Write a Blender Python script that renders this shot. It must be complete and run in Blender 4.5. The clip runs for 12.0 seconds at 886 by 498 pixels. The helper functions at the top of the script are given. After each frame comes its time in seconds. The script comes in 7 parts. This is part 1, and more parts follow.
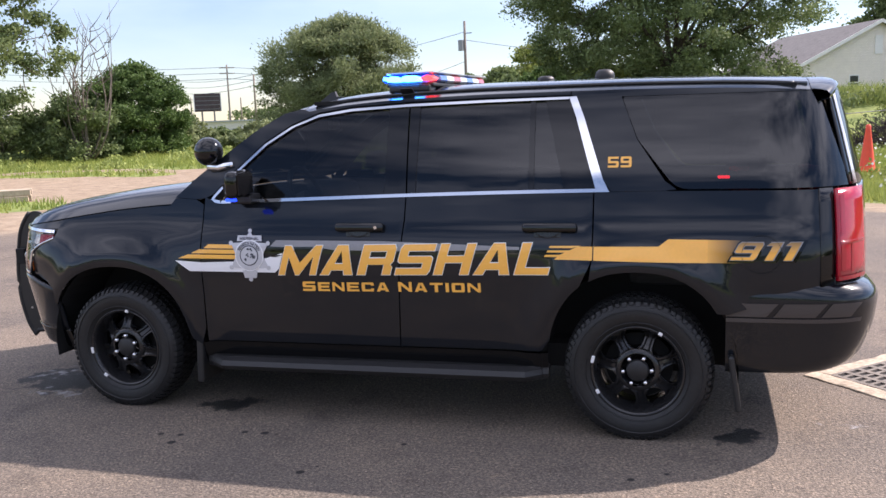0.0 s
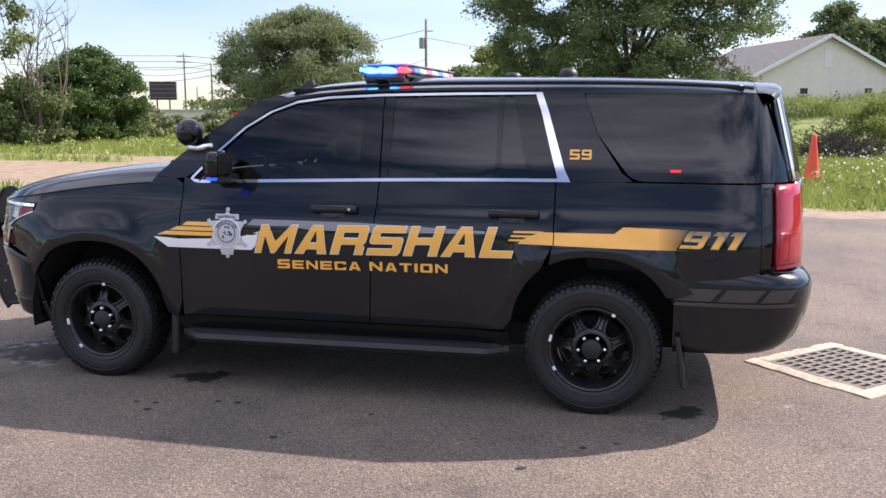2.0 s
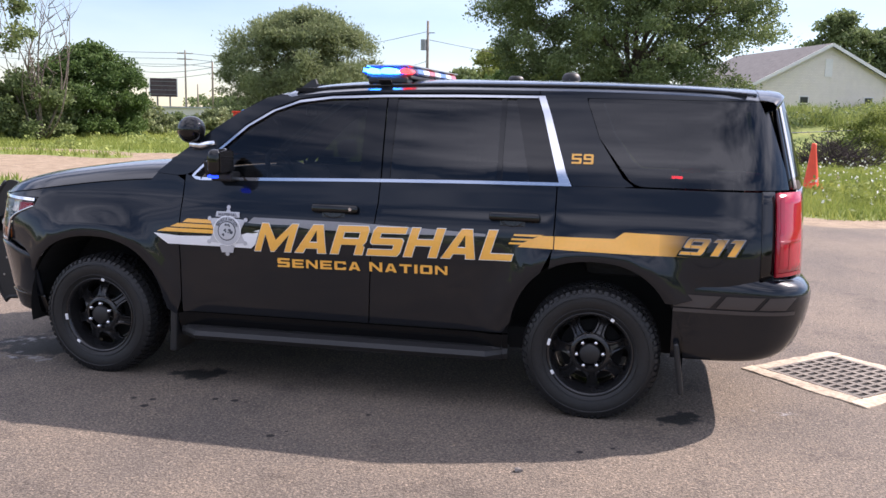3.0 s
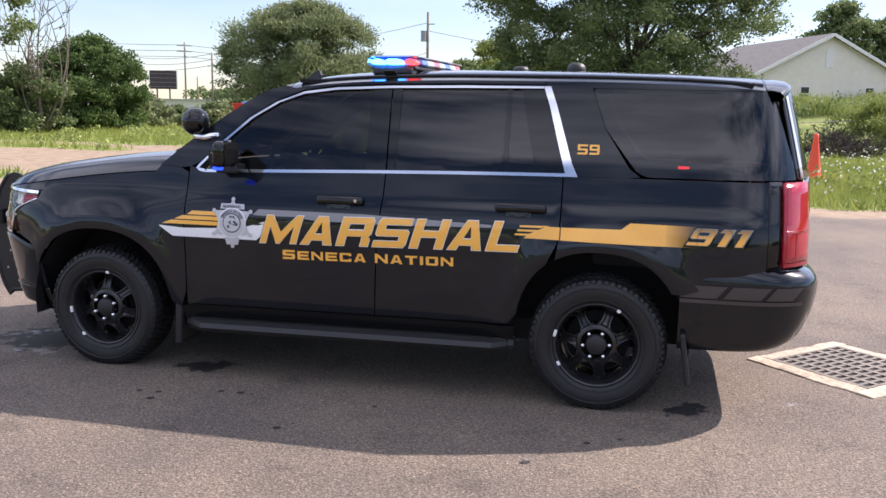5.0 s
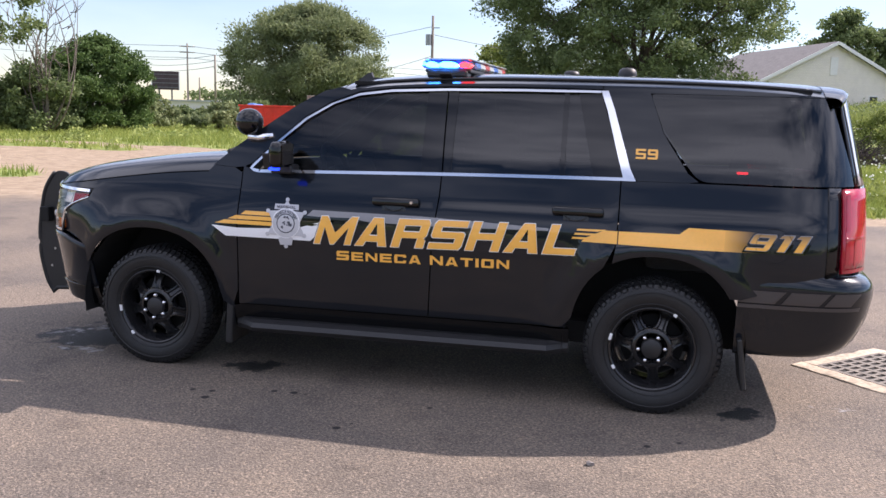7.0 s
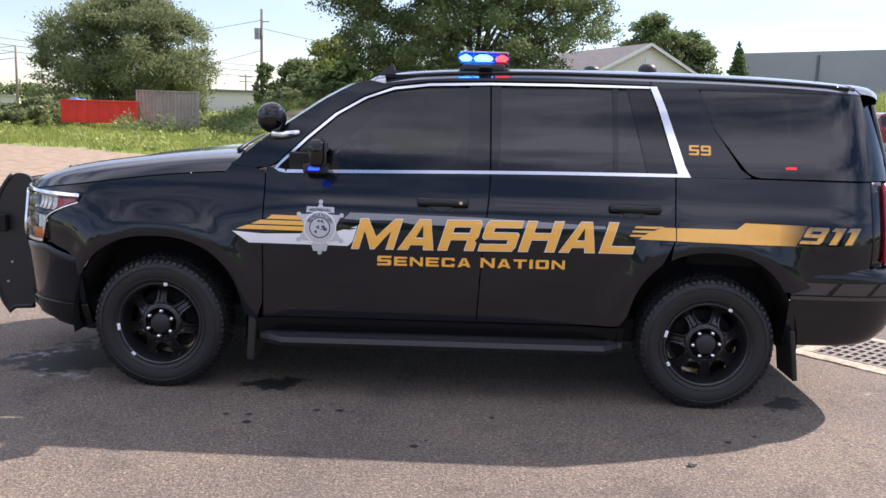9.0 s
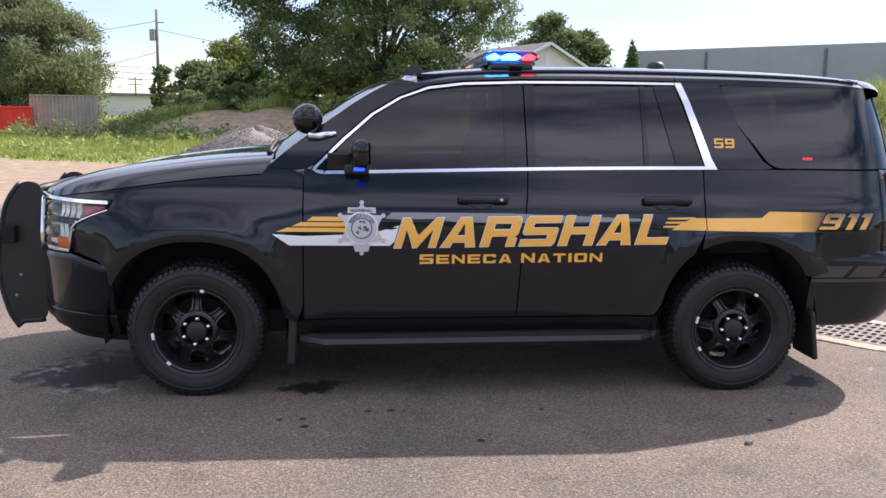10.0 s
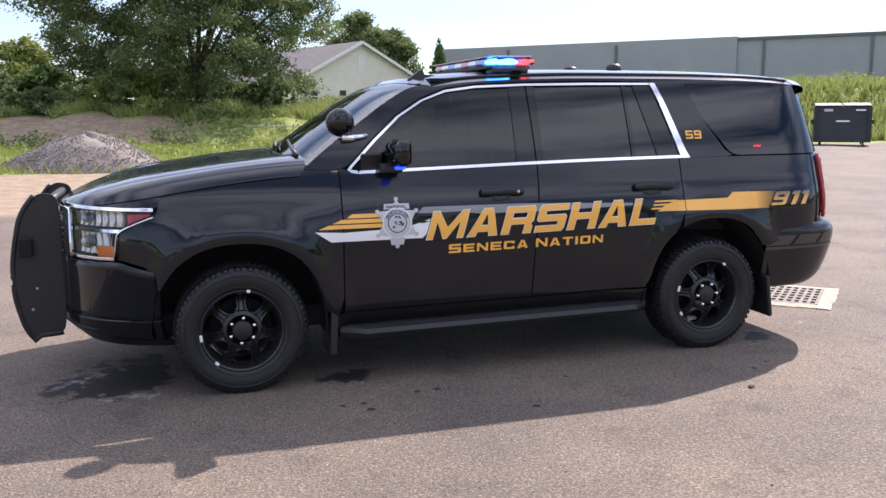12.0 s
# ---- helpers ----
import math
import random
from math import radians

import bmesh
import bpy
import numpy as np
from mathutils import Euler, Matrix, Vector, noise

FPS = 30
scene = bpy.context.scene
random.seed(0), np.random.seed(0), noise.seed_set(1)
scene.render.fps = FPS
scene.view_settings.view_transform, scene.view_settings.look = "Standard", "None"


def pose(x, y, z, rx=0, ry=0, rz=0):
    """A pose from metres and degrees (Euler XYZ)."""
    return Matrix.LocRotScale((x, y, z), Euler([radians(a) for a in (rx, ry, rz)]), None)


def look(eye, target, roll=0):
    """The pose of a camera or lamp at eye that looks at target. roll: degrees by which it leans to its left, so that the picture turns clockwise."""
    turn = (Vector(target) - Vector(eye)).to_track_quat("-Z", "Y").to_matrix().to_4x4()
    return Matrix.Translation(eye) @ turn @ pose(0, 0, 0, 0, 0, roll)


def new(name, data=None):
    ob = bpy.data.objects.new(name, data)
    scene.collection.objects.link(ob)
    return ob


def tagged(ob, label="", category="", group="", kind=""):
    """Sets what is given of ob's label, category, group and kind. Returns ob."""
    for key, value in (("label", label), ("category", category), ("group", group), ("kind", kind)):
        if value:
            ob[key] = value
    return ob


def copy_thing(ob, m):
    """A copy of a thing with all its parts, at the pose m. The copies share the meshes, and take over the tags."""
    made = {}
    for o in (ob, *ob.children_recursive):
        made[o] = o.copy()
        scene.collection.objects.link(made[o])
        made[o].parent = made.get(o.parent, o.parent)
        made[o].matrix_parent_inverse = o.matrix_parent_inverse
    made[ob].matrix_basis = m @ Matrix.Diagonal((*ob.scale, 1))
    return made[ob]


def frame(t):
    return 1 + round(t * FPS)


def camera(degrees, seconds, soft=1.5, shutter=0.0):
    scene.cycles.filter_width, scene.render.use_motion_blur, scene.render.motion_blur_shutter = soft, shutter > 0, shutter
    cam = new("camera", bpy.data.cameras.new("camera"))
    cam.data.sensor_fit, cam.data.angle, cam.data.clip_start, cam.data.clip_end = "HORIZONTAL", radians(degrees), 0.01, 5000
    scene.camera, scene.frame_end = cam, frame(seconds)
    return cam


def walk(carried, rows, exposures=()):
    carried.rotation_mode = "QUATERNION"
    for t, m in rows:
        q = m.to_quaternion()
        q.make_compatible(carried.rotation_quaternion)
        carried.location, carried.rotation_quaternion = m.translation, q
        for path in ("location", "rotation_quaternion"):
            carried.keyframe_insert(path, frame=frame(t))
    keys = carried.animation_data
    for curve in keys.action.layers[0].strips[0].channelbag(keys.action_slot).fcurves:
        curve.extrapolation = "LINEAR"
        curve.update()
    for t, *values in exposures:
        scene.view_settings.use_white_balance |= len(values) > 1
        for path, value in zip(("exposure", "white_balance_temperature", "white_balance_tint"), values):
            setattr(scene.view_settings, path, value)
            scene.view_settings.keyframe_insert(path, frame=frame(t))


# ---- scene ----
cam = camera(53.1, 12.0)
PATH = [
    (0, (1.786, -5.268, 1.652), (1.22, -3.374, 1.346), -2.1),
    (0.5, (1.749, -5.429, 1.621), (1.234, -3.523, 1.303), -0.1),
    (1, (1.759, -5.539, 1.618), (1.268, -3.625, 1.305), 0.2),
    (1.5, (1.775, -5.554, 1.617), (1.3, -3.636, 1.308), -0.4),
    (2, (1.784, -5.566, 1.614), (1.318, -3.646, 1.302), 0.0),
    (2.5, (1.781, -5.571, 1.614), (1.318, -3.649, 1.31), 0.7),
    (4.5, (1.741, -5.572, 1.609), (1.282, -3.653, 1.284), 1.3),
    (5, (1.741, -5.568, 1.609), (1.28, -3.649, 1.283), 0.9),
    (5.5, (1.733, -5.567, 1.606), (1.267, -3.65, 1.282), 1.1),
    (6, (1.703, -5.587, 1.604), (1.224, -3.673, 1.281), 1.7),
    (6.5, (1.615, -5.641, 1.6), (1.128, -3.728, 1.278), 1.9),
    (8.3, (0.676, -5.67, 1.579), (0.483, -3.706, 1.259), 0.4),
    (8.5, (0.533, -5.649, 1.57), (0.389, -3.681, 1.241), 0.7),
    (9, (0.194, -5.59, 1.556), (0.134, -3.615, 1.242), 1.8),
    (9.5, (-0.183, -5.635, 1.539), (-0.112, -3.658, 1.249), 0.7),
    (10, (-0.561, -5.622, 1.533), (-0.394, -3.653, 1.224), 0.9),
    (10.5, (-0.934, -5.656, 1.53), (-0.709, -3.695, 1.21), 1.6),
    (11, (-1.295, -5.704, 1.517), (-0.925, -3.771, 1.159), 1.2),
    (11.5, (-1.587, -5.686, 1.524), (-1.121, -3.777, 1.154), 0.6),
    (12, (-1.837, -5.805, 1.544), (-1.247, -3.92, 1.234), -0.4),
]
walk(cam, [(t, look(eye, target, roll)) for t, eye, target, roll in PATH], exposures=[(0.0, 1.02, 6550, 23), (12.0, 1.02, 6550, 23)])

# ---- light ----
SUN_DIR = Vector((0.90, 0.66, 1.0)).normalized()
world = bpy.data.worlds.new("world")
scene.world = world
world.use_nodes = True
wn, wl = world.node_tree.nodes, world.node_tree.links
wn.clear()
sky = wn.new("ShaderNodeTexSky")
sky.sky_type = "NISHITA"
sky.sun_disc = False
sky.sun_elevation = math.asin(SUN_DIR.z)
sky.sun_rotation = math.atan2(SUN_DIR.x, SUN_DIR.y)
sky.air_density, sky.dust_density, sky.ozone_density = 0.95, 0.05, 3.2
w_tc = wn.new("ShaderNodeTexCoord")
w_map = wn.new("ShaderNodeMapping")
w_map.inputs["Scale"].default_value = (1.0, 1.0, 3.6)
w_noise = wn.new("ShaderNodeTexNoise")
w_noise.inputs["Scale"].default_value = 1.7
w_noise.inputs["Detail"].default_value = 7
w_noise.inputs["Roughness"].default_value = 0.55
w_ramp = wn.new("ShaderNodeValToRGB")
w_ramp.color_ramp.elements[0].position, w_ramp.color_ramp.elements[1].position = 0.40, 0.60
w_ramp.color_ramp.elements[1].color = (0.75, 0.75, 0.75, 1)
w_mix = wn.new("ShaderNodeMixRGB")
w_mix.inputs["Color2"].default_value = (13.6, 14.7, 16.4, 1)
w_bg = wn.new("ShaderNodeBackground")
w_bg.inputs["Strength"].default_value = 0.080
w_out = wn.new("ShaderNodeOutputWorld")
wl.new(w_tc.outputs["Generated"], w_map.inputs["Vector"])
wl.new(w_map.outputs["Vector"], w_noise.inputs["Vector"])
wl.new(w_noise.outputs["Fac"], w_ramp.inputs["Fac"])
w_sep, w_rise, w_mul = wn.new("ShaderNodeSeparateXYZ"), wn.new("ShaderNodeMapRange"), wn.new("ShaderNodeMath")
w_rise.inputs["From Min"].default_value, w_rise.inputs["From Max"].default_value = 0.10, 0.42
w_rise.inputs["To Min"].default_value, w_rise.inputs["To Max"].default_value = 0.10, 1.0
w_mul.operation = "MULTIPLY"
wl.new(w_tc.outputs["Generated"], w_sep.inputs[0])
wl.new(w_sep.outputs["Z"], w_rise.inputs["Value"])
wl.new(w_ramp.outputs["Color"], w_mul.inputs[0])
wl.new(w_rise.outputs["Result"], w_mul.inputs[1])
wl.new(w_mul.outputs[0], w_mix.inputs["Fac"])
wl.new(sky.outputs["Color"], w_mix.inputs["Color1"])
wl.new(w_mix.outputs["Color"], w_bg.inputs["Color"])
wl.new(w_bg.outputs["Background"], w_out.inputs["Surface"])
sun_data = bpy.data.lights.new("sun", "SUN")
sun_data.energy, sun_data.angle, sun_data.color = 4.3, radians(0.6), (1.0, 0.94, 0.85)
sun = new("sun", sun_data)
sun.matrix_world = look(SUN_DIR * 60, (0, 0, 0))


# ---- materials ----
def material(name, base=(0.5, 0.5, 0.5), rough=0.5, metal=0.0, coat=0.0, spec=0.5, var=0.0, scale=8.0, bump=0.0, bump_scale=60.0, obj_random=0.0, coords="Object"):
    """A principled material; var: brightness variation at two scales, bump: fine relief in metres."""
    m = bpy.data.materials.new(name)
    m.use_nodes = True
    nt = m.node_tree
    p = nt.nodes["Principled BSDF"]
    p.inputs["Base Color"].default_value = (*base, 1)
    p.inputs["Roughness"].default_value = rough
    p.inputs["Metallic"].default_value = metal
    p.inputs["Coat Weight"].default_value = coat
    p.inputs["Coat Roughness"].default_value = 0.03
    p.inputs["Coat IOR"].default_value = 1.45
    p.inputs["Specular IOR Level"].default_value = spec
    tc = nt.nodes.new("ShaderNodeTexCoord")
    if var or obj_random:
        n1, n2 = nt.nodes.new("ShaderNodeTexNoise"), nt.nodes.new("ShaderNodeTexNoise")
        n1.inputs["Scale"].default_value, n2.inputs["Scale"].default_value = scale, scale * 9
        n1.inputs["Detail"].default_value = n2.inputs["Detail"].default_value = 5
        add = nt.nodes.new("ShaderNodeMath")
        add.operation = "ADD"
        for k, n in enumerate((n1, n2)):
            nt.links.new(tc.outputs[coords], n.inputs["Vector"])
            nt.links.new(n.outputs["Fac"], add.inputs[k])
        rng = nt.nodes.new("ShaderNodeMapRange")
        rng.inputs["From Min"].default_value, rng.inputs["From Max"].default_value = 0.7, 1.3
        rng.inputs["To Min"].default_value, rng.inputs["To Max"].default_value = 1 - var, 1 + var
        nt.links.new(add.outputs[0], rng.inputs["Value"])
        val = rng.outputs["Result"]
        if obj_random:
            info = nt.nodes.new("ShaderNodeObjectInfo")
            r2 = nt.nodes.new("ShaderNodeMapRange")
            r2.inputs["To Min"].default_value, r2.inputs["To Max"].default_value = 1 - obj_random, 1 + obj_random
            nt.links.new(info.outputs["Random"], r2.inputs["Value"])
            mul = nt.nodes.new("ShaderNodeMath")
            mul.operation = "MULTIPLY"
            nt.links.new(val, mul.inputs[0])
            nt.links.new(r2.outputs["Result"], mul.inputs[1])
            val = mul.outputs[0]
        hsv = nt.nodes.new("ShaderNodeHueSaturation")
        hsv.inputs["Color"].default_value = (*base, 1)
        nt.links.new(val, hsv.inputs["Value"])
        nt.links.new(hsv.outputs["Color"], p.inputs["Base Color"])
    if bump:
        n3 = nt.nodes.new("ShaderNodeTexNoise")
        n3.inputs["Scale"].default_value = bump_scale
        n3.inputs["Detail"].default_value = 4
        b = nt.nodes.new("ShaderNodeBump")
        b.inputs["Strength"].default_value = 1.0
        b.inputs["Distance"].default_value = bump
        nt.links.new(tc.outputs[coords], n3.inputs["Vector"])
        nt.links.new(n3.outputs["Fac"], b.inputs["Height"])
        nt.links.new(b.outputs["Normal"], p.inputs["Normal"])
    return m


def glass_material(name, tint, ior=1.5, rough=0.0):
    """A thin pane: tinted see-through, with Fresnel gloss."""
    m = bpy.data.materials.new(name)
    m.use_nodes = True
    nt = m.node_tree
    nt.nodes.clear()
    tr, gl = nt.nodes.new("ShaderNodeBsdfTransparent"), nt.nodes.new("ShaderNodeBsdfGlossy")
    tr.inputs["Color"].default_value = (*tint, 1)
    gl.inputs["Roughness"].default_value = rough
    fr, mix, out = nt.nodes.new("ShaderNodeFresnel"), nt.nodes.new("ShaderNodeMixShader"), nt.nodes.new("ShaderNodeOutputMaterial")
    fr.inputs["IOR"].default_value = ior
    nt.links.new(fr.outputs[0], mix.inputs[0])
    nt.links.new(tr.outputs[0], mix.inputs[1])
    nt.links.new(gl.outputs[0], mix.inputs[2])
    nt.links.new(mix.outputs[0], out.inputs["Surface"])
    return m


def glow_material(name, color, strength):
    m = bpy.data.materials.new(name)
    m.use_nodes = True
    p = m.node_tree.nodes["Principled BSDF"]
    p.inputs["Base Color"].default_value = (*color, 1)
    p.inputs["Emission Color"].default_value = (*color, 1)
    p.inputs["Emission Strength"].default_value = strength
    return m


def leaf_material(name, dark, light, gloss=0.62):
    """Foliage: each leaf its own shade, some light through it."""
    m = bpy.data.materials.new(name)
    m.use_nodes = True
    nt = m.node_tree
    p = nt.nodes["Principled BSDF"]
    geo, ramp = nt.nodes.new("ShaderNodeNewGeometry"), nt.nodes.new("ShaderNodeValToRGB")
    ramp.color_ramp.elements[0].color, ramp.color_ramp.elements[1].color = (*dark, 1), (*light, 1)
    tc, patch, fac = nt.nodes.new("ShaderNodeTexCoord"), nt.nodes.new("ShaderNodeTexNoise"), nt.nodes.new("ShaderNodeMix")
    patch.inputs["Scale"].default_value, patch.inputs["Detail"].default_value = 0.55, 6
    wide = nt.nodes.new("ShaderNodeMapRange")
    wide.inputs["From Min"].default_value, wide.inputs["From Max"].default_value = 0.34, 0.66
    nt.links.new(tc.outputs["Object"], patch.inputs["Vector"])
    nt.links.new(patch.outputs["Fac"], wide.inputs["Value"])
    fac.inputs["Factor"].default_value = 0.5
    nt.links.new(geo.outputs["Random Per Island"], fac.inputs["A"])
    nt.links.new(wide.outputs["Result"], fac.inputs["B"])
    nt.links.new(fac.outputs["Result"], ramp.inputs["Fac"])
    nt.links.new(ramp.outputs["Color"], p.inputs["Base Color"])
    p.inputs["Roughness"].default_value = gloss
    p.inputs["Specular IOR Level"].default_value = 0.2
    tl, mix = nt.nodes.new("ShaderNodeBsdfTranslucent"), nt.nodes.new("ShaderNodeMixShader")
    nt.links.new(ramp.outputs["Color"], tl.inputs["Color"])
    mix.inputs[0].default_value = 0.35
    nt.links.new(p.outputs[0], mix.inputs[1])
    nt.links.new(tl.outputs[0], mix.inputs[2])
    nt.links.new(mix.outputs[0], nt.nodes["Material Output"].inputs["Surface"])
    return m


def ground_material():
    """Asphalt, bare dirt and turf by the sheet's own zones, with stones, stains and wear."""
    m = bpy.data.materials.new("ground")
    m.use_nodes = True
    nt = m.node_tree
    N, L = nt.nodes.new, nt.links.new
    p = nt.nodes["Principled BSDF"]
    tc = N("ShaderNodeTexCoord")

    def noise_tex(scale, detail=4, rough=0.55):
        n = N("ShaderNodeTexNoise")
        n.inputs["Scale"].default_value, n.inputs["Detail"].default_value, n.inputs["Roughness"].default_value = scale, detail, rough
        L(tc.outputs["Object"], n.inputs["Vector"])
        return n.outputs["Fac"]

    def ramp(fac, stops):
        r = N("ShaderNodeValToRGB")
        while len(r.color_ramp.elements) < len(stops):
            r.color_ramp.elements.new(0.5)
        for e, (pos, col) in zip(r.color_ramp.elements, stops):
            e.position, e.color = pos, (*col, 1)
        L(fac, r.inputs["Fac"])
        return r.outputs["Color"]

    def mix(fac, a, b, kind="MIX"):
        x = N("ShaderNodeMixRGB")
        x.blend_type = kind
        if isinstance(fac, float):
            x.inputs["Fac"].default_value = fac
        else:
            L(fac, x.inputs["Fac"])
        L(a, x.inputs["Color1"])
        L(b, x.inputs["Color2"])
        return x.outputs["Color"]

    def zone(name, wobble, low, high):
        a, add, rng = N("ShaderNodeAttribute"), N("ShaderNodeMath"), N("ShaderNodeMapRange")
        a.attribute_name = name
        add.operation = "ADD"
        L(a.outputs["Fac"], add.inputs[0])
        L(wobble, add.inputs[1])
        rng.inputs["From Min"].default_value, rng.inputs["From Max"].default_value = low, high
        L(add.outputs[0], rng.inputs["Value"])
        return rng.outputs["Result"]

    grain = noise_tex(75, 5, 0.8)
    vor = N("ShaderNodeTexVoronoi")
    vor.inputs["Scale"].default_value = 105
    L(tc.outputs["Object"], vor.inputs["Vector"])
    broad = noise_tex(0.7, 6, 0.6)
    asphalt = ramp(grain, [(0.34, (0.062, 0.052, 0.043)), (0.50, (0.138, 0.115, 0.095)), (0.66, (0.285, 0.240, 0.198))])
    patches = ramp(broad, [(0.36, (0.80, 0.80, 0.81)), (0.62, (1.12, 1.08, 1.02))])
    asphalt = mix(1.0, asphalt, patches, "MULTIPLY")
    # single pale and dark stones in the worn surface
    stones = N("ShaderNodeTexVoronoi")
    stones.inputs["Scale"].default_value = 95
    L(tc.outputs["Object"], stones.inputs["Vector"])
    sep = N("ShaderNodeSeparateColor")
    L(stones.outputs["Color"], sep.inputs[0])
    speck = ramp(sep.outputs[0], [(0.0, (0.45, 0.45, 0.45)), (0.16, (0.6, 0.6, 0.6)), (0.22, (1, 1, 1)), (0.80, (1, 1, 1)), (0.88, (1.55, 1.5, 1.42)), (1.0, (1.9, 1.8, 1.7))])
    asphalt = mix(0.55, asphalt, speck, "MULTIPLY")
    stains = ramp(noise_tex(2.3, 6, 0.7), [(0.30, (0.62, 0.62, 0.64)), (0.46, (1, 1, 1)), (0.62, (1, 1, 1)), (0.74, (1.22, 1.17, 1.10))])
    asphalt = mix(0.9, asphalt, stains, "MULTIPLY")
    # scattered drops
    drops = N("ShaderNodeTexVoronoi")
    drops.inputs["Scale"].default_value = 9.0
    L(tc.outputs["Object"], drops.inputs["Vector"])
    drop_rand, drop_size, drop_sub, drop_map = N("ShaderNodeSeparateColor"), N("ShaderNodeMath"), N("ShaderNodeMath"), N("ShaderNodeMapRange")
    L(drops.outputs["Color"], drop_rand.inputs[0])
    drop_size.operation, drop_sub.operation = "MULTIPLY_ADD", "SUBTRACT"
    drop_size.inputs[1].default_value, drop_size.inputs[2].default_value = 0.42, -0.20
    L(drop_rand.outputs[1], drop_size.inputs[0])
    L(drops.outputs["Distance"], drop_sub.inputs[0])
    L(drop_size.outputs[0], drop_sub.inputs[1])
    drop_map.inputs["From Min"].default_value, drop_map.inputs["From Max"].default_value = 0.02, -0.03
    L(drop_sub.outputs[0], drop_map.inputs["Value"])
    spot = drop_map.outputs["Result"]
    drip_z = zone("drip", noise_tex(2.0, 3), 0.9, 1.0)
    both = N("ShaderNodeMath")
    both.operation = "MULTIPLY"
    L(spot, both.inputs[0])
    L(drip_z, both.inputs[1])
    # damp spots and drips under and beside the car
    wet = zone("wet", noise_tex(9, 4), 0.90, 1.0)
    wet_col = N("ShaderNodeRGB")
    wet_col.outputs[0].default_value = (0.016, 0.015, 0.014, 1)
    asphalt = mix(wet, asphalt, wet_col.outputs[0])
    asphalt = mix(both.outputs[0], asphalt, wet_col.outputs[0])
    # dried pale splashes
    chalk = zone("chalk", noise_tex(13, 5, 0.7), 0.98, 1.22)
    chalk_col = N("ShaderNodeRGB")
    chalk_col.outputs[0].default_value = (0.36, 0.36, 0.37, 1)
    asphalt = mix(chalk, asphalt, chalk_col.outputs[0])
    dirt = ramp(noise_tex(3.0, 8, 0.65), [(0.3, (0.185, 0.132, 0.086)), (0.5, (0.28, 0.210, 0.142)), (0.72, (0.39, 0.312, 0.225))])
    pebbles = ramp(noise_tex(55, 3, 0.7), [(0.35, (0.65, 0.65, 0.65)), (0.65, (1.25, 1.25, 1.25))])
    dirt = mix(1.0, dirt, pebbles, "MULTIPLY")
    turf = ramp(noise_tex(1.1, 8, 0.65), [(0.3, (0.10, 0.14, 0.03)), (0.55, (0.20, 0.24, 0.06)), (0.75, (0.34, 0.33, 0.12))])
    wob = noise_tex(0.55, 7, 0.65)
    dirt_z = zone("dirt", wob, 0.88, 1.12)
    grass_z = zone("grass", wob, 0.92, 1.08)
    col = mix(grass_z, mix(dirt_z, asphalt, dirt), turf)
    L(col, p.inputs["Base Color"])
    rr = N("ShaderNodeMapRange")
    rr.inputs["To Min"].default_value, rr.inputs["To Max"].default_value = 0.85, 0.68
    L(wet, rr.inputs["Value"])
    L(rr.outputs["Result"], p.inputs["Roughness"])
    p.inputs["Specular IOR Level"].default_value = 0.35
    b = N("ShaderNodeBump")
    b.inputs["Distance"].default_value = 0.004
    b.inputs["Strength"].default_value = 0.85
    L(vor.outputs["Distance"], b.inputs["Height"])
    L(b.outputs["Normal"], p.inputs["Normal"])
    return m


MAT_PAINT = material("black_paint", (0.0052, 0.0076, 0.0115), 0.30, coat=1.0, spec=0.06)
MAT_PLASTIC = material("black_plastic", (0.013, 0.013, 0.014), 0.48, var=0.15, scale=5, bump=0.0004, bump_scale=400)
MAT_GLOSS = material("gloss_black", (0.003, 0.003, 0.0035), 0.05, spec=0.5)
MAT_TYRE = material("tyre_rubber", (0.014, 0.0142, 0.015), 0.5, spec=0.4, var=0.3, scale=6, bump=0.0006, bump_scale=150)
MAT_RIM = material("rim_black", (0.014, 0.014, 0.015), 0.19, spec=0.5, var=0.1)
MAT_CHROME = material("chrome", (0.82, 0.83, 0.85), 0.09, metal=1.0)
MAT_STEEL = material("dull_steel", (0.45, 0.45, 0.46), 0.35, metal=1.0)
MAT_DARK = material("underbody", (0.006, 0.006, 0.006), 0.9)
# pale colour that paints the highlight on the rear pillar's edge
MAT_EDGE_SHINE = material("painted_edge_shine", (0.45, 0.46, 0.48), 0.12, coat=0.8)
MAT_GLASS = glass_material("tinted_glass", (0.17, 0.185, 0.19), 1.62)
MAT_GLASS_DARK = glass_material("privacy_glass", (0.035, 0.035, 0.04), 1.68)
MAT_WINDSHIELD = glass_material("windshield_glass", (0.50, 0.60, 0.61), 1.95)
MAT_LENS = glass_material("clear_lens", (0.9, 0.92, 0.93), 1.45)
MAT_GOLD = material("gold_decal", (0.92, 0.46, 0.075), 0.30, coat=0.4, var=0.04)
MAT_WHITE = material("white_decal", (0.82, 0.82, 0.83), 0.35, coat=0.3)
MAT_SILVER = material("silver_decal", (0.52, 0.52, 0.54), 0.45, metal=0.1, coat=0.3, var=0.08, scale=20)
MAT_GREYDECAL = material("grey_decal", (0.045, 0.040, 0.040), 0.35, coat=0.3)
MAT_INK = material("ink", (0.05, 0.055, 0.07), 0.5)
MAT_RED_LENS = material("red_lens", (0.36, 0.005, 0.020), 0.10, coat=0.5, var=0.12, scale=30)
MAT_REFLECTOR = material("lamp_reflector", (0.52, 0.48, 0.42), 0.22, metal=1.0)
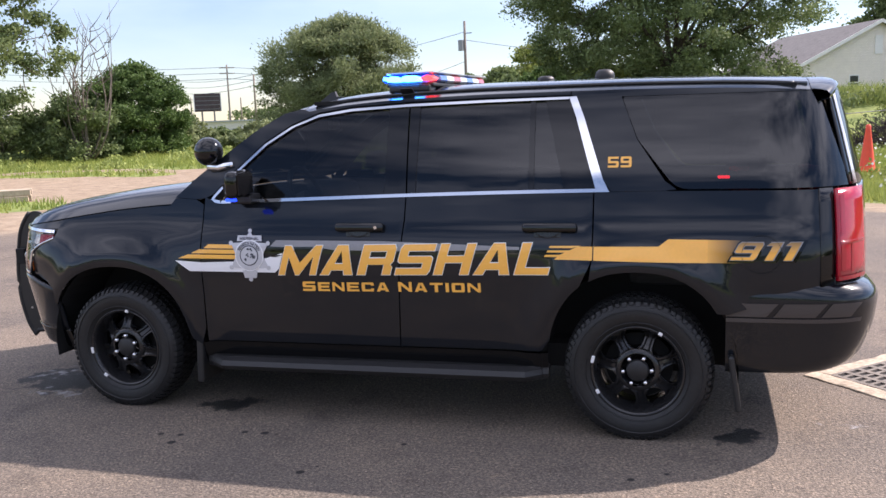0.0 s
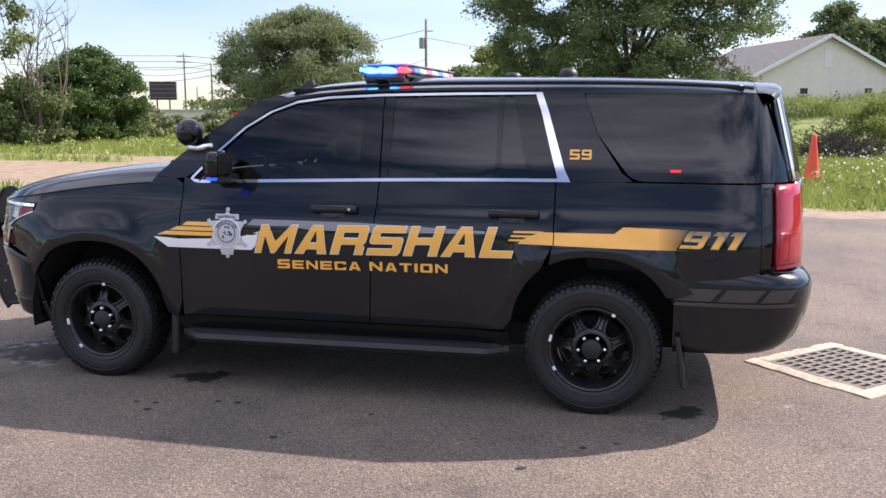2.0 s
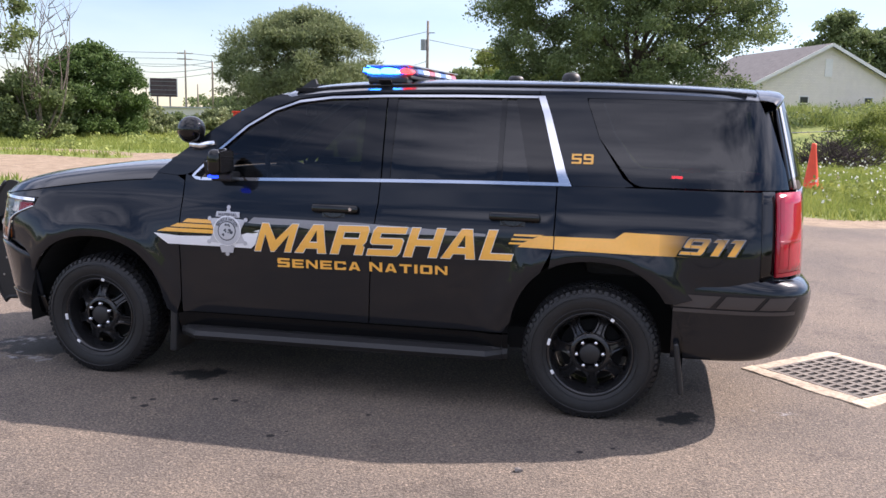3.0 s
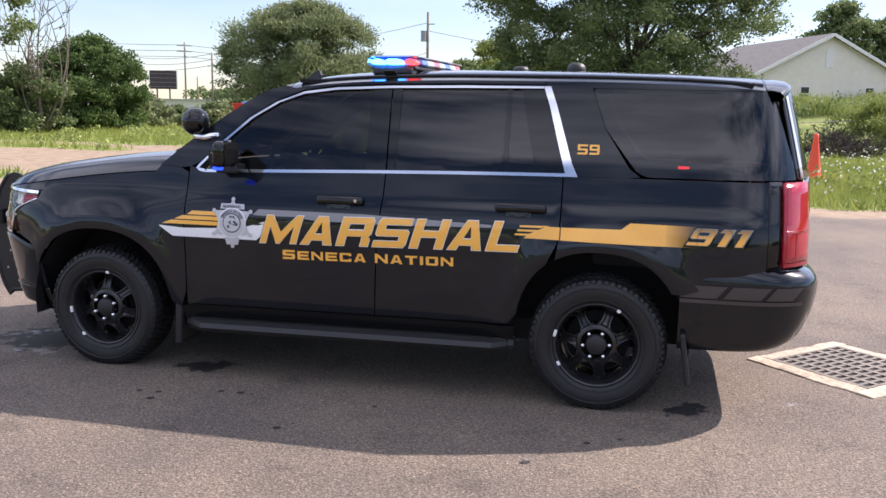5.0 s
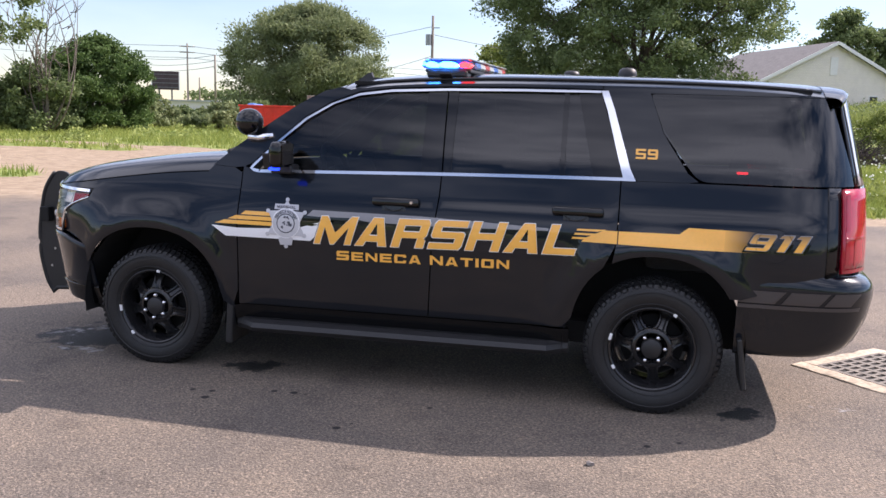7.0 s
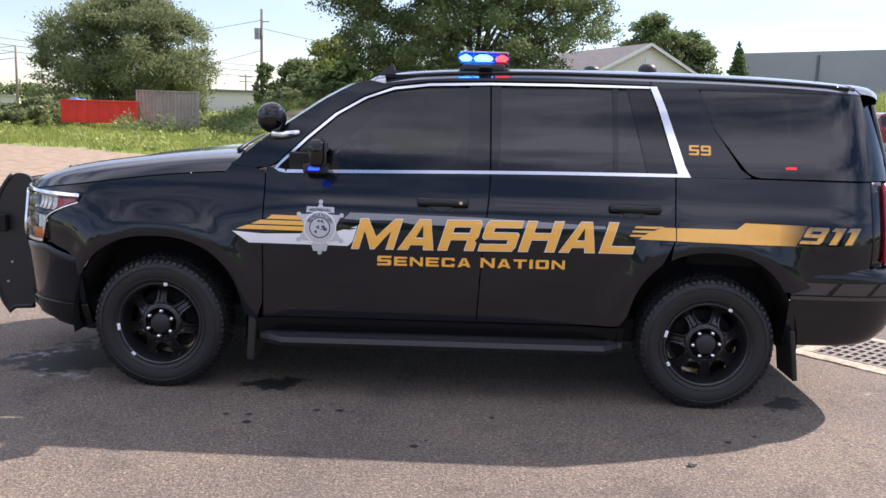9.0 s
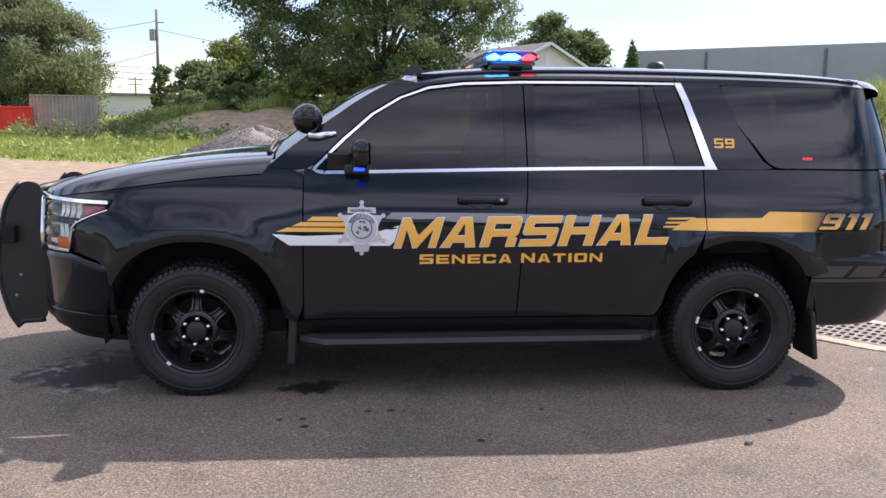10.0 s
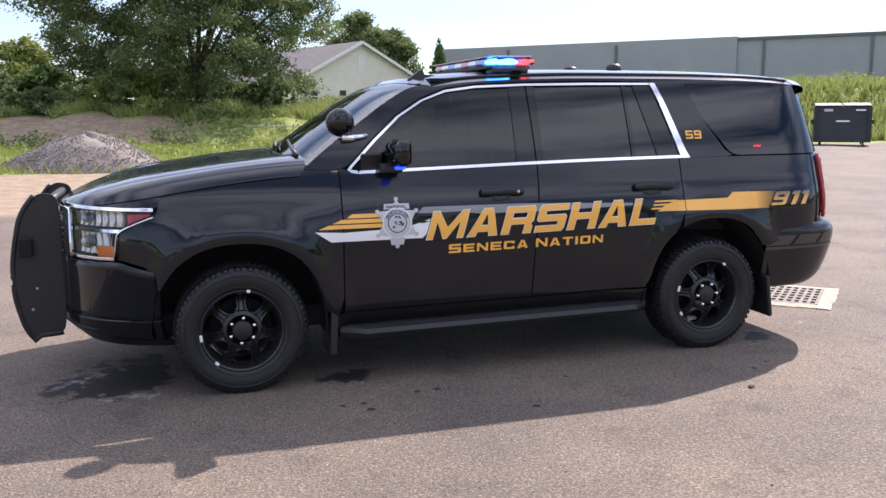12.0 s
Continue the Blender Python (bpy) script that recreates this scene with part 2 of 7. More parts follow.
MAT_PROJECTOR = material("projector_glass", (0.30, 0.31, 0.32), 0.06, coat=1.0)
MAT_RED_DEEP = material("deep_red_lens", (0.30, 0.004, 0.014), 0.15, coat=0.6)
MAT_AMBER = material("amber_lens", (0.62, 0.16, 0.03), 0.2, coat=0.8)
MAT_FABRIC = material("seat_fabric", (0.03, 0.03, 0.032), 0.9, var=0.2, scale=10)
MAT_RED_FLASH = glow_material("red_warning_lamp", (1.0, 0.02, 0.03), 14.0)
MAT_BLUE_ON = glow_material("blue_lamp", (0.01, 0.05, 1.0), 1.6)
MAT_CYAN_ON = glow_material("pale_blue_lamp", (0.04, 0.30, 1.0), 7.0)
MAT_RED_ON = glow_material("red_lamp", (1.0, 0.05, 0.05), 1.8)
MAT_SILVER_DIM = material("dim_silver_decal", (0.24, 0.24, 0.25), 0.45, coat=0.3, var=0.08, scale=20)
MAT_BLUE_OFF = material("blue_lens", (0.03, 0.12, 0.5), 0.15, coat=0.8)
MAT_RED_BAR = material("red_bar_lens", (0.5, 0.03, 0.03), 0.15, coat=0.8)
MAT_GROUND = ground_material()
MAT_CONCRETE = material("concrete", (0.44, 0.36, 0.27), 0.9, var=0.40, scale=4, bump=0.003, bump_scale=60)
MAT_IRON = material("cast_iron", (0.17, 0.145, 0.12), 0.75, metal=0.1, var=0.3, scale=12)
MAT_BARK = material("bark", (0.075, 0.058, 0.045), 0.9, var=0.35, scale=5, bump=0.01, bump_scale=14)
MAT_DEADWOOD = material("dead_wood", (0.15, 0.125, 0.105), 0.9, var=0.3, scale=6)
MAT_LEAF = leaf_material("leaf_green", (0.058, 0.092, 0.036), (0.24, 0.30, 0.125))
MAT_LEAF_WILLOW = leaf_material("leaf_willow", (0.10, 0.135, 0.06), (0.29, 0.33, 0.16))
MAT_LEAF_DARK = leaf_material("leaf_dark", (0.038, 0.075, 0.022), (0.13, 0.20, 0.06))
MAT_LEAF_YELLOW = leaf_material("leaf_yellow_green", (0.10, 0.14, 0.03), (0.31, 0.35, 0.10))
MAT_GRASS = leaf_material("grass_blades", (0.10, 0.17, 0.03), (0.40, 0.42, 0.12), 0.7)
MAT_WEED = leaf_material("weed_leaves", (0.14, 0.20, 0.05), (0.42, 0.46, 0.16), 0.7)
MAT_FLOWER = material("white_flower", (0.75, 0.75, 0.68), 0.8)
MAT_GRAVEL = material("gravel", (0.205, 0.18, 0.162), 0.9, var=0.25, scale=2.5, bump=0.006, bump_scale=45)
MAT_SIDING = material("beige_siding", (0.82, 0.76, 0.69), 0.7, var=0.06, scale=2)
MAT_TRIM = material("white_trim", (0.78, 0.77, 0.74), 0.6, var=0.05)
MAT_SHINGLE = material("roof_shingle", (0.14, 0.13, 0.125), 0.9, var=0.3, scale=3, bump=0.01, bump_scale=8)
MAT_PANE = material("window_pane", (0.03, 0.035, 0.04), 0.08)
MAT_METALWALL = material("grey_metal_wall", (0.29, 0.31, 0.32), 0.6, var=0.07, scale=0.6)
MAT_METALDARK = material("grey_metal_joint", (0.12, 0.13, 0.135), 0.6)
MAT_SHEDWALL = material("weathered_panel", (0.36, 0.31, 0.27), 0.75, var=0.2, scale=1.5)
MAT_REDSTEEL = material("red_container_paint", (0.70, 0.032, 0.013), 0.5, var=0.15, scale=2)
MAT_BLUETARP = material("blue_tarp", (0.06, 0.16, 0.42), 0.6, var=0.2)
MAT_ORANGE = material("orange_cone", (0.75, 0.075, 0.03), 0.55, var=0.08)
MAT_POLE = material("pole_wood", (0.21, 0.18, 0.15), 0.9, var=0.25, scale=3)
MAT_WIRE = material("wire", (0.10, 0.11, 0.13), 0.6)
MAT_BOARDFACE = material("billboard_face", (0.045, 0.03, 0.03), 0.7, var=0.5, scale=1.2)
MAT_PICKUP = material("dark_red_paint", (0.24, 0.018, 0.022), 0.2, coat=0.8)
MAT_DUMPSTER = material("dumpster_dark", (0.018, 0.022, 0.026), 0.5, var=0.3, scale=2)
MAT_TIMBER = material("sawn_timber", (0.42, 0.34, 0.25), 0.85, var=0.25, scale=4)
MAT_FARWALL = material("pale_wall", (0.55, 0.53, 0.50), 0.8, var=0.08)


# ---- mesh helpers ----
def part(name, bm, mat, parent=None, label="", smooth=False):
    """Links a bmesh as one mesh object under a thing or a part."""
    me = bpy.data.meshes.new(name)
    bm.to_mesh(me)
    bm.free()
    if smooth:
        me.polygons.foreach_set("use_smooth", [True] * len(me.polygons))
    me.materials.append(mat)
    ob = new(name, me)
    ob.parent = parent
    if label:
        tagged(ob, label)
    return ob


def raw(name, verts, faces, mat, parent=None, label="", smooth=False):
    me = bpy.data.meshes.new(name)
    me.from_pydata([tuple(v) for v in verts], [], faces)
    me.validate()
    if smooth:
        me.polygons.foreach_set("use_smooth", [True] * len(me.polygons))
    me.materials.append(mat)
    ob = new(name, me)
    ob.parent = parent
    if label:
        tagged(ob, label)
    return ob


def thing(name, m, label, category, group="", kind=""):
    e = new(name)
    e.empty_display_size = 0.1
    e.matrix_world = m
    return tagged(e, label, category, group, kind)


def box(bm, size, at=(0, 0, 0), turn=(0, 0, 0), bevel=0.0, seg=2):
    vs = bmesh.ops.create_cube(bm, size=1.0, matrix=pose(*at, *turn) @ Matrix.Diagonal((*size, 1)))["verts"]
    if bevel:
        edges = list({e for v in vs for e in v.link_edges})
        bmesh.ops.bevel(bm, geom=edges, offset=bevel, segments=seg, affect="EDGES", profile=0.5)
    return bm


def cyl(bm, r1, r2, a, b, seg=16, caps=True):
    a, b = Vector(a), Vector(b)
    d = b - a
    m = Matrix.Translation((a + b) / 2) @ d.to_track_quat("Z", "Y").to_matrix().to_4x4()
    bmesh.ops.create_cone(bm, cap_ends=caps, segments=seg, radius1=r1, radius2=r2, depth=d.length, matrix=m)
    return bm


def boxes(*specs):
    bm = bmesh.new()
    for s in specs:
        box(bm, *s)
    return bm


def cyls(*specs):
    bm = bmesh.new()
    for s in specs:
        cyl(bm, *s)
    return bm


def tube(points, radii, seg=8):
    """A tapered tube along points: vertices and faces."""
    pts = [Vector(p) for p in points]
    vs, fs = [], []
    for i, p in enumerate(pts):
        d = (pts[min(i + 1, len(pts) - 1)] - pts[max(i - 1, 0)]).normalized()
        q = d.to_track_quat("Z", "Y")
        for k in range(seg):
            a = 2 * math.pi * k / seg
            vs.append(p + q @ Vector((math.cos(a), math.sin(a), 0)) * radii[i])
    for i in range(len(pts) - 1):
        for k in range(seg):
            k2 = (k + 1) % seg
            fs.append((i * seg + k, i * seg + k2, (i + 1) * seg + k2, (i + 1) * seg + k))
    fs.append(tuple(range(seg))[::-1])
    fs.append(tuple((len(pts) - 1) * seg + k for k in range(seg)))
    return vs, fs


def lathe(profile, seg=48, axis="Y"):
    """A body of revolution: profile of (radius, along) about the y axis; a closed ring when the profile closes."""
    vs, fs = [], []
    n = len(profile)
    for k in range(seg):
        a = 2 * math.pi * k / seg
        for r, h in profile:
            vs.append((r * math.cos(a), h, r * math.sin(a)))
    for k in range(seg):
        k2 = (k + 1) % seg
        for i in range(n - 1):
            fs.append((k * n + i, k * n + i + 1, k2 * n + i + 1, k2 * n + i))
    return vs, fs


def smoothstep(a, b, x):
    t = np.clip((np.asarray(x, float) - a) / (b - a), 0, 1)
    return t * t * (3 - 2 * t)


# ---- ground ----
def height(x, y):
    """A level lot, a low mound beside it and a bank of earth behind."""
    x, y = np.asarray(x, float), np.asarray(y, float)
    front = 34.5 - 0.55 * np.clip(x - 16, 0, 40) + 0.03 * np.clip(2 - x, 0, 30) ** 2 * 0.4
    bank = smoothstep(0, 7, y - front) * smoothstep(-15, -9, x) * smoothstep(260, 200, np.hypot(x, y))
    lump = 0.10 * np.sin(0.9 * x + 0.3 * y) + 0.08 * np.sin(1.7 * x - 1.1 * y)
    r = np.hypot(x - 1, y + 5.6)
    side = 0.15 * smoothstep(15.5, 19.5, r) * smoothstep(0.5, 3.5, x) * smoothstep(13, 9, x - 0.1 * y) * smoothstep(6, 9, y) * smoothstep(32, 25, y)
    return bank * (1.45 + 0.9 * smoothstep(12, 26, x) + lump) + side + 0.25 * lump * smoothstep(20, 32, r)


def zones(x, y):
    """How far each spot is bare dirt, and how far grass."""
    x, y = np.asarray(x, float), np.asarray(y, float)
    ex, ey = x - 0.8, y + 5.6
    r, az = np.hypot(ex, ey), np.degrees(np.arctan2(ex, ey))
    d_isle = r - np.interp(az, [3, 8, 14, 22, 28], [21, 16.4, 15.7, 17, 24])
    verge = smoothstep(-1.5, -0.9, d_isle) * smoothstep(0.9, 0.2, d_isle) * smoothstep(1, 4, az) * smoothstep(31, 27, az)
    dirt = smoothstep(13, 17.5, r) * smoothstep(5, 0, az) * (np.abs(az) < 120)
    far_edge = np.interp(az, [-60, -40, -30, -22, -15, -8, 0, 6], [38, 36, 32, 27, 25, 24, 25, 20])
    grass = smoothstep(-1.2, 1.2, r - far_edge) * smoothstep(9, 5, az) * (np.abs(az) < 120)
    isle = smoothstep(-0.6, 0.6, d_isle) * smoothstep(1, 4, az) * smoothstep(31, 27, az)
    lot_end = smoothstep(-1, 1, y - (31.5 - 0.55 * np.clip(x - 16, 0, 40))) * smoothstep(22, 28, az) * (az < 120)
    patch = smoothstep(1.0, 0.6, np.hypot((x + 13.2) / 3.2, (y - 9.8) / 1.6))
    patch2 = smoothstep(1.0, 0.6, np.hypot((x + 18.5) / 5.0, (y - 19.5) / 1.5))
    behind = smoothstep(26, 30, r) * (np.abs(az) >= 120)
    grass = np.maximum.reduce([grass, isle, lot_end, patch * 0.95, patch2, behind])
    bank_face = smoothstep(0.05, 0.22, height(x, y + 0.6) - height(x, y - 0.6)) * smoothstep(-15, -8, x) * (0.35 + 0.65 * smoothstep(3, -4, x)) * smoothstep(9, 5, x) * smoothstep(31, 34, y) * smoothstep(46, 42, y)
    return np.maximum.reduce([dirt, bank_face, 0.8 * verge]), grass * (1 - 0.8 * bank_face)


def build_ground():
    def axis(lo, hi):
        pts = [0.0]
        step = 0.28
        while pts[-1] < hi:
            if pts[-1] > 7:
                step = min(step * 1.035, 60)
            pts.append(pts[-1] + step)
        neg = [0.0]
        step = 0.28
        while neg[-1] > lo:
            if neg[-1] < -7:
                step = min(step * 1.035, 60)
            neg.append(neg[-1] - step)
        return np.array(sorted(set(neg + pts)))
    xs, ys = axis(-1500, 1500), axis(-1500, 1500)
    X, Y = np.meshgrid(xs, ys)
    Z = height(X, Y)
    nx, ny = len(xs), len(ys)
    verts = np.stack([X.ravel(), Y.ravel(), Z.ravel()], 1)
    i = np.arange((ny - 1) * nx).reshape(ny - 1, nx)[:, :-1].ravel()
    quads = np.stack([i, i + 1, i + nx + 1, i + nx], 1)
    me = bpy.data.meshes.new("ground")
    me.from_pydata(verts.tolist(), [], quads.tolist())
    me.polygons.foreach_set("use_smooth", [True] * len(me.polygons))
    d, g = zones(X.ravel(), Y.ravel())
    wet = np.zeros(X.size)
    for cx, cy, rx, ry in ((-2.2, -0.55, 0.50, 0.42), (-2.05, -0.15, 0.4, 0.25), (-1.85, -1.02, 0.22, 0.10), (-0.92, -0.86, 0.26, 0.09), (-0.85, -0.72, 0.12, 0.08), (0.98, -0.8, 0.15, 0.06), (1.99, -0.87, 0.17, 0.07), (-1.5, -0.95, 0.3, 0.10)):
        wet = np.maximum(wet, np.clip(1.15 - np.hypot((X.ravel() - cx) / rx, (Y.ravel() - cy) / ry), 0, 0.74))
    drip = np.clip(1.3 - np.hypot((X.ravel() - 0.3) / 1.9, (Y.ravel() + 1.25) / 0.55), 0, 0.62)
    chalk = np.zeros(X.size)
    for cx, cy, rx, ry in ((-2.42, -0.62, 0.30, 0.10), (-2.30, -0.34, 0.34, 0.09), (-2.1, -0.82, 0.24, 0.07), (2.42, -0.62, 0.30, 0.10), (2.85, -0.62, 0.26, 0.06), (1.95, -1.05, 0.2, 0.06)):
        chalk = np.maximum(chalk, np.clip(1.2 - np.hypot((X.ravel() - cx) / rx, (Y.ravel() - cy) / ry), 0, 0.62))
    for name, values in (("dirt", d), ("grass", g), ("wet", wet), ("drip", drip), ("chalk", chalk)):
        at = me.attributes.new(name, "FLOAT", "POINT")
        at.data.foreach_set("value", np.asarray(values, dtype=np.float32))
    me.materials.append(MAT_GROUND)
    tagged(new("ground", me), "worn asphalt lot running into dirt and weedy grass", "ground", kind="structure")


build_ground()


# ---- the car: its surfaces ----
def spline(knots, x):
    """A smooth curve through knots (monotone cubic)."""
    xs = [k[0] for k in knots]
    ys = [k[1] for k in knots]
    if x <= xs[0]:
        return ys[0]
    if x >= xs[-1]:
        return ys[-1]
    i = max(j for j in range(len(xs) - 1) if xs[j] <= x)
    d = [(ys[j + 1] - ys[j]) / (xs[j + 1] - xs[j]) for j in range(len(xs) - 1)]

    def slope(j):
        if j == 0:
            return d[0]
        if j == len(xs) - 1:
            return d[-1]
        return 0.0 if d[j - 1] * d[j] <= 0 else 2 * d[j - 1] * d[j] / (d[j - 1] + d[j])
    h = xs[i + 1] - xs[i]
    t = (x - xs[i]) / h
    return (ys[i] * (1 + 2 * t) * (1 - t) ** 2 + slope(i) * h * t * (1 - t) ** 2 + ys[i + 1] * t * t * (3 - 2 * t) + slope(i + 1) * h * t * t * (t - 1))


WHEEL_X, HUB_Z = 1.473, 0.343
PROFILE = [(0.26, 0.885), (0.34, 0.93), (0.46, 0.951), (0.62, 0.966), (0.74, 0.975), (0.85, 0.983), (0.95, 0.978), (1.02, 0.963), (1.10, 0.936), (1.18, 0.914), (1.24, 0.897), (1.32, 0.874), (1.50, 0.812), (1.70, 0.732), (1.76, 0.70), (1.82, 0.655)]
FRONT_X, FRONT_A = -1.75, 0.69
REAR_X = 2.0


def rear_a(z):
    return spline([(0.3, 0.57), (0.8, 0.585), (1.2, 0.57), (1.35, 0.535), (1.76, 0.425)], z)


def half_width(x, z):
    """Half the body's width at a station and height."""
    y = spline(PROFILE, z)
    y -= 0.028 * float(smoothstep(-0.55, -1.3, x)) * float(smoothstep(0.85, 1.1, z))
    for wx in (-WHEEL_X, WHEEL_X):
        r = math.hypot(x - wx, (z - HUB_Z) * 0.95)
        y += 0.030 * math.exp(-((r - 0.52) / 0.085) ** 2) * float(smoothstep(1.08, 0.86, z))
    if x < FRONT_X:
        y *= max(1 - min((FRONT_X - x) / FRONT_A, 1.0) ** 2.5, 0.0) ** 0.4
    if x > REAR_X:
        y *= max(1 - min((x - REAR_X) / rear_a(z), 1.0) ** 3.0, 0.0) ** (1 / 3.0)
    return y


def side(x, z, out=0.0):
    return Vector((x, -half_width(x, z) - out, z))


def side_mirror(x, z, out=0.0):
    return Vector((x, half_width(x, z) + out, z))


def hood_mid(x):
    return spline([(-2.44, 1.035), (-2.33, 1.085), (-2.2, 1.13), (-2.0, 1.178), (-1.7, 1.225), (-1.4, 1.262), (-1.1, 1.285), (-0.95, 1.29)], x)


def hood_edge(x):
    return hood_mid(x) - 0.095 + 0.03 * float(smoothstep(-1.9, -2.4, x))


def hood_surface(x, s):
    """s runs from -1 to 1 across the hood."""
    y = s * half_width(x, hood_edge(x))
    crease = 0.008 * math.exp(-((abs(s) - 0.60) / 0.13) ** 2)
    z = hood_edge(x) + (hood_mid(x) - hood_edge(x)) * (1 - abs(s) ** 11.0) + crease * float(smoothstep(-2.35, -2.0, x))
    return Vector((x, y, z))


def roof_mid(x):
    return -0.014 + spline([(-0.42, 1.742), (-0.3, 1.765), (-0.1, 1.79), (0.2, 1.808), (0.7, 1.818), (1.3, 1.816), (1.8, 1.806), (2.2, 1.785), (2.36, 1.772)], x)


def roof_edge(x):
    return roof_mid(x) - 0.072


def roof_surface(x, s):
    e = roof_edge(x)
    y = s * half_width(x, e)
    return Vector((x, y, e + (roof_mid(x) - e) * (1 - abs(s) ** 4.0)))


def resample(poly, step):
    out = []
    for (x0, z0), (x1, z1) in zip(poly, poly[1:] + poly[:1]):
        n = max(1, int(math.hypot(x1 - x0, z1 - z0) / step))
        out += [(x0 + (x1 - x0) * k / n, z0 + (z1 - z0) * k / n) for k in range(n)]
    return out


def round_corners(poly, radius, seg=4):
    """Rounds the corners of a polygon; radius: one number, or one for each corner."""
    out = []
    n = len(poly)
    for i, p in enumerate(poly):
        r = radius[i] if isinstance(radius, (list, tuple)) else radius
        a, b, c = Vector(poly[i - 1]), Vector(p), Vector(poly[(i + 1) % n])
        if r <= 0:
            out.append(tuple(b))
            continue
        r1 = min(r, (a - b).length * 0.45, (c - b).length * 0.45)
        s, e = b + (a - b).normalized() * r1, b + (c - b).normalized() * r1
        for k in range(seg + 1):
            t = k / seg
            out.append(tuple(s * (1 - t) ** 2 + b * 2 * t * (1 - t) + e * t * t))
    return out


from mathutils.geometry import delaunay_2d_cdt


def inside(poly, x, y):
    c = False
    for (x0, y0), (x1, y1) in zip(poly, poly[1:] + poly[:1]):
        if (y0 > y) != (y1 > y) and x < (x1 - x0) * (y - y0) / (y1 - y0) + x0:
            c = not c
    return c


def panel(name, poly, surf, mat, parent, label="", step=0.055, thick=0.02, out=0.0, inward=None):
    """A skin panel: a flat outline filled with a fine net and laid on a surface, with a turned-in edge and smooth normals."""
    ring = resample(poly, step)
    area = sum(a[0] * b[1] - b[0] * a[1] for a, b in zip(ring, ring[1:] + ring[:1]))
    if area < 0:
        ring = ring[::-1]
    n = len(ring)
    pts = [Vector(p) for p in ring]
    x0, x1 = min(p[0] for p in ring), max(p[0] for p in ring)
    y0, y1 = min(p[1] for p in ring), max(p[1] for p in ring)
    fine = [Vector(p) for p in ring]
    gx = x0 + step * 0.5
    while gx < x1:
        gy = y0 + step * 0.5
        while gy < y1:
            if inside(ring, gx, gy) and min((gx - q.x) ** 2 + (gy - q.y) ** 2 for q in fine) > (0.45 * step) ** 2:
                pts.append(Vector((gx, gy)))
            gy += step
        gx += step
    v2, _, tris, _, _, _ = delaunay_2d_cdt(pts, [(i, (i + 1) % n) for i in range(n)], [], 1, 1e-6)
    verts = [surf(v.x, v.y, out) for v in v2]
    norms = []
    for v in v2:
        h = 0.004
        du = surf(v.x + h, v.y, out) - surf(v.x - h, v.y, out)
        dv = surf(v.x, v.y + h, out) - surf(v.x, v.y - h, out)
        nn = du.cross(dv)
        norms.append(nn.normalized() if nn.length > 1e-12 else Vector((0, -1, 0)))
    flip = inward is not None and inward
    if flip:
        norms = [-q for q in norms]
    faces = []
    for t in tris:
        a, b, c = (v2[k] for k in t)
        ccw = (b - a).cross(c - a) > 0
        faces.append(tuple(t) if ccw != bool(flip) else tuple(t)[::-1])
    # the turned-in edge
    base = len(verts)
    nv = len(verts)
    rim = list(range(n)) if len(v2) >= n else []
    for k in rim:
        verts.append(verts[k].copy())
    for k in rim:
        verts.append(verts[k] - norms[k] * thick)
    m = len(rim)
    for k in range(m):
        k2 = (k + 1) % m
        q = (base + k, base + m + k, base + m + k2, base + k2)
        faces.append(q if not flip else q[::-1])
    ob = raw(name, verts, faces, mat, parent, label, smooth=True)
    me = ob.data
    nrm = []
    for poly_ in me.polygons:
        for li in poly_.loop_indices:
            vi = me.loops[li].vertex_index
            nrm.append(tuple(norms[vi]) if vi < nv else tuple(poly_.normal))
    me.normals_split_custom_set(nrm)
    return ob


def grid_skin(name, fn, us, vs, mat, parent, label="", thick=0.0, flip=False):
    """A smooth skin over a net of parameters."""
    verts = [fn(u, v) for u in us for v in vs]
    nu, nv = len(us), len(vs)
    faces = []
    for i in range(nu - 1):
        for j in range(nv - 1):
            q = (i * nv + j, (i + 1) * nv + j, (i + 1) * nv + j + 1, i * nv + j + 1)
            faces.append(q[::-1] if flip else q)
    ob = raw(name, verts, faces, mat, parent, label, smooth=True)
    if thick:
        mod = ob.modifiers.new("thickness", "SOLIDIFY")
        mod.thickness, mod.offset = thick, -1
    return ob


def lin(a, b, n):
    return [a + (b - a) * k / (n - 1) for k in range(n)]


def arch(wx, a=0.455, b=0.515, bottom=0.30, start=None, n=26, power=2.35):
    """The wheel opening, from its rear foot over the top to its front foot."""
    pts = []
    for k in range(n + 1):
        t = math.pi * k / n
        c, s = math.cos(t), math.sin(t)
        pts.append((wx + a * math.copysign(abs(c) ** (2 / power), c), HUB_Z + b * abs(s) ** (2 / power)))
    return pts


# ---- the car: its parts ----
car = thing("patrol_suv", pose(0, 0, 0), "black full-size patrol SUV with gold lettering, parked on asphalt", "car")
ARCH_F = arch(-WHEEL_X, 0.465, 0.50)
ARCH_R = arch(WHEEL_X, 0.44, 0.515)
SILL = 0.365
A_EDGE = [(-1.10, 1.225), (-0.955, 1.343), (-0.755, 1.486), (-0.60, 1.592), (-0.45, 1.672), (-0.36, 1.692)]


def on_roof_line(x):
    return (x, roof_edge(x))


# glass opening of the two doors: the chrome line runs round it
BELT = [(-0.80, 1.192), (-0.2, 1.208), (0.27, 1.220), (0.8, 1.230), (1.315, 1.236)]


def belt(x):
    return spline(BELT, x)


TOP = [(-0.86, 1.215), (-0.845, 1.235), (-0.70, 1.378), (-0.55, 1.510), (-0.40, 1.600), (-0.24, 1.660), (-0.05, 1.685), (0.27, 1.698), (0.7, 1.704), (1.125, 1.704)]


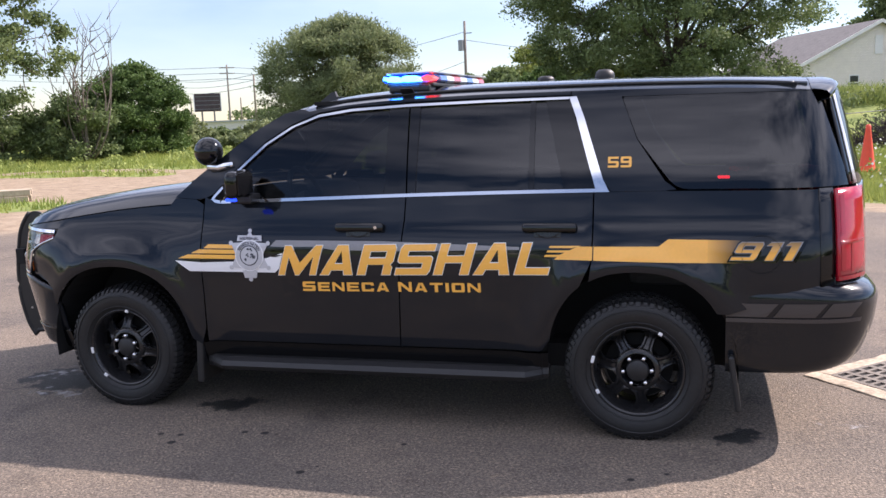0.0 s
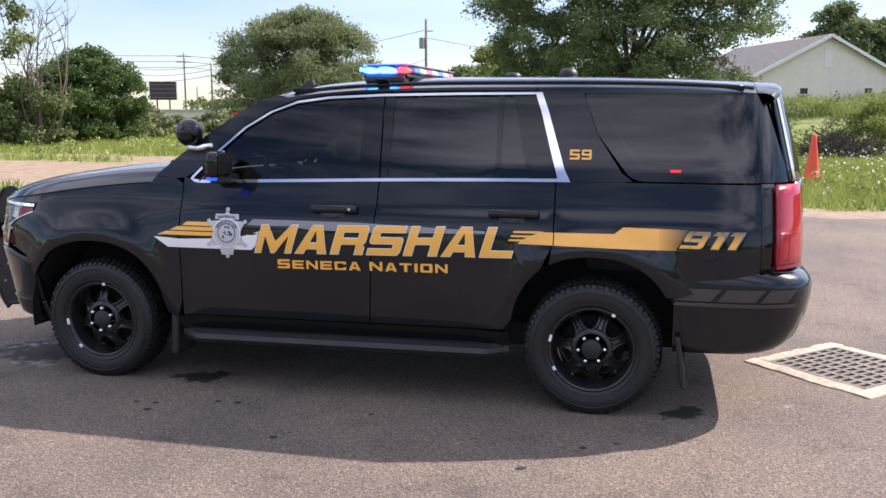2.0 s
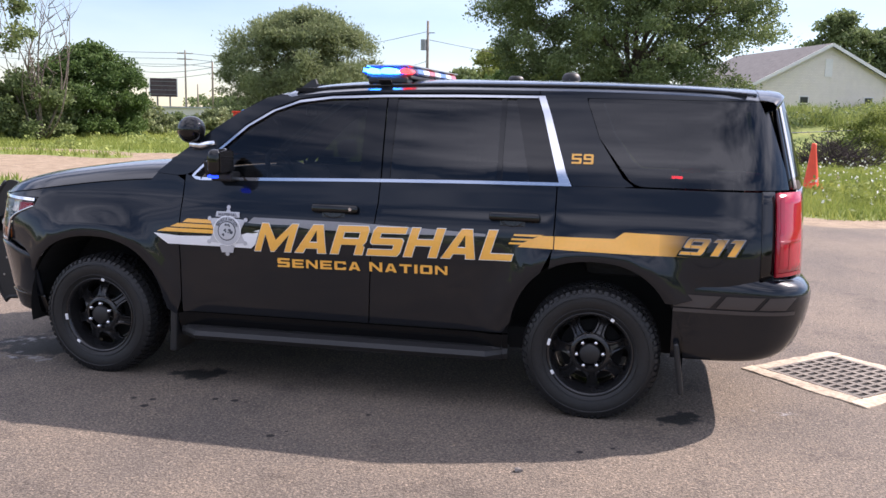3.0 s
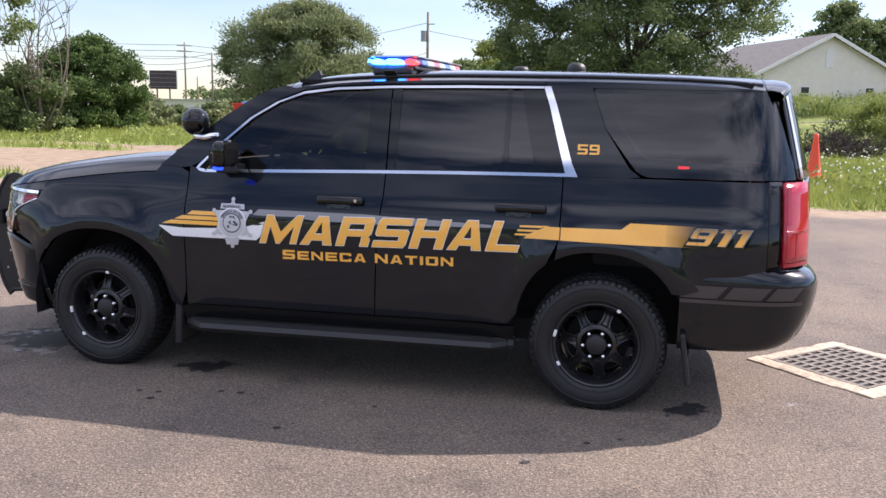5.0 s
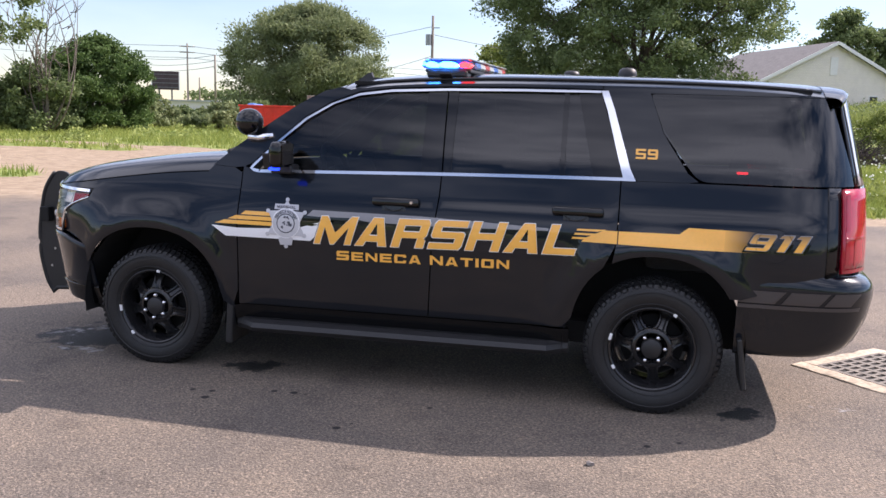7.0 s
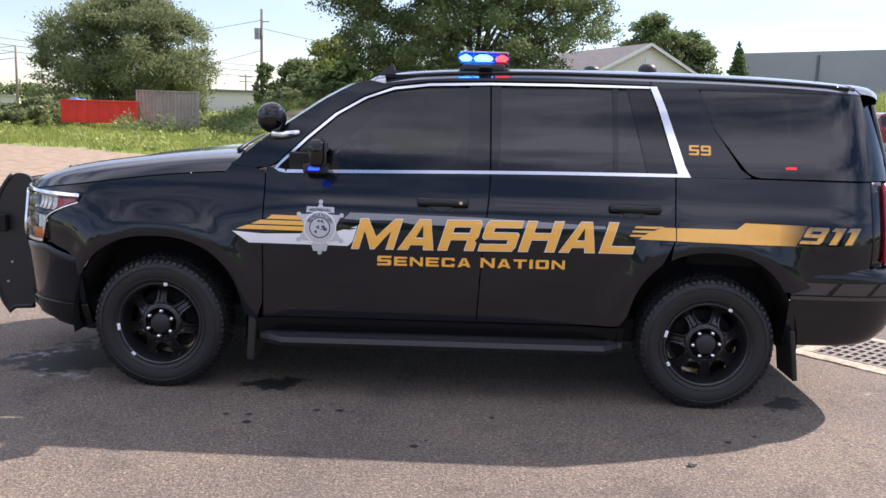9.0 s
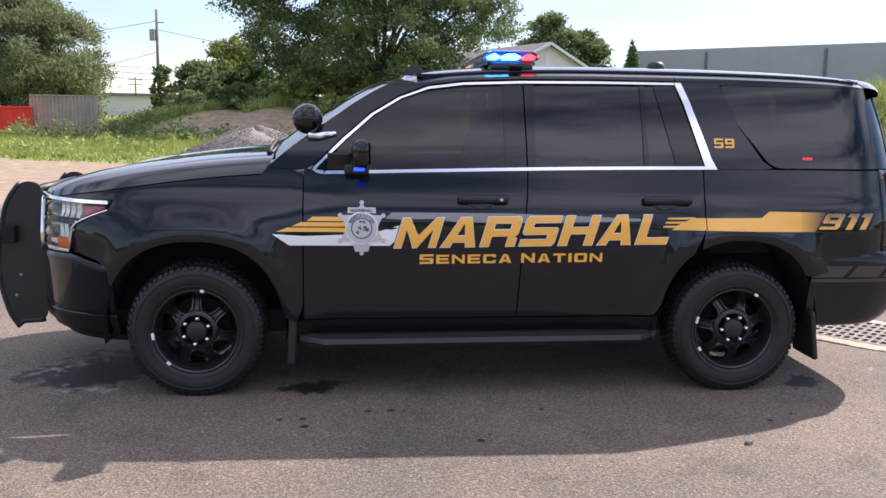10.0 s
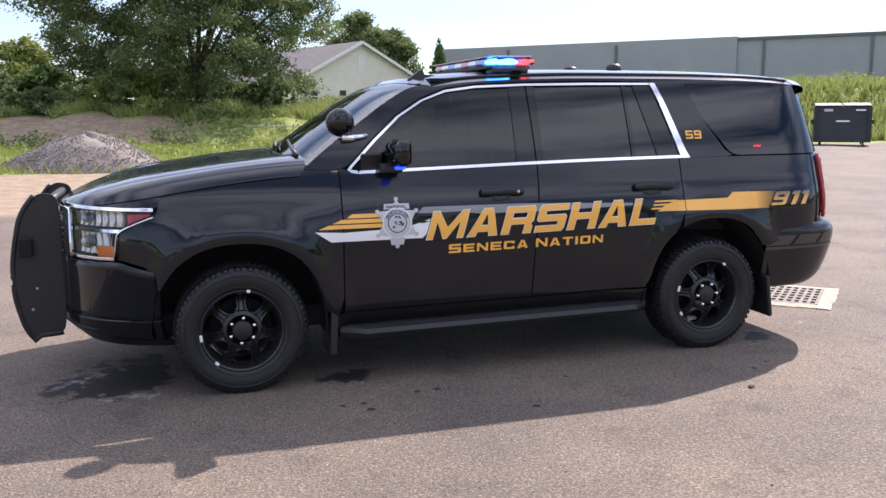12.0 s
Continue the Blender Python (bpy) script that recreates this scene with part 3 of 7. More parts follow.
def for_sides(fn):
    fn(side, "", False)
    fn(side_mirror, "far side", True)


def body_side(surf, tag, flip):
    kw = dict(inward=flip)
    g = 0.0035
    # front fender
    fender = [(-0.905 - g, 0.50), (-0.905 - g, belt(-0.9) - 0.005), (-0.96, 1.213), (-1.096, 1.222)]
    fender += [(x, hood_edge(x) - 0.006) for x in lin(-1.13, -1.86, 8)]
    fender += [(-1.885, 1.035), (-1.905, 0.995), (-2.0, 0.955), (-2.075, 0.915), (-2.10, 0.86), (-2.095, 0.775), (-1.97, 0.74), (-1.91, 0.70), (-1.905, 0.62)]
    fender += [p for p in ARCH_F[::-1] if p[0] > -1.91 and p[1] > 0.45]
    fender += [(-1.0, 0.43), (-0.94, 0.40)]
    panel("front_fender", fender, surf, MAT_PAINT, car, **kw)
    # doors below the glass
    bx = 0.262
    front_door = [(-0.905 + g, 0.42), (bx - 0.02 - g, 0.43), (bx + 0.0 - g, 0.85), (bx + 0.025 - g, 1.10), (bx + 0.028 - g, belt(bx)), *[(x, belt(x)) for x in lin(0.2, -0.8, 12)], (-0.87, 1.215), (-0.905 + g, 1.225)]
    panel("front_door", front_door, surf, MAT_PAINT, car, "gloss black front door with gold lettering", **kw)
    rear_edge = [p for p in ARCH_R[::-1] if p[0] < 1.24]
    rear_door = [(bx - 0.02 + g, 0.43), (1.0, 0.44), *[(p[0] - 0.003, p[1] + 0.002) for p in rear_edge if p[1] > 0.46], (1.255 - g, 0.895), (1.262 - g, 1.02), (1.262 - g, belt(1.26)), *[(x, belt(x)) for x in lin(1.2, 0.32, 10)], (bx + 0.028 + g, belt(bx)), (bx + 0.025 + g, 1.10), (bx + g, 0.85)]
    panel("rear_door", rear_door, surf, MAT_PAINT, car, "gloss black rear door with gold lettering", **kw)
    # quarter panel
    quarter = [(1.262 + g, belt(1.262)), (1.262 + g, 1.02), (1.255 + g, 0.90)]
    quarter += [p for p in ARCH_R[::-1] if 1.24 <= p[0] and p[1] > 0.655]
    quarter += [(1.895, 0.66), (2.02, 0.70), (2.30, 0.725), (2.325, 0.76), (2.325, 1.235), (2.0, 1.236), (1.6, 1.237)]
    panel("quarter_panel", quarter, surf, MAT_PAINT, car, **kw)
    # roof side rail with the windscreen pillar, over the door glass
    rail = A_EDGE + [on_roof_line(x) for x in lin(-0.30, 1.13, 22)] + [(1.13, 1.712)] + [(x, z + 0.012) for x, z in TOP[::-1][1:-1]] + [(-0.895, 1.222), (-0.96, 1.215)]
    panel("roof_rail", rail, surf, MAT_PAINT, car, step=0.035, **kw)
    panel("inner_trim", rail, surf, MAT_DARK, car, step=0.06, out=-0.03, **kw)
    # broad rear pillar, between door glass and quarter glass
    pillar = [(1.135, 1.712), (1.135, roof_edge(1.135)), *[on_roof_line(x) for x in lin(1.2, 2.27, 14)], (2.275, 1.69), (1.385, 1.695), (1.465, 1.485), (1.60, 1.285), (1.655, 1.245), (1.60, 1.2385), (1.345, 1.2375), (1.30, 1.30), (1.20, 1.60), (1.16, 1.70)]
    panel("rear_pillar", pillar, surf, MAT_PAINT, car, step=0.035, **kw)
    # glass
    fg = [(x, belt(x) + 0.018) for x in lin(-0.78, 0.165, 10)] + [(0.168, 1.685)] + [(x - 0.004 if k else x, z - 0.012) for k, (x, z) in enumerate(TOP[::-1]) if x < 0.1 and z > 1.25]
    panel("front_door_glass", fg, surf, MAT_GLASS, car, "dark tinted front door glass", out=-0.012, thick=0.004, **kw)
    panel("door_pillar_trim", [(0.165, belt(0.17) + 0.014), (bx + 0.024, belt(0.28) + 0.014), (bx + 0.012, 1.688), (0.165, 1.686)], surf, MAT_GLOSS, car, out=-0.006, **kw)
    panel("door_pillar_trim", [(bx + 0.032, belt(0.28) + 0.014), (0.338, belt(0.34) + 0.014), (0.338, 1.69), (bx + 0.020, 1.689)], surf, MAT_GLOSS, car, out=-0.006, **kw)
    rg = [(0.338, belt(0.34) + 0.016), (0.935, belt(0.93) + 0.016), (0.928, 1.693), (0.338, 1.69)]
    panel("rear_door_glass", rg, surf, MAT_GLASS_DARK, car, "black privacy glass in the rear door", out=-0.012, thick=0.004, **kw)
    panel("window_divider", [(0.935, belt(0.93) + 0.014), (0.962, belt(0.93) + 0.014), (0.955, 1.693), (0.928, 1.693)], surf, MAT_GLOSS, car, out=-0.005, **kw)
    panel("rear_door_vent_glass", [(0.962, belt(0.96) + 0.016), (1.115, belt(1.1) + 0.016), (1.005, 1.693), (0.955, 1.693)], surf, MAT_GLASS_DARK, car, out=-0.012, thick=0.004, **kw)
    panel("rear_door_corner_trim", [(1.115, belt(1.1) + 0.014), (1.275, belt(1.27) + 0.014), (1.125, 1.697), (1.005, 1.693)], surf, MAT_GLOSS, car, out=-0.006, **kw)
    qg = round_corners([(1.655, 1.245), (2.445, 1.245), (2.375, 1.45), (2.295, 1.692), (1.388, 1.692), (1.468, 1.485)], [0.06, 0.015, 0, 0.03, 0.02, 0])
    panel("quarter_glass", qg, surf, MAT_GLASS_DARK, car, "black privacy glass in the quarter window", out=-0.003, thick=0.004, **kw)
    # chrome
    bottom = [(x, belt(x)) for x in lin(-0.80, 1.315, 24)]
    strip = bottom + [(x, belt(x) + 0.017) for x in lin(1.30, -0.79, 24)]
    panel("chrome_sill", strip, surf, MAT_CHROME, car, "polished chrome window line", out=0.006, step=0.05, thick=0.008, **kw)
    top = [(x, z) for x, z in TOP]
    up = [(-0.80, belt(-0.8)), (-0.835, 1.198)] + top + [(1.125, 1.692)] + [(x + (0.016 if z < 1.66 else 0.0), z - (0.004 if z < 1.62 else 0.013)) for x, z in top[::-1][1:]] + [(-0.835, 1.215), (-0.80, belt(-0.8) + 0.017)]
    panel("chrome_arch", up, surf, MAT_CHROME, car, "polished chrome window arch", out=0.006, step=0.05, thick=0.008, **kw)
    seal = [(-0.87, 1.195)] + [(x - 0.004, z + 0.008) for x, z in TOP] + [(1.13, 1.665)]
    seal += [(x + (0.045 if z < 1.66 else 0.0), z - (0.014 if z < 1.62 else 0.036)) for x, z in TOP[::-1][1:]] + [(-0.76, belt(-0.76) + 0.034), (-0.80, belt(-0.8))]
    panel("inner_trim", seal, surf, MAT_DARK, car, step=0.06, out=-0.022, thick=0.004, **kw)
    panel("inner_trim", strip, surf, MAT_DARK, car, step=0.06, out=-0.022, thick=0.004, **kw)
    panel("chrome_pillar_strip", [(1.125, 1.704), (1.163, 1.704), (1.205, 1.60), (1.305, 1.30), (1.338, 1.236), (1.275, 1.236), (1.262, 1.28), (1.165, 1.60)], surf, MAT_CHROME, car, "broad chrome strip on the rear door pillar", out=0.008, step=0.04, thick=0.01, **kw)
    # sill and running board
    panel("rocker_panel", [(-0.99, 0.27), (1.03, 0.29), (1.03, 0.425), (-0.90, 0.412), (-0.96, 0.40)], surf, MAT_GLOSS, car, out=-0.012, **kw)


for_sides(body_side)

# roof, hood, windscreen
grid_skin("roof_panel", roof_surface, lin(-0.36, 2.27, 54), lin(-1, 1, 41), MAT_PAINT, car, "black roof beaded with rain")
HOOD_X = [-2.43, -2.41, -2.385, *lin(-2.35, -1.02, 44)]


def hood_skin(x, s):
    """The hood, its rear edge swept forward in the middle."""
    back = float(smoothstep(-1.9, -1.02, x))
    return hood_surface(x - 0.115 * back * (1 - abs(s) ** 2.4), s)


grid_skin("hood", hood_skin, HOOD_X, lin(-1, 1, 41), MAT_PAINT, car, "long black hood with raised creases")


def windscreen(t, s):
    x = spline([(k / (len(A_EDGE) - 1), p[0]) for k, p in enumerate(A_EDGE)], t)
    z = spline([(k / (len(A_EDGE) - 1), p[1]) for k, p in enumerate(A_EDGE)], t)
    y = half_width(x, z) * s * 0.985
    bow = 1 - abs(s) ** 2.2
    return Vector((x - (0.075 - 0.02 * t) * bow, y, z + bow * (0.045 * (1 - t) + 0.022 * t)))


grid_skin("windscreen", windscreen, lin(0.03, 0.98, 14), lin(-1, 1, 27), MAT_WINDSHIELD, car, "pale windscreen reflecting the sky").visible_shadow = False
for sgn in (-1, 1):
    grid_skin("pillar_trim", lambda t, k: windscreen(t, sgn * (0.91 + 0.10 * k)) + Vector((0.022, 0, -0.016)), lin(0, 1, 14), lin(0, 1, 4), MAT_DARK, car, "black band along the windscreen edge")
grid_skin("windscreen_header", lambda t, s: windscreen(0.98, s).lerp(roof_surface(-0.355, s * 0.985), t) + Vector((0, 0, 0.002)), lin(0, 1, 3), lin(-1, 1, 25), MAT_PAINT, car)
grid_skin("cowl", lambda t, s: hood_skin(-1.04, s * 0.96).lerp(windscreen(0.05, s * 0.96), t) - Vector((0, 0, 0.012)), lin(0, 1, 4), lin(-1, 1, 25), MAT_PLASTIC, car, "black plastic cowl below the windscreen")
for k in range(2):
    v, f = tube([windscreen(0.05 + 0.09 * q, -0.78 + 0.80 * k + 0.62 * q) + Vector((-0.012, 0, 0.018)) for q in (0, 0.35, 0.7, 1)], [0.014, 0.011, 0.009, 0.006], 6)
    raw("wiper", v, f, MAT_PLASTIC, car, smooth=True)


# front end: plan curve of the nose
def nose(phi, z, out=0.0, width=None):
    w = (half_width(FRONT_X, z) if width is None else width) * (1 - 0.05 * float(smoothstep(0.72, 0.38, z))) + out
    c, s = max(math.cos(phi), 0.0), math.sin(phi)
    return Vector((FRONT_X - (FRONT_A + out) * abs(s) ** 0.8, -w * c ** 0.8, z))


def nose_skin(name, p0, p1, z0, z1, mat, label="", out=0.0, n=20, m=9, thick=0.02, far=False, lean=0.0, zfn=None, width=None):
    """A piece of the nose between two angles (0: side, 90: middle) and two heights."""
    def fn(u, v):
        zz = z0 + (z1 - z0) * v if zfn is None else zfn(u, v)
        q = nose(radians(u), zz, out * float(smoothstep(6, 26, u)) if out > 0.015 else out, width)
        q.x += lean * (v - 0.5)
        if far:
            q.y = -q.y
        return q
    return grid_skin(name, fn, lin(p0, p1, n), lin(0, 1, m), mat, car, label, thick=thick, flip=not far)


for far in (False, True):
    low = [(9, 0.998), (16, 0.965), (23, 0.925), (25, 0.90), (26.5, 0.78), (58, 0.765)]
    nose_skin("fender_tip", 0, 34, 1.045, 1.08, MAT_PAINT, out=-0.004, far=far, thick=0.012, zfn=lambda u, v: 1.046 + v * max(hood_edge(nose(radians(u), 1.05).x) - 1.050, 0.004))
    nose_skin("headlamp_housing", 8, 57, 0.765, 1.035, MAT_DARK, out=-0.05, far=far, thick=0.0)
    nose_skin("headlamp_chrome_line", 9, 60, 1.026, 1.046, MAT_CHROME, "bright chrome line over the headlamp", out=0.006, far=far, zfn=lambda u, v: 1.026 + 0.018 * v + 0.014 * (u - 9) / 51, n=30)
    lamp = nose_skin("headlamp_lens", 9, 58, 0.79, 1.03, MAT_LENS, "clear stacked headlamp lens", out=0.002, far=far, thick=0.0, n=34, zfn=lambda u, v: spline(low, u) * (1 - v) + 1.026 * v)
    lamp.visible_shadow = False
    nose_skin("lamp_bezel", 9, 26.5, 0.9, 0.91, MAT_CHROME, "chrome lower edge of the headlamp", out=0.006, far=far, m=3, n=24, zfn=lambda u, v: spline(low, u) - 0.003 + 0.006 * v)
    nose_skin("turn_signal", 10.5, 20, 0.962, 1.012, MAT_RED_LENS, "small red corner reflector", out=-0.010, far=far, zfn=lambda u, v: (spline(low, u) + 0.012) * (1 - v) + 1.015 * v)
    nose_skin("side_marker", 27, 36, 0.80, 0.84, MAT_AMBER, "amber side marker", out=-0.008, far=far, zfn=lambda u, v: 0.79 + 0.06 * v)
    nose_skin("lamp_bezel", 23, 58, 0.925, 0.945, MAT_CHROME, out=-0.015, far=far, zfn=lambda u, v: 0.915 + 0.02 * v)
    nose_skin("lamp_bezel", 26.5, 58, 0.775, 0.79, MAT_CHROME, out=0.004, far=far)
    def fluted(p0, p1, z0, z1):
        def fn(u, v):
            q = nose(radians(u), z0 + (z1 - z0) * v, -0.035 - 0.010 * math.cos(math.pi * (v - 0.5)) + 0.006 * math.sin(u * 1.5))
            return Vector((q.x, -q.y if far else q.y, q.z))
        return grid_skin("reflector", fn, lin(p0, p1, 40), lin(0, 1, 7), MAT_REFLECTOR, car, "bright fluted headlamp reflector", flip=not far)
    fluted(30, 56, 0.80, 0.915)
    fluted(22, 56, 0.945, 1.022)
    for zc, r in ((0.985, 0.030), (0.862, 0.038)):
        c = nose(radians(44), zc, -0.025)
        if far:
            c.y = -c.y
        aim = Vector((-0.82, -0.57 if not far else 0.57, 0))
        part("projector", cyls((r, r * 0.86, c - aim * 0.02, c + aim * 0.016, 24)), MAT_STEEL, car, "round headlamp projector")
        bm = bmesh.new()
        bmesh.ops.create_uvsphere(bm, u_segments=20, v_segments=10, radius=r * 0.82, matrix=Matrix.Translation(c + aim * 0.006))
        part("projector_lens", bm, MAT_PROJECTOR, car, smooth=True)
    nose_skin("bumper_upper", 8, 62, 0.42, 0.765, MAT_PAINT, "gloss black front bumper", out=0.009, far=far, zfn=lambda u, v: 0.43 * (1 - v) + v * spline([(8, 0.70), (18, 0.735), (26, 0.765), (62, 0.755)], u))
    nose_skin("bumper_lower", 7, 90, 0.36, 0.60, MAT_GLOSS, "black lower bumper", out=0.004, far=far, zfn=lambda u, v: 0.435 * v + (1 - v) * spline([(7, 0.315), (90, 0.35)], u), lean=-0.03)
    nose_skin("bumper_valance", 7, 90, 0.26, 0.36, MAT_PLASTIC, out=-0.03, far=far, zfn=lambda u, v: 0.27 + 0.10 * v, lean=-0.10)
    nose_skin("bumper_shelf", 60, 90, 0.43, 0.76, MAT_PAINT, out=0.012, far=far)
    for k in range(7):
        nose_skin("grille_bar", 59, 90, 0.79 + 0.034 * k, 0.802 + 0.034 * k, MAT_GLOSS, out=0.0, far=far, m=2, n=10)
    nose_skin("grille_chrome_bar", 58, 90, 0.93, 0.955, MAT_CHROME, "chrome bar across the grille", out=0.012, far=far)
    nose_skin("grille_chrome_frame", 55, 62, 0.77, 1.035, MAT_CHROME, "broad chrome end of the grille", out=0.012, far=far)
    nose_skin("grille_backing", 57, 90, 0.76, 1.04, MAT_DARK, out=-0.06, far=far)
    nose_skin("hood_lip", 8, 90, 1.03, 1.06, MAT_PAINT, out=-0.012, far=far, zfn=lambda u, v: 1.028 + v * (hood_edge(nose(radians(u), 1).x) - 1.025), n=30)


# rear end
def rear(phi, z, out=0.0):
    w = half_width(1.99, z) + out
    c, s = max(math.cos(phi), 0.0), math.sin(phi)
    a = rear_a(z) + out
    return Vector((REAR_X + a * abs(s) ** (2 / 3.0), -w * c ** (2 / 3.0), z))


def rear_skin(name, p0, p1, z0, z1, mat, label="", out=0.0, n=18, m=8, thick=0.02, far=False, zfn=None):
    def fn(u, v):
        q = rear(radians(u), z0 + (z1 - z0) * v if zfn is None else zfn(u, v), out)
        if far:
            q.y = -q.y
        return q
    return grid_skin(name, fn, lin(p0, p1, n), lin(0, 1, m), mat, car, label, thick=thick, flip=far)


for far in (False, True):
    rear_skin("tail_lamp", 29.5, 51.5, 0.815, 1.238, MAT_RED_LENS, "tall red tail lamp", out=0.024, far=far)
    for a0, a1, z0, z1 in ((31, 34, 0.86, 1.0), (38, 40, 0.85, 1.0), (31, 34, 1.03, 1.21)):
        rear_skin("lamp_segment", a0, a1, z0, z1, MAT_RED_DEEP, "darker red cell of the tail lamp", out=0.0252, far=far, thick=0.0, n=5, m=5)
    rear_skin("lamp_segment", 29.3, 51.5, 0.818, 0.836, MAT_RED_DEEP, out=0.0252, far=far, thick=0.0)
    # the pillar edge's highlight, laid on as a pale strip
    rear_skin("glass_edge_strip", 47.5, 51.0, 1.25, 1.70, MAT_EDGE_SHINE, "pale strip painted as the highlight along the rear pillar edge", out=0.007, far=far, thick=0.004)
    rear_skin("lamp_segment", 30, 50, 0.985, 0.998, MAT_RED_DEEP, out=0.0252, far=far, thick=0.003)
    rear_skin("tail_lamp_trim", 21.5, 29.5, 0.79, 1.24, MAT_GLOSS, out=0.004, far=far)
    rear_skin("tailgate", 51, 90, 0.72, 1.25, MAT_PAINT, "black tailgate", out=0.0, far=far)
    rear_skin("tailgate_glass", 58, 90, 1.25, 1.70, MAT_GLASS_DARK, "dark tailgate glass", out=0.0, far=far, thick=0.004)
    rear_skin("rear_corner_pillar", 43.5, 60, 1.24, 1.715, MAT_GLOSS, out=0.002, far=far, zfn=lambda u, v: 1.245 + 0.46 * v)


def rear_bumper(phi, v):
    """phi from -90 to 90 across the back; v from the foot to the top step."""
    z = spline([(0, 0.355), (0.12, 0.36), (0.5, 0.55), (0.75, 0.695), (0.9, 0.765), (1, 0.80)], v)
    grow = spline([(0, -0.20), (0.12, -0.13), (0.35, -0.01), (0.6, 0.035), (0.78, 0.045), (0.9, 0.02), (1, -0.07)], v)
    c, s = max(math.cos(phi), 0.0), math.sin(phi)
    w = spline([(0, 0.885), (0.12, 0.905), (0.5, 0.955), (0.8, 0.982), (1, 0.966)], v)
    x = 1.885 + (0.675 + grow) * c ** 0.52
    return Vector((x, w * math.copysign(abs(s) ** 0.30, s) - 0.0, z))


grid_skin("rear_bumper", lambda u, v: rear_bumper(radians(u), v), lin(-90, 90, 61), lin(0, 1, 16), MAT_PAINT, car, "gloss black rear bumper with grey chevrons", flip=False)
grid_skin("rear_bumper_step", lambda u, v: rear_bumper(radians(u), 1).lerp(Vector((2.2, rear_bumper(radians(u), 1).y * 0.9, 0.80)), v), lin(-90, 90, 41), lin(0, 1, 3), MAT_PLASTIC, car)


def spoiler(s, v):
    """A lip over the tailgate glass: s across, v round its section."""
    y = s * 0.735
    base = roof_surface(2.265, s)
    sec = [(0.0, 0.0), (0.07, -0.004), (0.125, -0.012), (0.155, -0.028), (0.148, -0.052), (0.09, -0.058), (0.0, -0.072)]
    k = v * (len(sec) - 1)
    i = min(int(k), len(sec) - 2)
    dx = sec[i][0] + (sec[i + 1][0] - sec[i][0]) * (k - i)
    dz = sec[i][1] + (sec[i + 1][1] - sec[i][1]) * (k - i)
    return Vector((base.x + dx * (1 - 0.45 * abs(s) ** 5), base.y, base.z + dz + 0.004 * abs(s) ** 2))


grid_skin("rear_spoiler", spoiler, lin(-1, 1, 31), lin(0, 1, 13), MAT_PAINT, car, "black roof spoiler with rounded ends")
# floor pan, inner arches
part("floor_pan", boxes(((3.8, 1.55, 0.12), (-0.1, 0, 0.37)), ((1.9, 1.84, 0.10), (0.03, 0, 0.40))), MAT_DARK, car)
for wx in (-WHEEL_X, WHEEL_X):
    for s in (-1, 1):
        v, f = [], []
        pr = [(wx + 0.475 * math.cos(a), HUB_Z + 0.02 + 0.515 * math.sin(a)) for a in lin(-0.15, math.pi + 0.15, 25)]
        for x, z in pr:
            v += [(x, s * 0.955, z), (x, s * 0.56, z)]
        f = [(2 * k, 2 * k + 1, 2 * k + 3, 2 * k + 2) for k in range(len(pr) - 1)]
        n0 = len(v)
        v += [(wx, s * 0.56, 0.3)]
        f += [(2 * k + 1, n0, 2 * k + 3) for k in range(len(pr) - 1)]
        raw("wheel_arch_liner", v, f, MAT_DARK, car)
part("bulkhead", boxes(((0.05, 1.5, 0.66), (-0.98, 0, 0.72))), MAT_DARK, car)
part("engine_block", boxes(((1.0, 1.0, 0.3), (-1.7, 0, 0.72))), MAT_DARK, car)
for ax in (-WHEEL_X, WHEEL_X):
    part("axle", cyls((0.045, 0.045, (ax, -0.8, HUB_Z), (ax, 0.8, HUB_Z))), MAT_DARK, car)

# running boards and mud flaps
for s in (-1, 1):
    v, f = [], []
    sec = [(0.88, 0.330), (0.97, 0.335), (1.012, 0.320), (1.026, 0.295), (1.008, 0.270), (0.96, 0.260), (0.88, 0.268)]
    xs = [-0.93, -0.90, -0.80, *lin(-0.6, 0.75, 12), 0.92, 1.0, 1.03]
    for x in xs:
        tight = 1 - 0.6 * float(smoothstep(-0.80, -0.93, x)) - 0.6 * float(smoothstep(0.92, 1.03, x))
        for yy, zz in sec:
            v.append((x, s * (0.88 + (yy - 0.88) * tight), zz + 0.020 * (x + 0.93) / 2))
    m = len(sec)
    for i in range(len(xs) - 1):
        for k in range(m):
            q = (i * m + k, i * m + (k + 1) % m, (i + 1) * m + (k + 1) % m, (i + 1) * m + k)
            f.append(q if s < 0 else q[::-1])
    f += [tuple(range(m)), tuple((len(xs) - 1) * m + k for k in range(m))[::-1]]
    raw("running_board", v, f, MAT_PLASTIC, car, "black ribbed running board", smooth=False)
    part("mud_flap", boxes(((0.045, 0.24, 0.36), (-0.965, s * 0.85, 0.35), (0, 3, 0), 0.012)), MAT_PLASTIC, car, "black rubber mud flap")
    part("mud_flap", boxes(((0.03, 0.26, 0.28), (1.93, s * 0.85, 0.315), (0, -8, 0), 0.012)), MAT_PLASTIC, car, "black rubber mud flap")


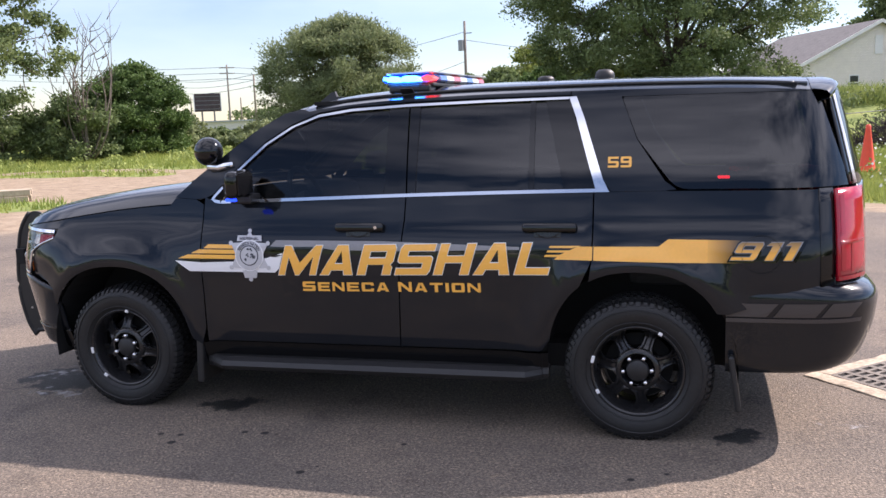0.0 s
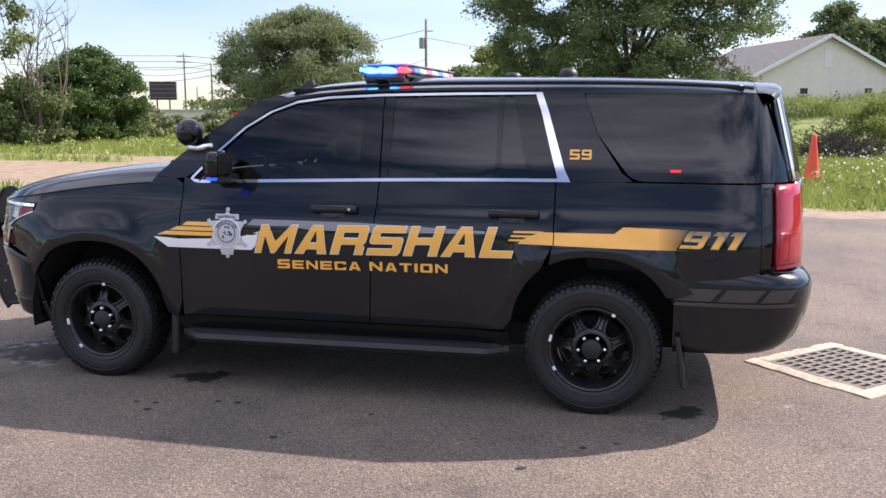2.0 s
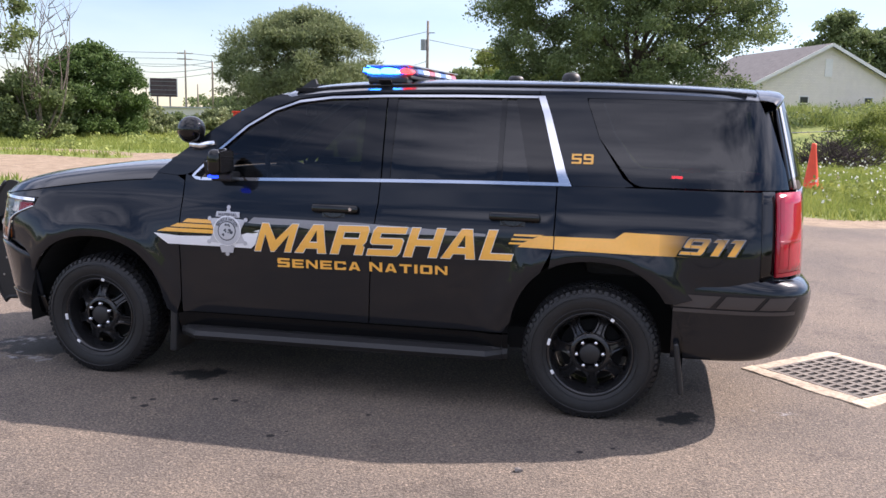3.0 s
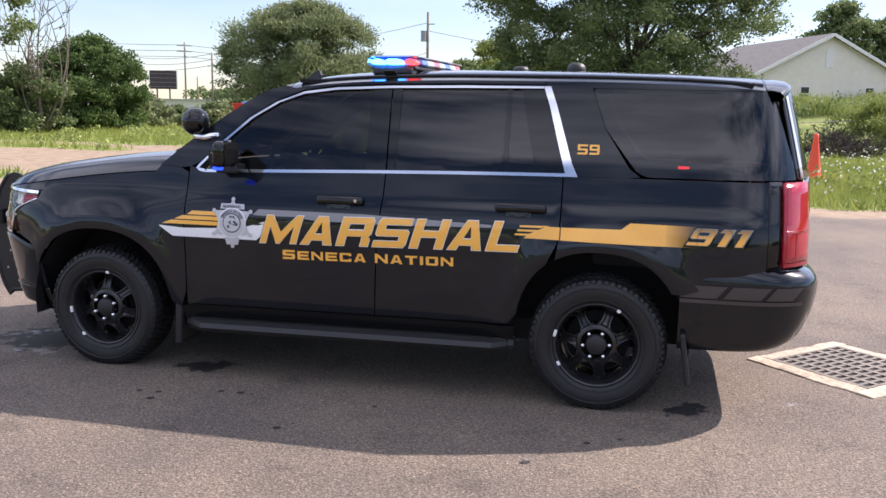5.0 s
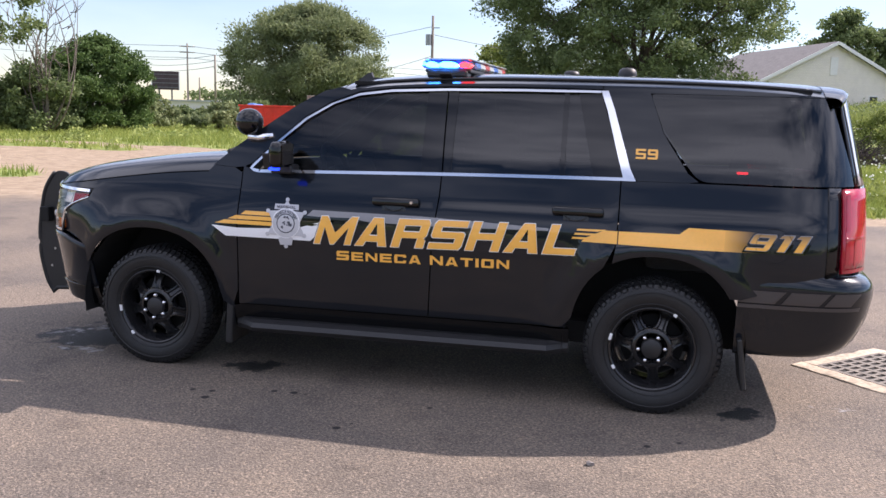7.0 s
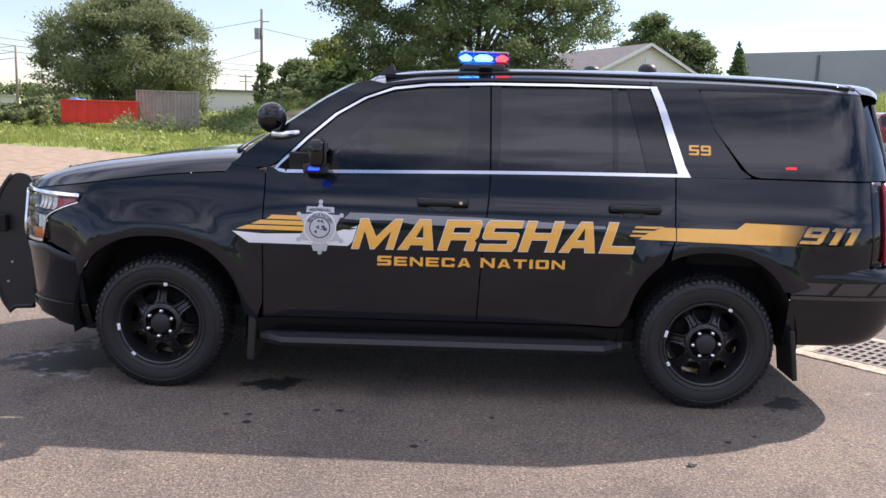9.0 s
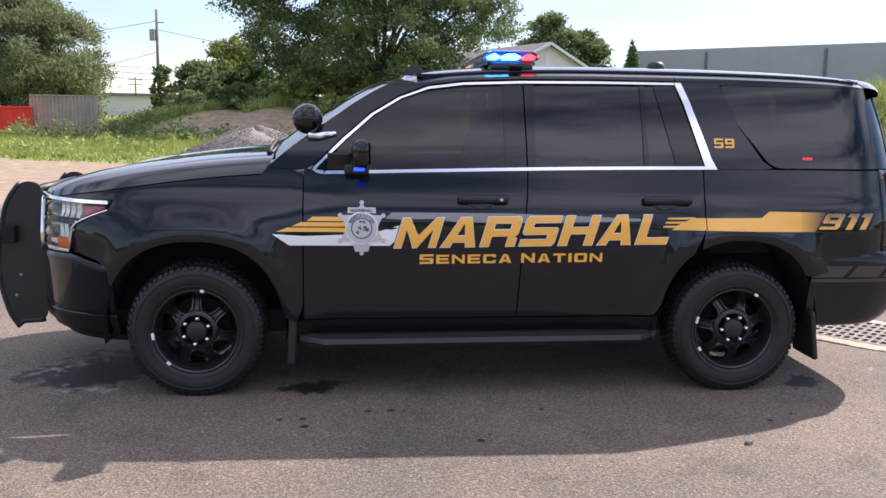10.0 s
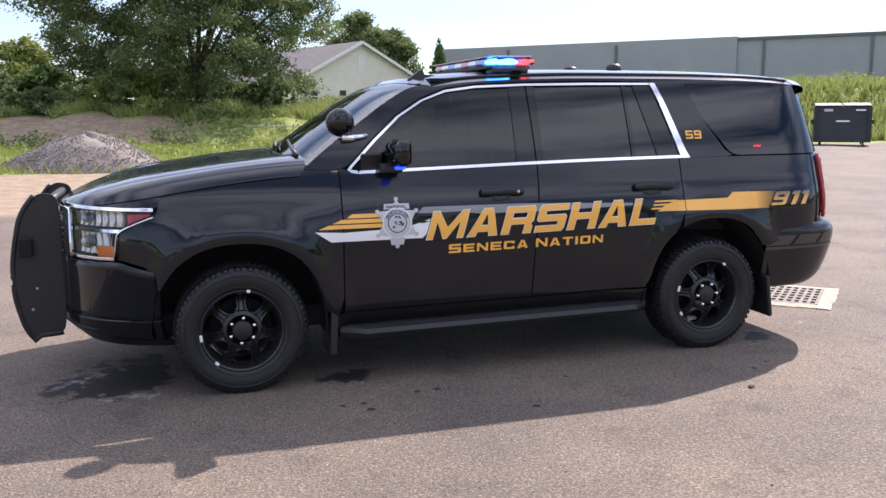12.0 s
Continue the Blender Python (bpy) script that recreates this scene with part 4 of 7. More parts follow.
# wheels
def build_wheel():
    R, rim, K = 0.366, 0.221, 0.932
    prof = [(rim, -0.098), (rim + 0.012, -0.112), (rim + 0.03, -0.120), (rim + 0.065, -0.128), (R - 0.05, -0.126), (R - 0.032, -0.118), (R - 0.018, -0.104), (R - 0.012, -0.075), (R - 0.011, 0.0), (R - 0.012, 0.075), (R - 0.018, 0.104), (R - 0.05, 0.126), (rim + 0.03, 0.120), (rim, 0.098)]
    v, f = lathe([(r * K, h) for r, h in ((0.248, -0.100), (0.246, -0.112), (0.238, -0.113), (0.230, -0.104), (0.221, -0.085), (0.216, -0.045), (0.205, -0.02), (0.205, 0.09), (0.235, 0.1))], 64)
    w = raw("wheel", v, f, MAT_RIM, None, "black painted steel wheel", smooth=True)
    v, f = lathe(prof, 72)
    raw("tyre", v, f, MAT_TYRE, w, "worn black all-terrain tyre", smooth=True)
    v, f = [], []
    for k in range(64):
        for j, (y0, y1, sh) in enumerate(((-0.112, -0.070, 0.0), (-0.060, -0.022, 0.5), (-0.014, 0.024, 0.1), (0.032, 0.070, 0.6), (0.078, 0.112, 0.2))):
            a0 = 2 * math.pi * (k + sh) / 64
            a1 = a0 + 2 * math.pi / 64 * 0.68
            b0 = len(v)
            for a, yy, drop in ((a0, y0, 1), (a1, y0, 1), (a1 + 0.012, y1, 1), (a0 + 0.012, y1, 1)):
                edge = 0.016 if (j == 0 and yy == y0) or (j == 4 and yy == y1) else 0.0
                v.append(((R - edge) * math.cos(a), yy, (R - edge) * math.sin(a)))
            for i in range(4):
                x, yy, z = v[b0 + i]
                v.append((x * 0.965, yy, z * 0.965))
            f += [(b0, b0 + 1, b0 + 2, b0 + 3), *[(b0 + i, b0 + 4 + i, b0 + 4 + (i + 1) % 4, b0 + (i + 1) % 4) for i in range(4)]]
    for k in range(64):
        a0 = 2 * math.pi * (k + 0.1) / 64
        a1 = a0 + 2 * math.pi / 64 * (0.62 if k % 2 else 0.50)
        deep = 0.034 if k % 2 else 0.028
        b0 = len(v)
        for a, rr, yy in ((a0, R - 0.014, -0.113), (a1, R - 0.014, -0.113), (a1, R - deep, -0.1225), (a0, R - deep, -0.1225)):
            v.append((rr * math.cos(a), yy, rr * math.sin(a)))
        for i in range(4):
            x, yy, z = v[b0 + i]
            v.append((x * 0.985, yy + 0.012, z * 0.985))
        f += [(b0, b0 + 3, b0 + 2, b0 + 1), *[(b0 + i, b0 + (i + 1) % 4, b0 + 4 + (i + 1) % 4, b0 + 4 + i) for i in range(4)]]
    raw("tread", v, f, MAT_TYRE, w)
    for rr, hh in ((rim + 0.028, -0.1215), (R - 0.055, -0.1285)):
        v, f = lathe([(rr - 0.003, hh + 0.002), (rr - 0.001, hh - 0.003), (rr + 0.001, hh - 0.003), (rr + 0.003, hh + 0.002)], 64)
        raw("sidewall_ring", v, f, MAT_TYRE, w, smooth=True)
    # pressed disc with spokes and windows
    v, f = lathe([(0.085, -0.088), (0.105, -0.086), (0.112, -0.070), (0.112, -0.01), (0.06, 0.0)], 48)
    raw("hub_disc", v, f, MAT_RIM, w, smooth=True)
    for k in range(7):
        a = -math.pi / 2 + 2 * math.pi * (k + 0.5) / 7
        bm = bmesh.new()
        secs = []
        for r, hw, hy, dep in ((0.088, 0.043, -0.080, 0.05), (0.102, 0.046, -0.085, 0.045), (0.113, 0.036, -0.083, 0.04), (0.128, 0.029, -0.076, 0.035), (0.150, 0.027, -0.064, 0.03), (0.172, 0.029, -0.052, 0.03), (0.184, 0.038, -0.045, 0.03), (0.191, 0.070, -0.041, 0.03), (0.207, 0.098, -0.037, 0.03)):
            ring = []
            for u, dy in ((-1, dep), (-1, 0.006), (-0.86, 0.0), (-0.62, 0.001), (-0.30, 0.012), (0.30, 0.012), (0.62, 0.001), (0.86, 0.0), (1, 0.006), (1, dep)):
                ring.append(bm.verts.new((r * math.cos(a) - u * hw * math.sin(a), hy + dy, r * math.sin(a) + u * hw * math.cos(a))))
            secs.append(ring)
        for r0, r1 in zip(secs, secs[1:]):
            for i in range(len(r0) - 1):
                bm.faces.new((r0[i], r0[i + 1], r1[i + 1], r1[i]))
        bmesh.ops.recalc_face_normals(bm, faces=bm.faces)
        part("spoke", bm, MAT_RIM, w)
    v, f = lathe([(0.0, -0.104), (0.046, -0.104), (0.054, -0.098), (0.056, -0.080)], 32)
    raw("centre_cap", v, f, MAT_PLASTIC, w, smooth=True)
    for k in range(6):
        a = radians(84 + 60 * k)
        c = Vector((0.070 * math.cos(a), -0.088, 0.070 * math.sin(a)))
        bm = cyls((0.0125, 0.012, c, c + Vector((0, -0.016, 0)), 6))
        bmesh.ops.create_uvsphere(bm, u_segments=10, v_segments=6, radius=0.0115, matrix=Matrix.Translation(c + Vector((0, -0.016, 0))))
        part("lug_nut", bm, MAT_CHROME, w, "chrome lug nut", smooth=True)
    for a, wdt in ((1.40, 0.012), (3.25, 0.022), (4.01, 0.014)):
        c = Vector((0.240 * K * math.cos(a), -0.114, 0.240 * K * math.sin(a)))
        part("balance_weight", boxes(((wdt * 1.7, 0.010, 0.016), tuple(c), (0, -math.degrees(a) + 90, 0), 0.003)), MAT_WHITE, w, "silver wheel weight")
    v, f = lathe([(0.05, 0.01), (0.165, 0.01), (0.168, 0.02), (0.165, 0.035), (0.05, 0.035)], 40)
    raw("brake_disc", v, f, MAT_DARK, w, smooth=True)
    return w


wheel = build_wheel()
wheel.parent = car
wheel.matrix_local = pose(-WHEEL_X, -0.845, 0.352, 0, 0, 0)
for x, y, spin, face in ((WHEEL_X, -0.845, 20, 0), (-WHEEL_X, 0.845, 0, 180), (WHEEL_X, 0.845, 20, 180)):
    copy_thing(wheel, pose(x, y, 0.352, 0, spin, face))


# ---- the car: lettering and stripes ----
def lay(x, z, out=0.004):
    return side(x, z, out)


def decal(name, poly, mat, label="", out=0.003, step=0.03):
    return panel(name, poly, side, mat, car, label, step=step, thick=0.002, out=out)


def glyph(ch, t, h):
    """A wide block letter in a unit square as convex pieces; t, h: widths of upright and level strokes."""
    k, r = 0.13, 1 - t
    rect = lambda x0, y0, x1, y1: [(x0, y0), (x1, y0), (x1, y1), (x0, y1)]
    bottom = [(0.07, 0), (0.93, 0), (1, k), (r, h), (t, h), (0, k)]
    top = [(0, 1 - k), (t, 1 - h), (r, 1 - h), (1, 1 - k), (0.93, 1), (0.07, 1)]
    left, right = [(0, k), (t, h), (t, 1 - h), (0, 1 - k)], [(r, h), (1, k), (1, 1 - k), (r, 1 - h)]
    lo, hi = 0.5 - h / 2, 0.5 + h / 2
    mid = [(0.07, lo), (r, lo), (1, hi - k * 0.6), (0.93, hi), (t, hi), (0, lo + k * 0.6)]
    low_right, up_left = [(r, h), (1, k), (1, hi - k * 0.6), (r, lo)], [(0, lo + k * 0.6), (t, hi), (t, 1 - h), (0, 1 - k)]
    s_bottom, s_top = [(0, 0), (0.93, 0), (1, k), (r, h), (0, h)], [(0, 1 - k), (t, 1 - h), (1, 1 - h), (1, 1), (0.07, 1)]
    s = t * 0.80
    if ch == "M":
        return [rect(0, 0, s, 1), rect(1 - s, 0, 1, 1), [(s, 1), (s, 0.62), (0.5 - t * 0.22, 0), (0.5, 0), (0.5, 0.42)], [(1 - s, 1), (0.5, 0.42), (0.5, 0), (0.5 + t * 0.22, 0), (1 - s, 0.62)]]
    if ch == "A":
        ya = 0.80
        at = lambda z: t * 1.05 + (0.5 - t * 1.05) * z / ya
        return [[(0, 0), (t * 1.05, 0), (0.5, ya), (0.5, 1), (0.34, 1)], [(1, 0), (0.66, 1), (0.5, 1), (0.5, ya), (1 - t * 1.05, 0)], [(at(0.16), 0.16), (1 - at(0.16), 0.16), (1 - at(0.16 + h), 0.16 + h), (at(0.16 + h), 0.16 + h)]]
    if ch == "R":
        return [rect(0, 0, t, 1), [(t, 1 - h), (r, 1 - h), (1, 1 - k), (0.93, 1), (t, 1)], [(r, 1 - h), (r, 0.34 + h), (1, 0.34 + k * 0.8), (1, 1 - k)], [(t, 0.34), (0.93, 0.34), (1, 0.34 + k * 0.8), (r, 0.34 + h), (t, 0.34 + h)], [(r, 0.34), (r, 0), (1, 0), (1, 0.27), (0.93, 0.34)]]
    if ch == "S":
        return [s_bottom, low_right, mid, up_left, s_top]
    if ch == "5":
        return [s_bottom, low_right, [(0, lo), (r, lo), (1, hi - k * 0.6), (0.93, hi), (t, hi), (0, hi)], rect(0, hi, t, 1 - h), rect(0, 1 - h, 1, 1)]
    if ch == "9":
        return [s_bottom, [(r, h), (1, k), (1, 1 - k), (r, 1 - h)], [(0.07, lo), (r, lo), (r, hi), (t, hi), (0, lo + k * 0.6)], up_left, top]
    if ch == "1":
        return [rect(0.42, 0, 0.42 + t * 1.25, 1), [(0.05, 1 - h), (0.42, 1 - h), (0.42, 1), (0.2, 1)]]
    if ch == "H":
        return [rect(0, 0, t, 1), rect(r, 0, 1, 1), rect(t, lo, r, hi)]
    if ch == "L":
        return [rect(0, 0, t, 1), rect(t, 0, 1, h)]
    if ch == "E":
        return [rect(0, 0, t, 1), rect(t, 0, 1, h), rect(t, lo, 0.94, hi), rect(t, 1 - h, 1, 1)]
    if ch == "N":
        return [rect(0, 0, s, 1), rect(1 - s, 0, 1, 1), [(s, 1), (s, 1 - h * 1.5), (1 - s, 0), (1 - s, h * 1.5)]]
    if ch == "C":
        return [bottom, left, top, [(r, h), (1, k), (1, 0.34), (r, 0.34)], [(r, 0.66), (1, 0.66), (1, 1 - k), (r, 1 - h)]]
    if ch == "O":
        return [bottom, left, top, right]
    if ch == "T":
        return [rect(0.5 - t / 2, 0, 0.5 + t / 2, 1 - h), rect(0, 1 - h, 1, 1)]
    return [rect(0, 0, 1, 1)]


def letters(body, x0, x1, z0, z1, mat, out, shear=0.0, rise=0.0, grow=0.0, label="", name="letter", at=None, small=1.0, t=0.25, h=0.215, gap=0.14):
    """A word in wide block letters, stretched to a box on the car's side."""
    widths = [{"I": t, "1": 0.62, "M": 1.18, " ": 0.30, "L": 0.92}.get(ch.upper(), 1.0) * (small if ch.islower() else 1.0) for ch in body]
    total = sum(widths) + gap * (len(body) - 1)
    H = z1 - z0
    unit = (x1 - x0 - shear * H) / total
    u = 0.0
    for ch, w in zip(body, widths):
        if ch != " ":
            bm = bmesh.new()
            hh = H * (small if ch.islower() else 1.0)
            wide, tall = w * unit, hh
            tt, th = t * unit * (1.0 if not ch.islower() else small), h * hh
            W2, H2 = wide + 2 * grow, tall + 2 * grow
            for piece in glyph(ch.upper(), (tt + 2 * grow) / W2, (th + 2 * grow) / H2):
                fine = []
                for (xa, za), (xb, zb) in zip(piece, piece[1:] + piece[:1]):
                    n = max(1, int(abs(zb - za) * H2 / 0.035))
                    fine += [(xa + (xb - xa) * q / n, za + (zb - za) * q / n) for q in range(n)]
                vs = []
                for px, pz in fine:
                    lx, lz = u * unit - grow + px * W2, -grow + pz * H2
                    x = x0 + lx + shear * lz
                    vs.append(bm.verts.new((at or lay)(x, z0 + lz + rise * (x - x0) / (x1 - x0), out)))
                face = bm.faces.new(vs)
                face.normal_update()
                if face.normal.y > 0:
                    face.normal_flip()
            bmesh.ops.triangulate(bm, faces=bm.faces[:])
            bmesh.ops.remove_doubles(bm, verts=bm.verts[:], dist=0.0002)
            part(name, bm, mat, car, label)
        u += w + gap


# silver and gold sweep on the fender
decal("silver_stripe", [(-1.065, 0.882), (-0.975, 0.822), (-0.45, 0.822), (-0.425, 0.845), (-0.40, 0.93), (-0.55, 0.885), (-0.90, 0.872)], MAT_WHITE, "pale silver stripe running under the badge")
decal("silver_stripe", [(-0.475, 0.965), (-0.44, 0.998), (0.18, 0.996), (0.9, 0.972), (0.9, 0.958), (0.30, 0.945), (-0.10, 0.948), (-0.22, 0.965), (-0.40, 0.962)], MAT_SILVER_DIM, "dull silver stripe behind the lettering", out=0.0022)
for k, (xa, xb) in enumerate(((-0.885, -0.855), (-0.965, -0.915), (-1.045, -0.985))):
    z0 = 0.951 - 0.0285 * k
    decal("gold_stripe", [(xa, z0), (xb, z0 + 0.022), (-0.69, z0 + 0.022), (-0.66, z0)], MAT_GOLD, "narrow gold speed stripe")
for k in range(2):
    decal("black_stripe", [(-0.47, 0.935 - 0.026 * k), (-0.46, 0.946 - 0.026 * k), (-0.30 - 0.1 * k, 0.944 - 0.026 * k), (-0.34 - 0.1 * k, 0.934 - 0.026 * k)], MAT_GLOSS, out=0.0045)
# gold band along the rear door and quarter panel
decal("gold_band", [(1.075, 0.912), (1.262, 0.912), (1.262, 0.977), (1.19, 0.977), (1.10, 0.935)], MAT_GOLD, "gold band on the rear door")
for k in range(3):
    z0 = 0.925 + 0.022 * k
    decal("gold_stripe", [(1.025 + 0.012 * k, z0), (1.03 + 0.012 * k, z0 + 0.010), (1.15 + 0.03 * k, z0 + 0.012), (1.10 + 0.03 * k, z0)], MAT_GOLD, out=0.0036)
decal("gold_band", [(1.268, 0.912), (1.80, 0.905), (1.80, 1.012), (1.62, 1.014), (1.575, 0.980), (1.268, 0.977)], MAT_GOLD, "gold band on the quarter panel, notched upwards")


def fade_material(name="fading_gold", axis="X", start=1.78, end=1.95, last=(0.006, 0.006, 0.006)):
    """Gold print that runs out to another colour along one axis."""
    m = material(name, (0.92, 0.46, 0.075), 0.3, coat=0.4)
    nt = m.node_tree
    p = nt.nodes["Principled BSDF"]
    tc, sep, rng, mixer = nt.nodes.new("ShaderNodeTexCoord"), nt.nodes.new("ShaderNodeSeparateXYZ"), nt.nodes.new("ShaderNodeMapRange"), nt.nodes.new("ShaderNodeMixRGB")
    nt.links.new(tc.outputs["Object"], sep.inputs[0])
    nt.links.new(sep.outputs[axis], rng.inputs["Value"])
    rng.inputs["From Min"].default_value, rng.inputs["From Max"].default_value = start, end
    mixer.inputs["Color1"].default_value, mixer.inputs["Color2"].default_value = (0.92, 0.46, 0.075, 1), (*last, 1)
    nt.links.new(rng.outputs["Result"], mixer.inputs["Fac"])
    nt.links.new(mixer.outputs["Color"], p.inputs["Base Color"])
    return m


decal("fading_band", [(1.80, 0.905), (1.96, 0.905), (1.96, 1.010), (1.80, 1.012)], fade_material(), "gold band fading out to black")
letters("MARSHAL", -0.428, 1.090, 0.810, 0.968, MAT_WHITE, 0.0048, shear=0.30, rise=0.028, grow=0.0033, label="white edge of a letter", name="letter_outline")
letters("MARSHAL", -0.428, 1.090, 0.810, 0.968, MAT_GOLD, 0.0066, shear=0.30, rise=0.028, label="gold slanted letter of the word MARSHAL")
letters("Seneca Nation", -0.292, 0.697, 0.723, 0.776, MAT_GOLD, 0.005, rise=0.014, small=0.93, t=0.26, h=0.23, gap=0.2, label="small gold letter of the words SENECA NATION")
letters("59", 1.328, 1.442, 1.352, 1.404, MAT_GOLD, 0.005, t=0.24, h=0.2, gap=0.18, label="gold digit of the unit number 59")
letters("911", 1.90, 2.218, 0.918, 1.000, MAT_GLOSS, 0.0048, shear=0.55, grow=0.010, t=0.26, h=0.17, gap=0.14, name="letter_outline", label="black edge of a digit")
letters("911", 1.90, 2.218, 0.920, 1.002, MAT_SILVER_DIM, 0.0058, shear=0.55, grow=0.0028, t=0.26, h=0.17, gap=0.14, name="letter_outline", label="silver edge of a digit")
letters("911", 1.90, 2.218, 0.920, 1.002, fade_material("fading_digit_gold", "Z", 0.945, 1.012, (0.12, 0.085, 0.04)), 0.0070, shear=0.55, t=0.26, h=0.17, gap=0.14, label="gold slanted digit of 911")

# badge: six-pointed star
BX, BZ = -0.598, 0.915


def ring_poly(cx, cz, r, n=32):
    return [(cx + r * math.cos(2 * math.pi * k / n), cz + r * math.sin(2 * math.pi * k / n)) for k in range(n)]


star = []
for k in range(12):
    r = 0.132 if k % 2 == 0 else 0.082
    a = math.pi / 2 + math.pi * k / 6
    star.append((BX + r * math.cos(a) * 0.98, BZ + r * math.sin(a)))
badge = decal("badge_star", star, MAT_SILVER, "silver six-pointed star badge", out=0.006)
for k in range(6):
    a = math.pi / 2 + math.pi * k / 3
    decal("badge_tip", ring_poly(BX + 0.133 * math.cos(a) * 0.98, BZ + 0.133 * math.sin(a), 0.012, 12), MAT_SILVER, out=0.007)
decal("badge_banner", [(BX - 0.075, BZ + 0.078), (BX + 0.075, BZ + 0.078), (BX + 0.072, BZ + 0.108), (BX - 0.072, BZ + 0.108)], MAT_SILVER, out=0.0075)
decal("badge_banner", [(BX - 0.035, BZ - 0.125), (BX + 0.035, BZ - 0.125), (BX + 0.045, BZ - 0.085), (BX - 0.045, BZ - 0.085)], MAT_SILVER, out=0.0075)
decal("badge_ring", ring_poly(BX, BZ, 0.086), MAT_WHITE, out=0.0082)
decal("badge_ring", ring_poly(BX, BZ, 0.081), MAT_SILVER, out=0.0092)
decal("badge_seal", ring_poly(BX, BZ, 0.056), MAT_INK, "dark seal with pale marks", out=0.0102)
decal("badge_seal_ground", ring_poly(BX, BZ, 0.050), MAT_SILVER, out=0.0112)
rngb = random.Random(5)
for k in range(16):
    a, r = rngb.uniform(0, 6.28), rngb.uniform(0.006, 0.038)
    cx, cz, s = BX + r * math.cos(a), BZ + r * math.sin(a), rngb.uniform(0.004, 0.009)
    decal("seal_mark", [(cx - s, cz - s * 0.5), (cx + s, cz - s * 0.8), (cx + s * 0.6, cz + s), (cx - s * 0.7, cz + s * 0.6)], MAT_INK, out=0.0118)
letters("MARSHAL", BX - 0.058, BX + 0.058, BZ + 0.084, BZ + 0.100, MAT_INK, 0.0088, label="tiny dark letter on the badge")


def arc_at(x, z, out):
    u = (x - BX) / 0.075
    a = math.pi / 2 - u * 1.15
    r = 0.059 + (z - BZ)
    return side(BX + r * math.cos(a), BZ + r * math.sin(a), out)


letters("SENECA NATION", BX - 0.075, BX + 0.075, BZ, BZ + 0.017, MAT_INK, 0.0105, at=arc_at, label="tiny dark letter on the badge")

# grey chevrons along the rear bumper
def bumper_lay(x, z, out=0.0):
    """The bumper's side face by station and height."""
    best = min((abs(rear_bumper(radians(a), 0.55).x - x), a) for a in lin(-90, -20, 141))[1]
    v = min((abs(rear_bumper(radians(best), q).z - z), q) for q in lin(0, 1, 101))[1]
    q = rear_bumper(radians(best), v)
    return Vector((q.x, q.y - 0.005, z))


for xa, xb in ((1.885, 2.065), (2.09, 2.275), (2.30, 2.43)):
    panel("chevron", [(xa, 0.650), (xb, 0.650), (xb + 0.045, 0.715), (xa + 0.045, 0.715)], bumper_lay, MAT_GREYDECAL, car, "dull grey slanted chevron", step=0.05, thick=0.001)
panel("bumper_line", [(1.90, 0.622), (2.48, 0.622), (2.48, 0.642), (1.90, 0.642)], bumper_lay, MAT_GREYDECAL, car, "thin grey line along the bumper", step=0.05, thick=0.001)

# fuel door seam, door handles
v, f = [], []
for k in range(40):
    a = 2 * math.pi * k / 40
    for r in (0.0875, 0.0895):
        v.append(side(2.04 + r * math.cos(a), 0.945 + r * math.sin(a), 0.0072))
f = [(2 * k, 2 * k + 1, (2 * k + 3) % 80, (2 * k + 2) % 80) for k in range(40)]
raw("fuel_door_seam", v, f, MAT_DARK, car)
for hx in (0.045, 1.05):
    for s in (-1, 1):
        y = s * (half_width(hx, 1.065) + 0.018)
        bm = boxes(((0.272, 0.032, 0.046), (hx, y, 1.068), (8 * s, 0, 0), 0.015, 3))
        part("door_handle", bm, MAT_GLOSS, car, "black door handle", smooth=True)
        part("handle_cup", boxes(((0.135, 0.012, 0.038), (hx - 0.01, s * (half_width(hx, 1.04) - 0.001), 1.034), (8 * s, 0, 0), 0.005, 3)), MAT_RIM, car, "rounded cup under the handle")
        arc = [(hx - 0.075 + 0.13 * q / 10, 1.050 - 0.032 * math.sin(math.pi * q / 10) ** 0.6) for q in range(11)]
        v, f = tube([(x, s * (half_width(x, z) + 0.002), z) for x, z in arc], [0.0035] * 11, 6)
        raw("cup_rim", v, f, MAT_RIM, car, "glossy rim of the handle cup", smooth=True)
        if s < 0 and hx < 0.5:
            part("lock_cylinder", cyls((0.009, 0.009, (hx + 0.095, y - 0.012, 1.069), (hx + 0.095, y - 0.018, 1.069), 12)), MAT_CHROME, car)

# ---- the car: mirrors, spotlights, roof gear ----
for s in (-1, 1):
    bm = boxes(((0.085, 0.235, 0.145), (-0.605, s * 1.040, 1.310), (0, 0, -5 * s), 0.034, 4))
    for q in bm.verts:
        if q.co.x < -0.62:
            q.co.z = 1.31 + (q.co.z - 1.31) * 0.80
            q.co.y = s * 1.05 + (q.co.y - s * 1.05) * 0.9
    part("mirror", bm, MAT_GLOSS, car, "black door mirror housing", smooth=True)
    part("mirror_arm", boxes(((0.13, 0.13, 0.05), (-0.625, s * 0.93, 1.222), (0, 0, 0), 0.012)), MAT_PLASTIC, car)
    part("mirror_glass", boxes(((0.004, 0.190, 0.108), (-0.5615, s * 1.043, 1.310), (0, 0, -5 * s), 0.0)), MAT_GLOSS, car, "dark mirror glass")
    part("mirror_triangle", boxes(((0.12, 0.02, 0.10), (-0.72, s * (half_width(-0.72, 1.25) - 0.002), 1.255), (18 * -s, 0, 0), 0.006)), MAT_PLASTIC, car)
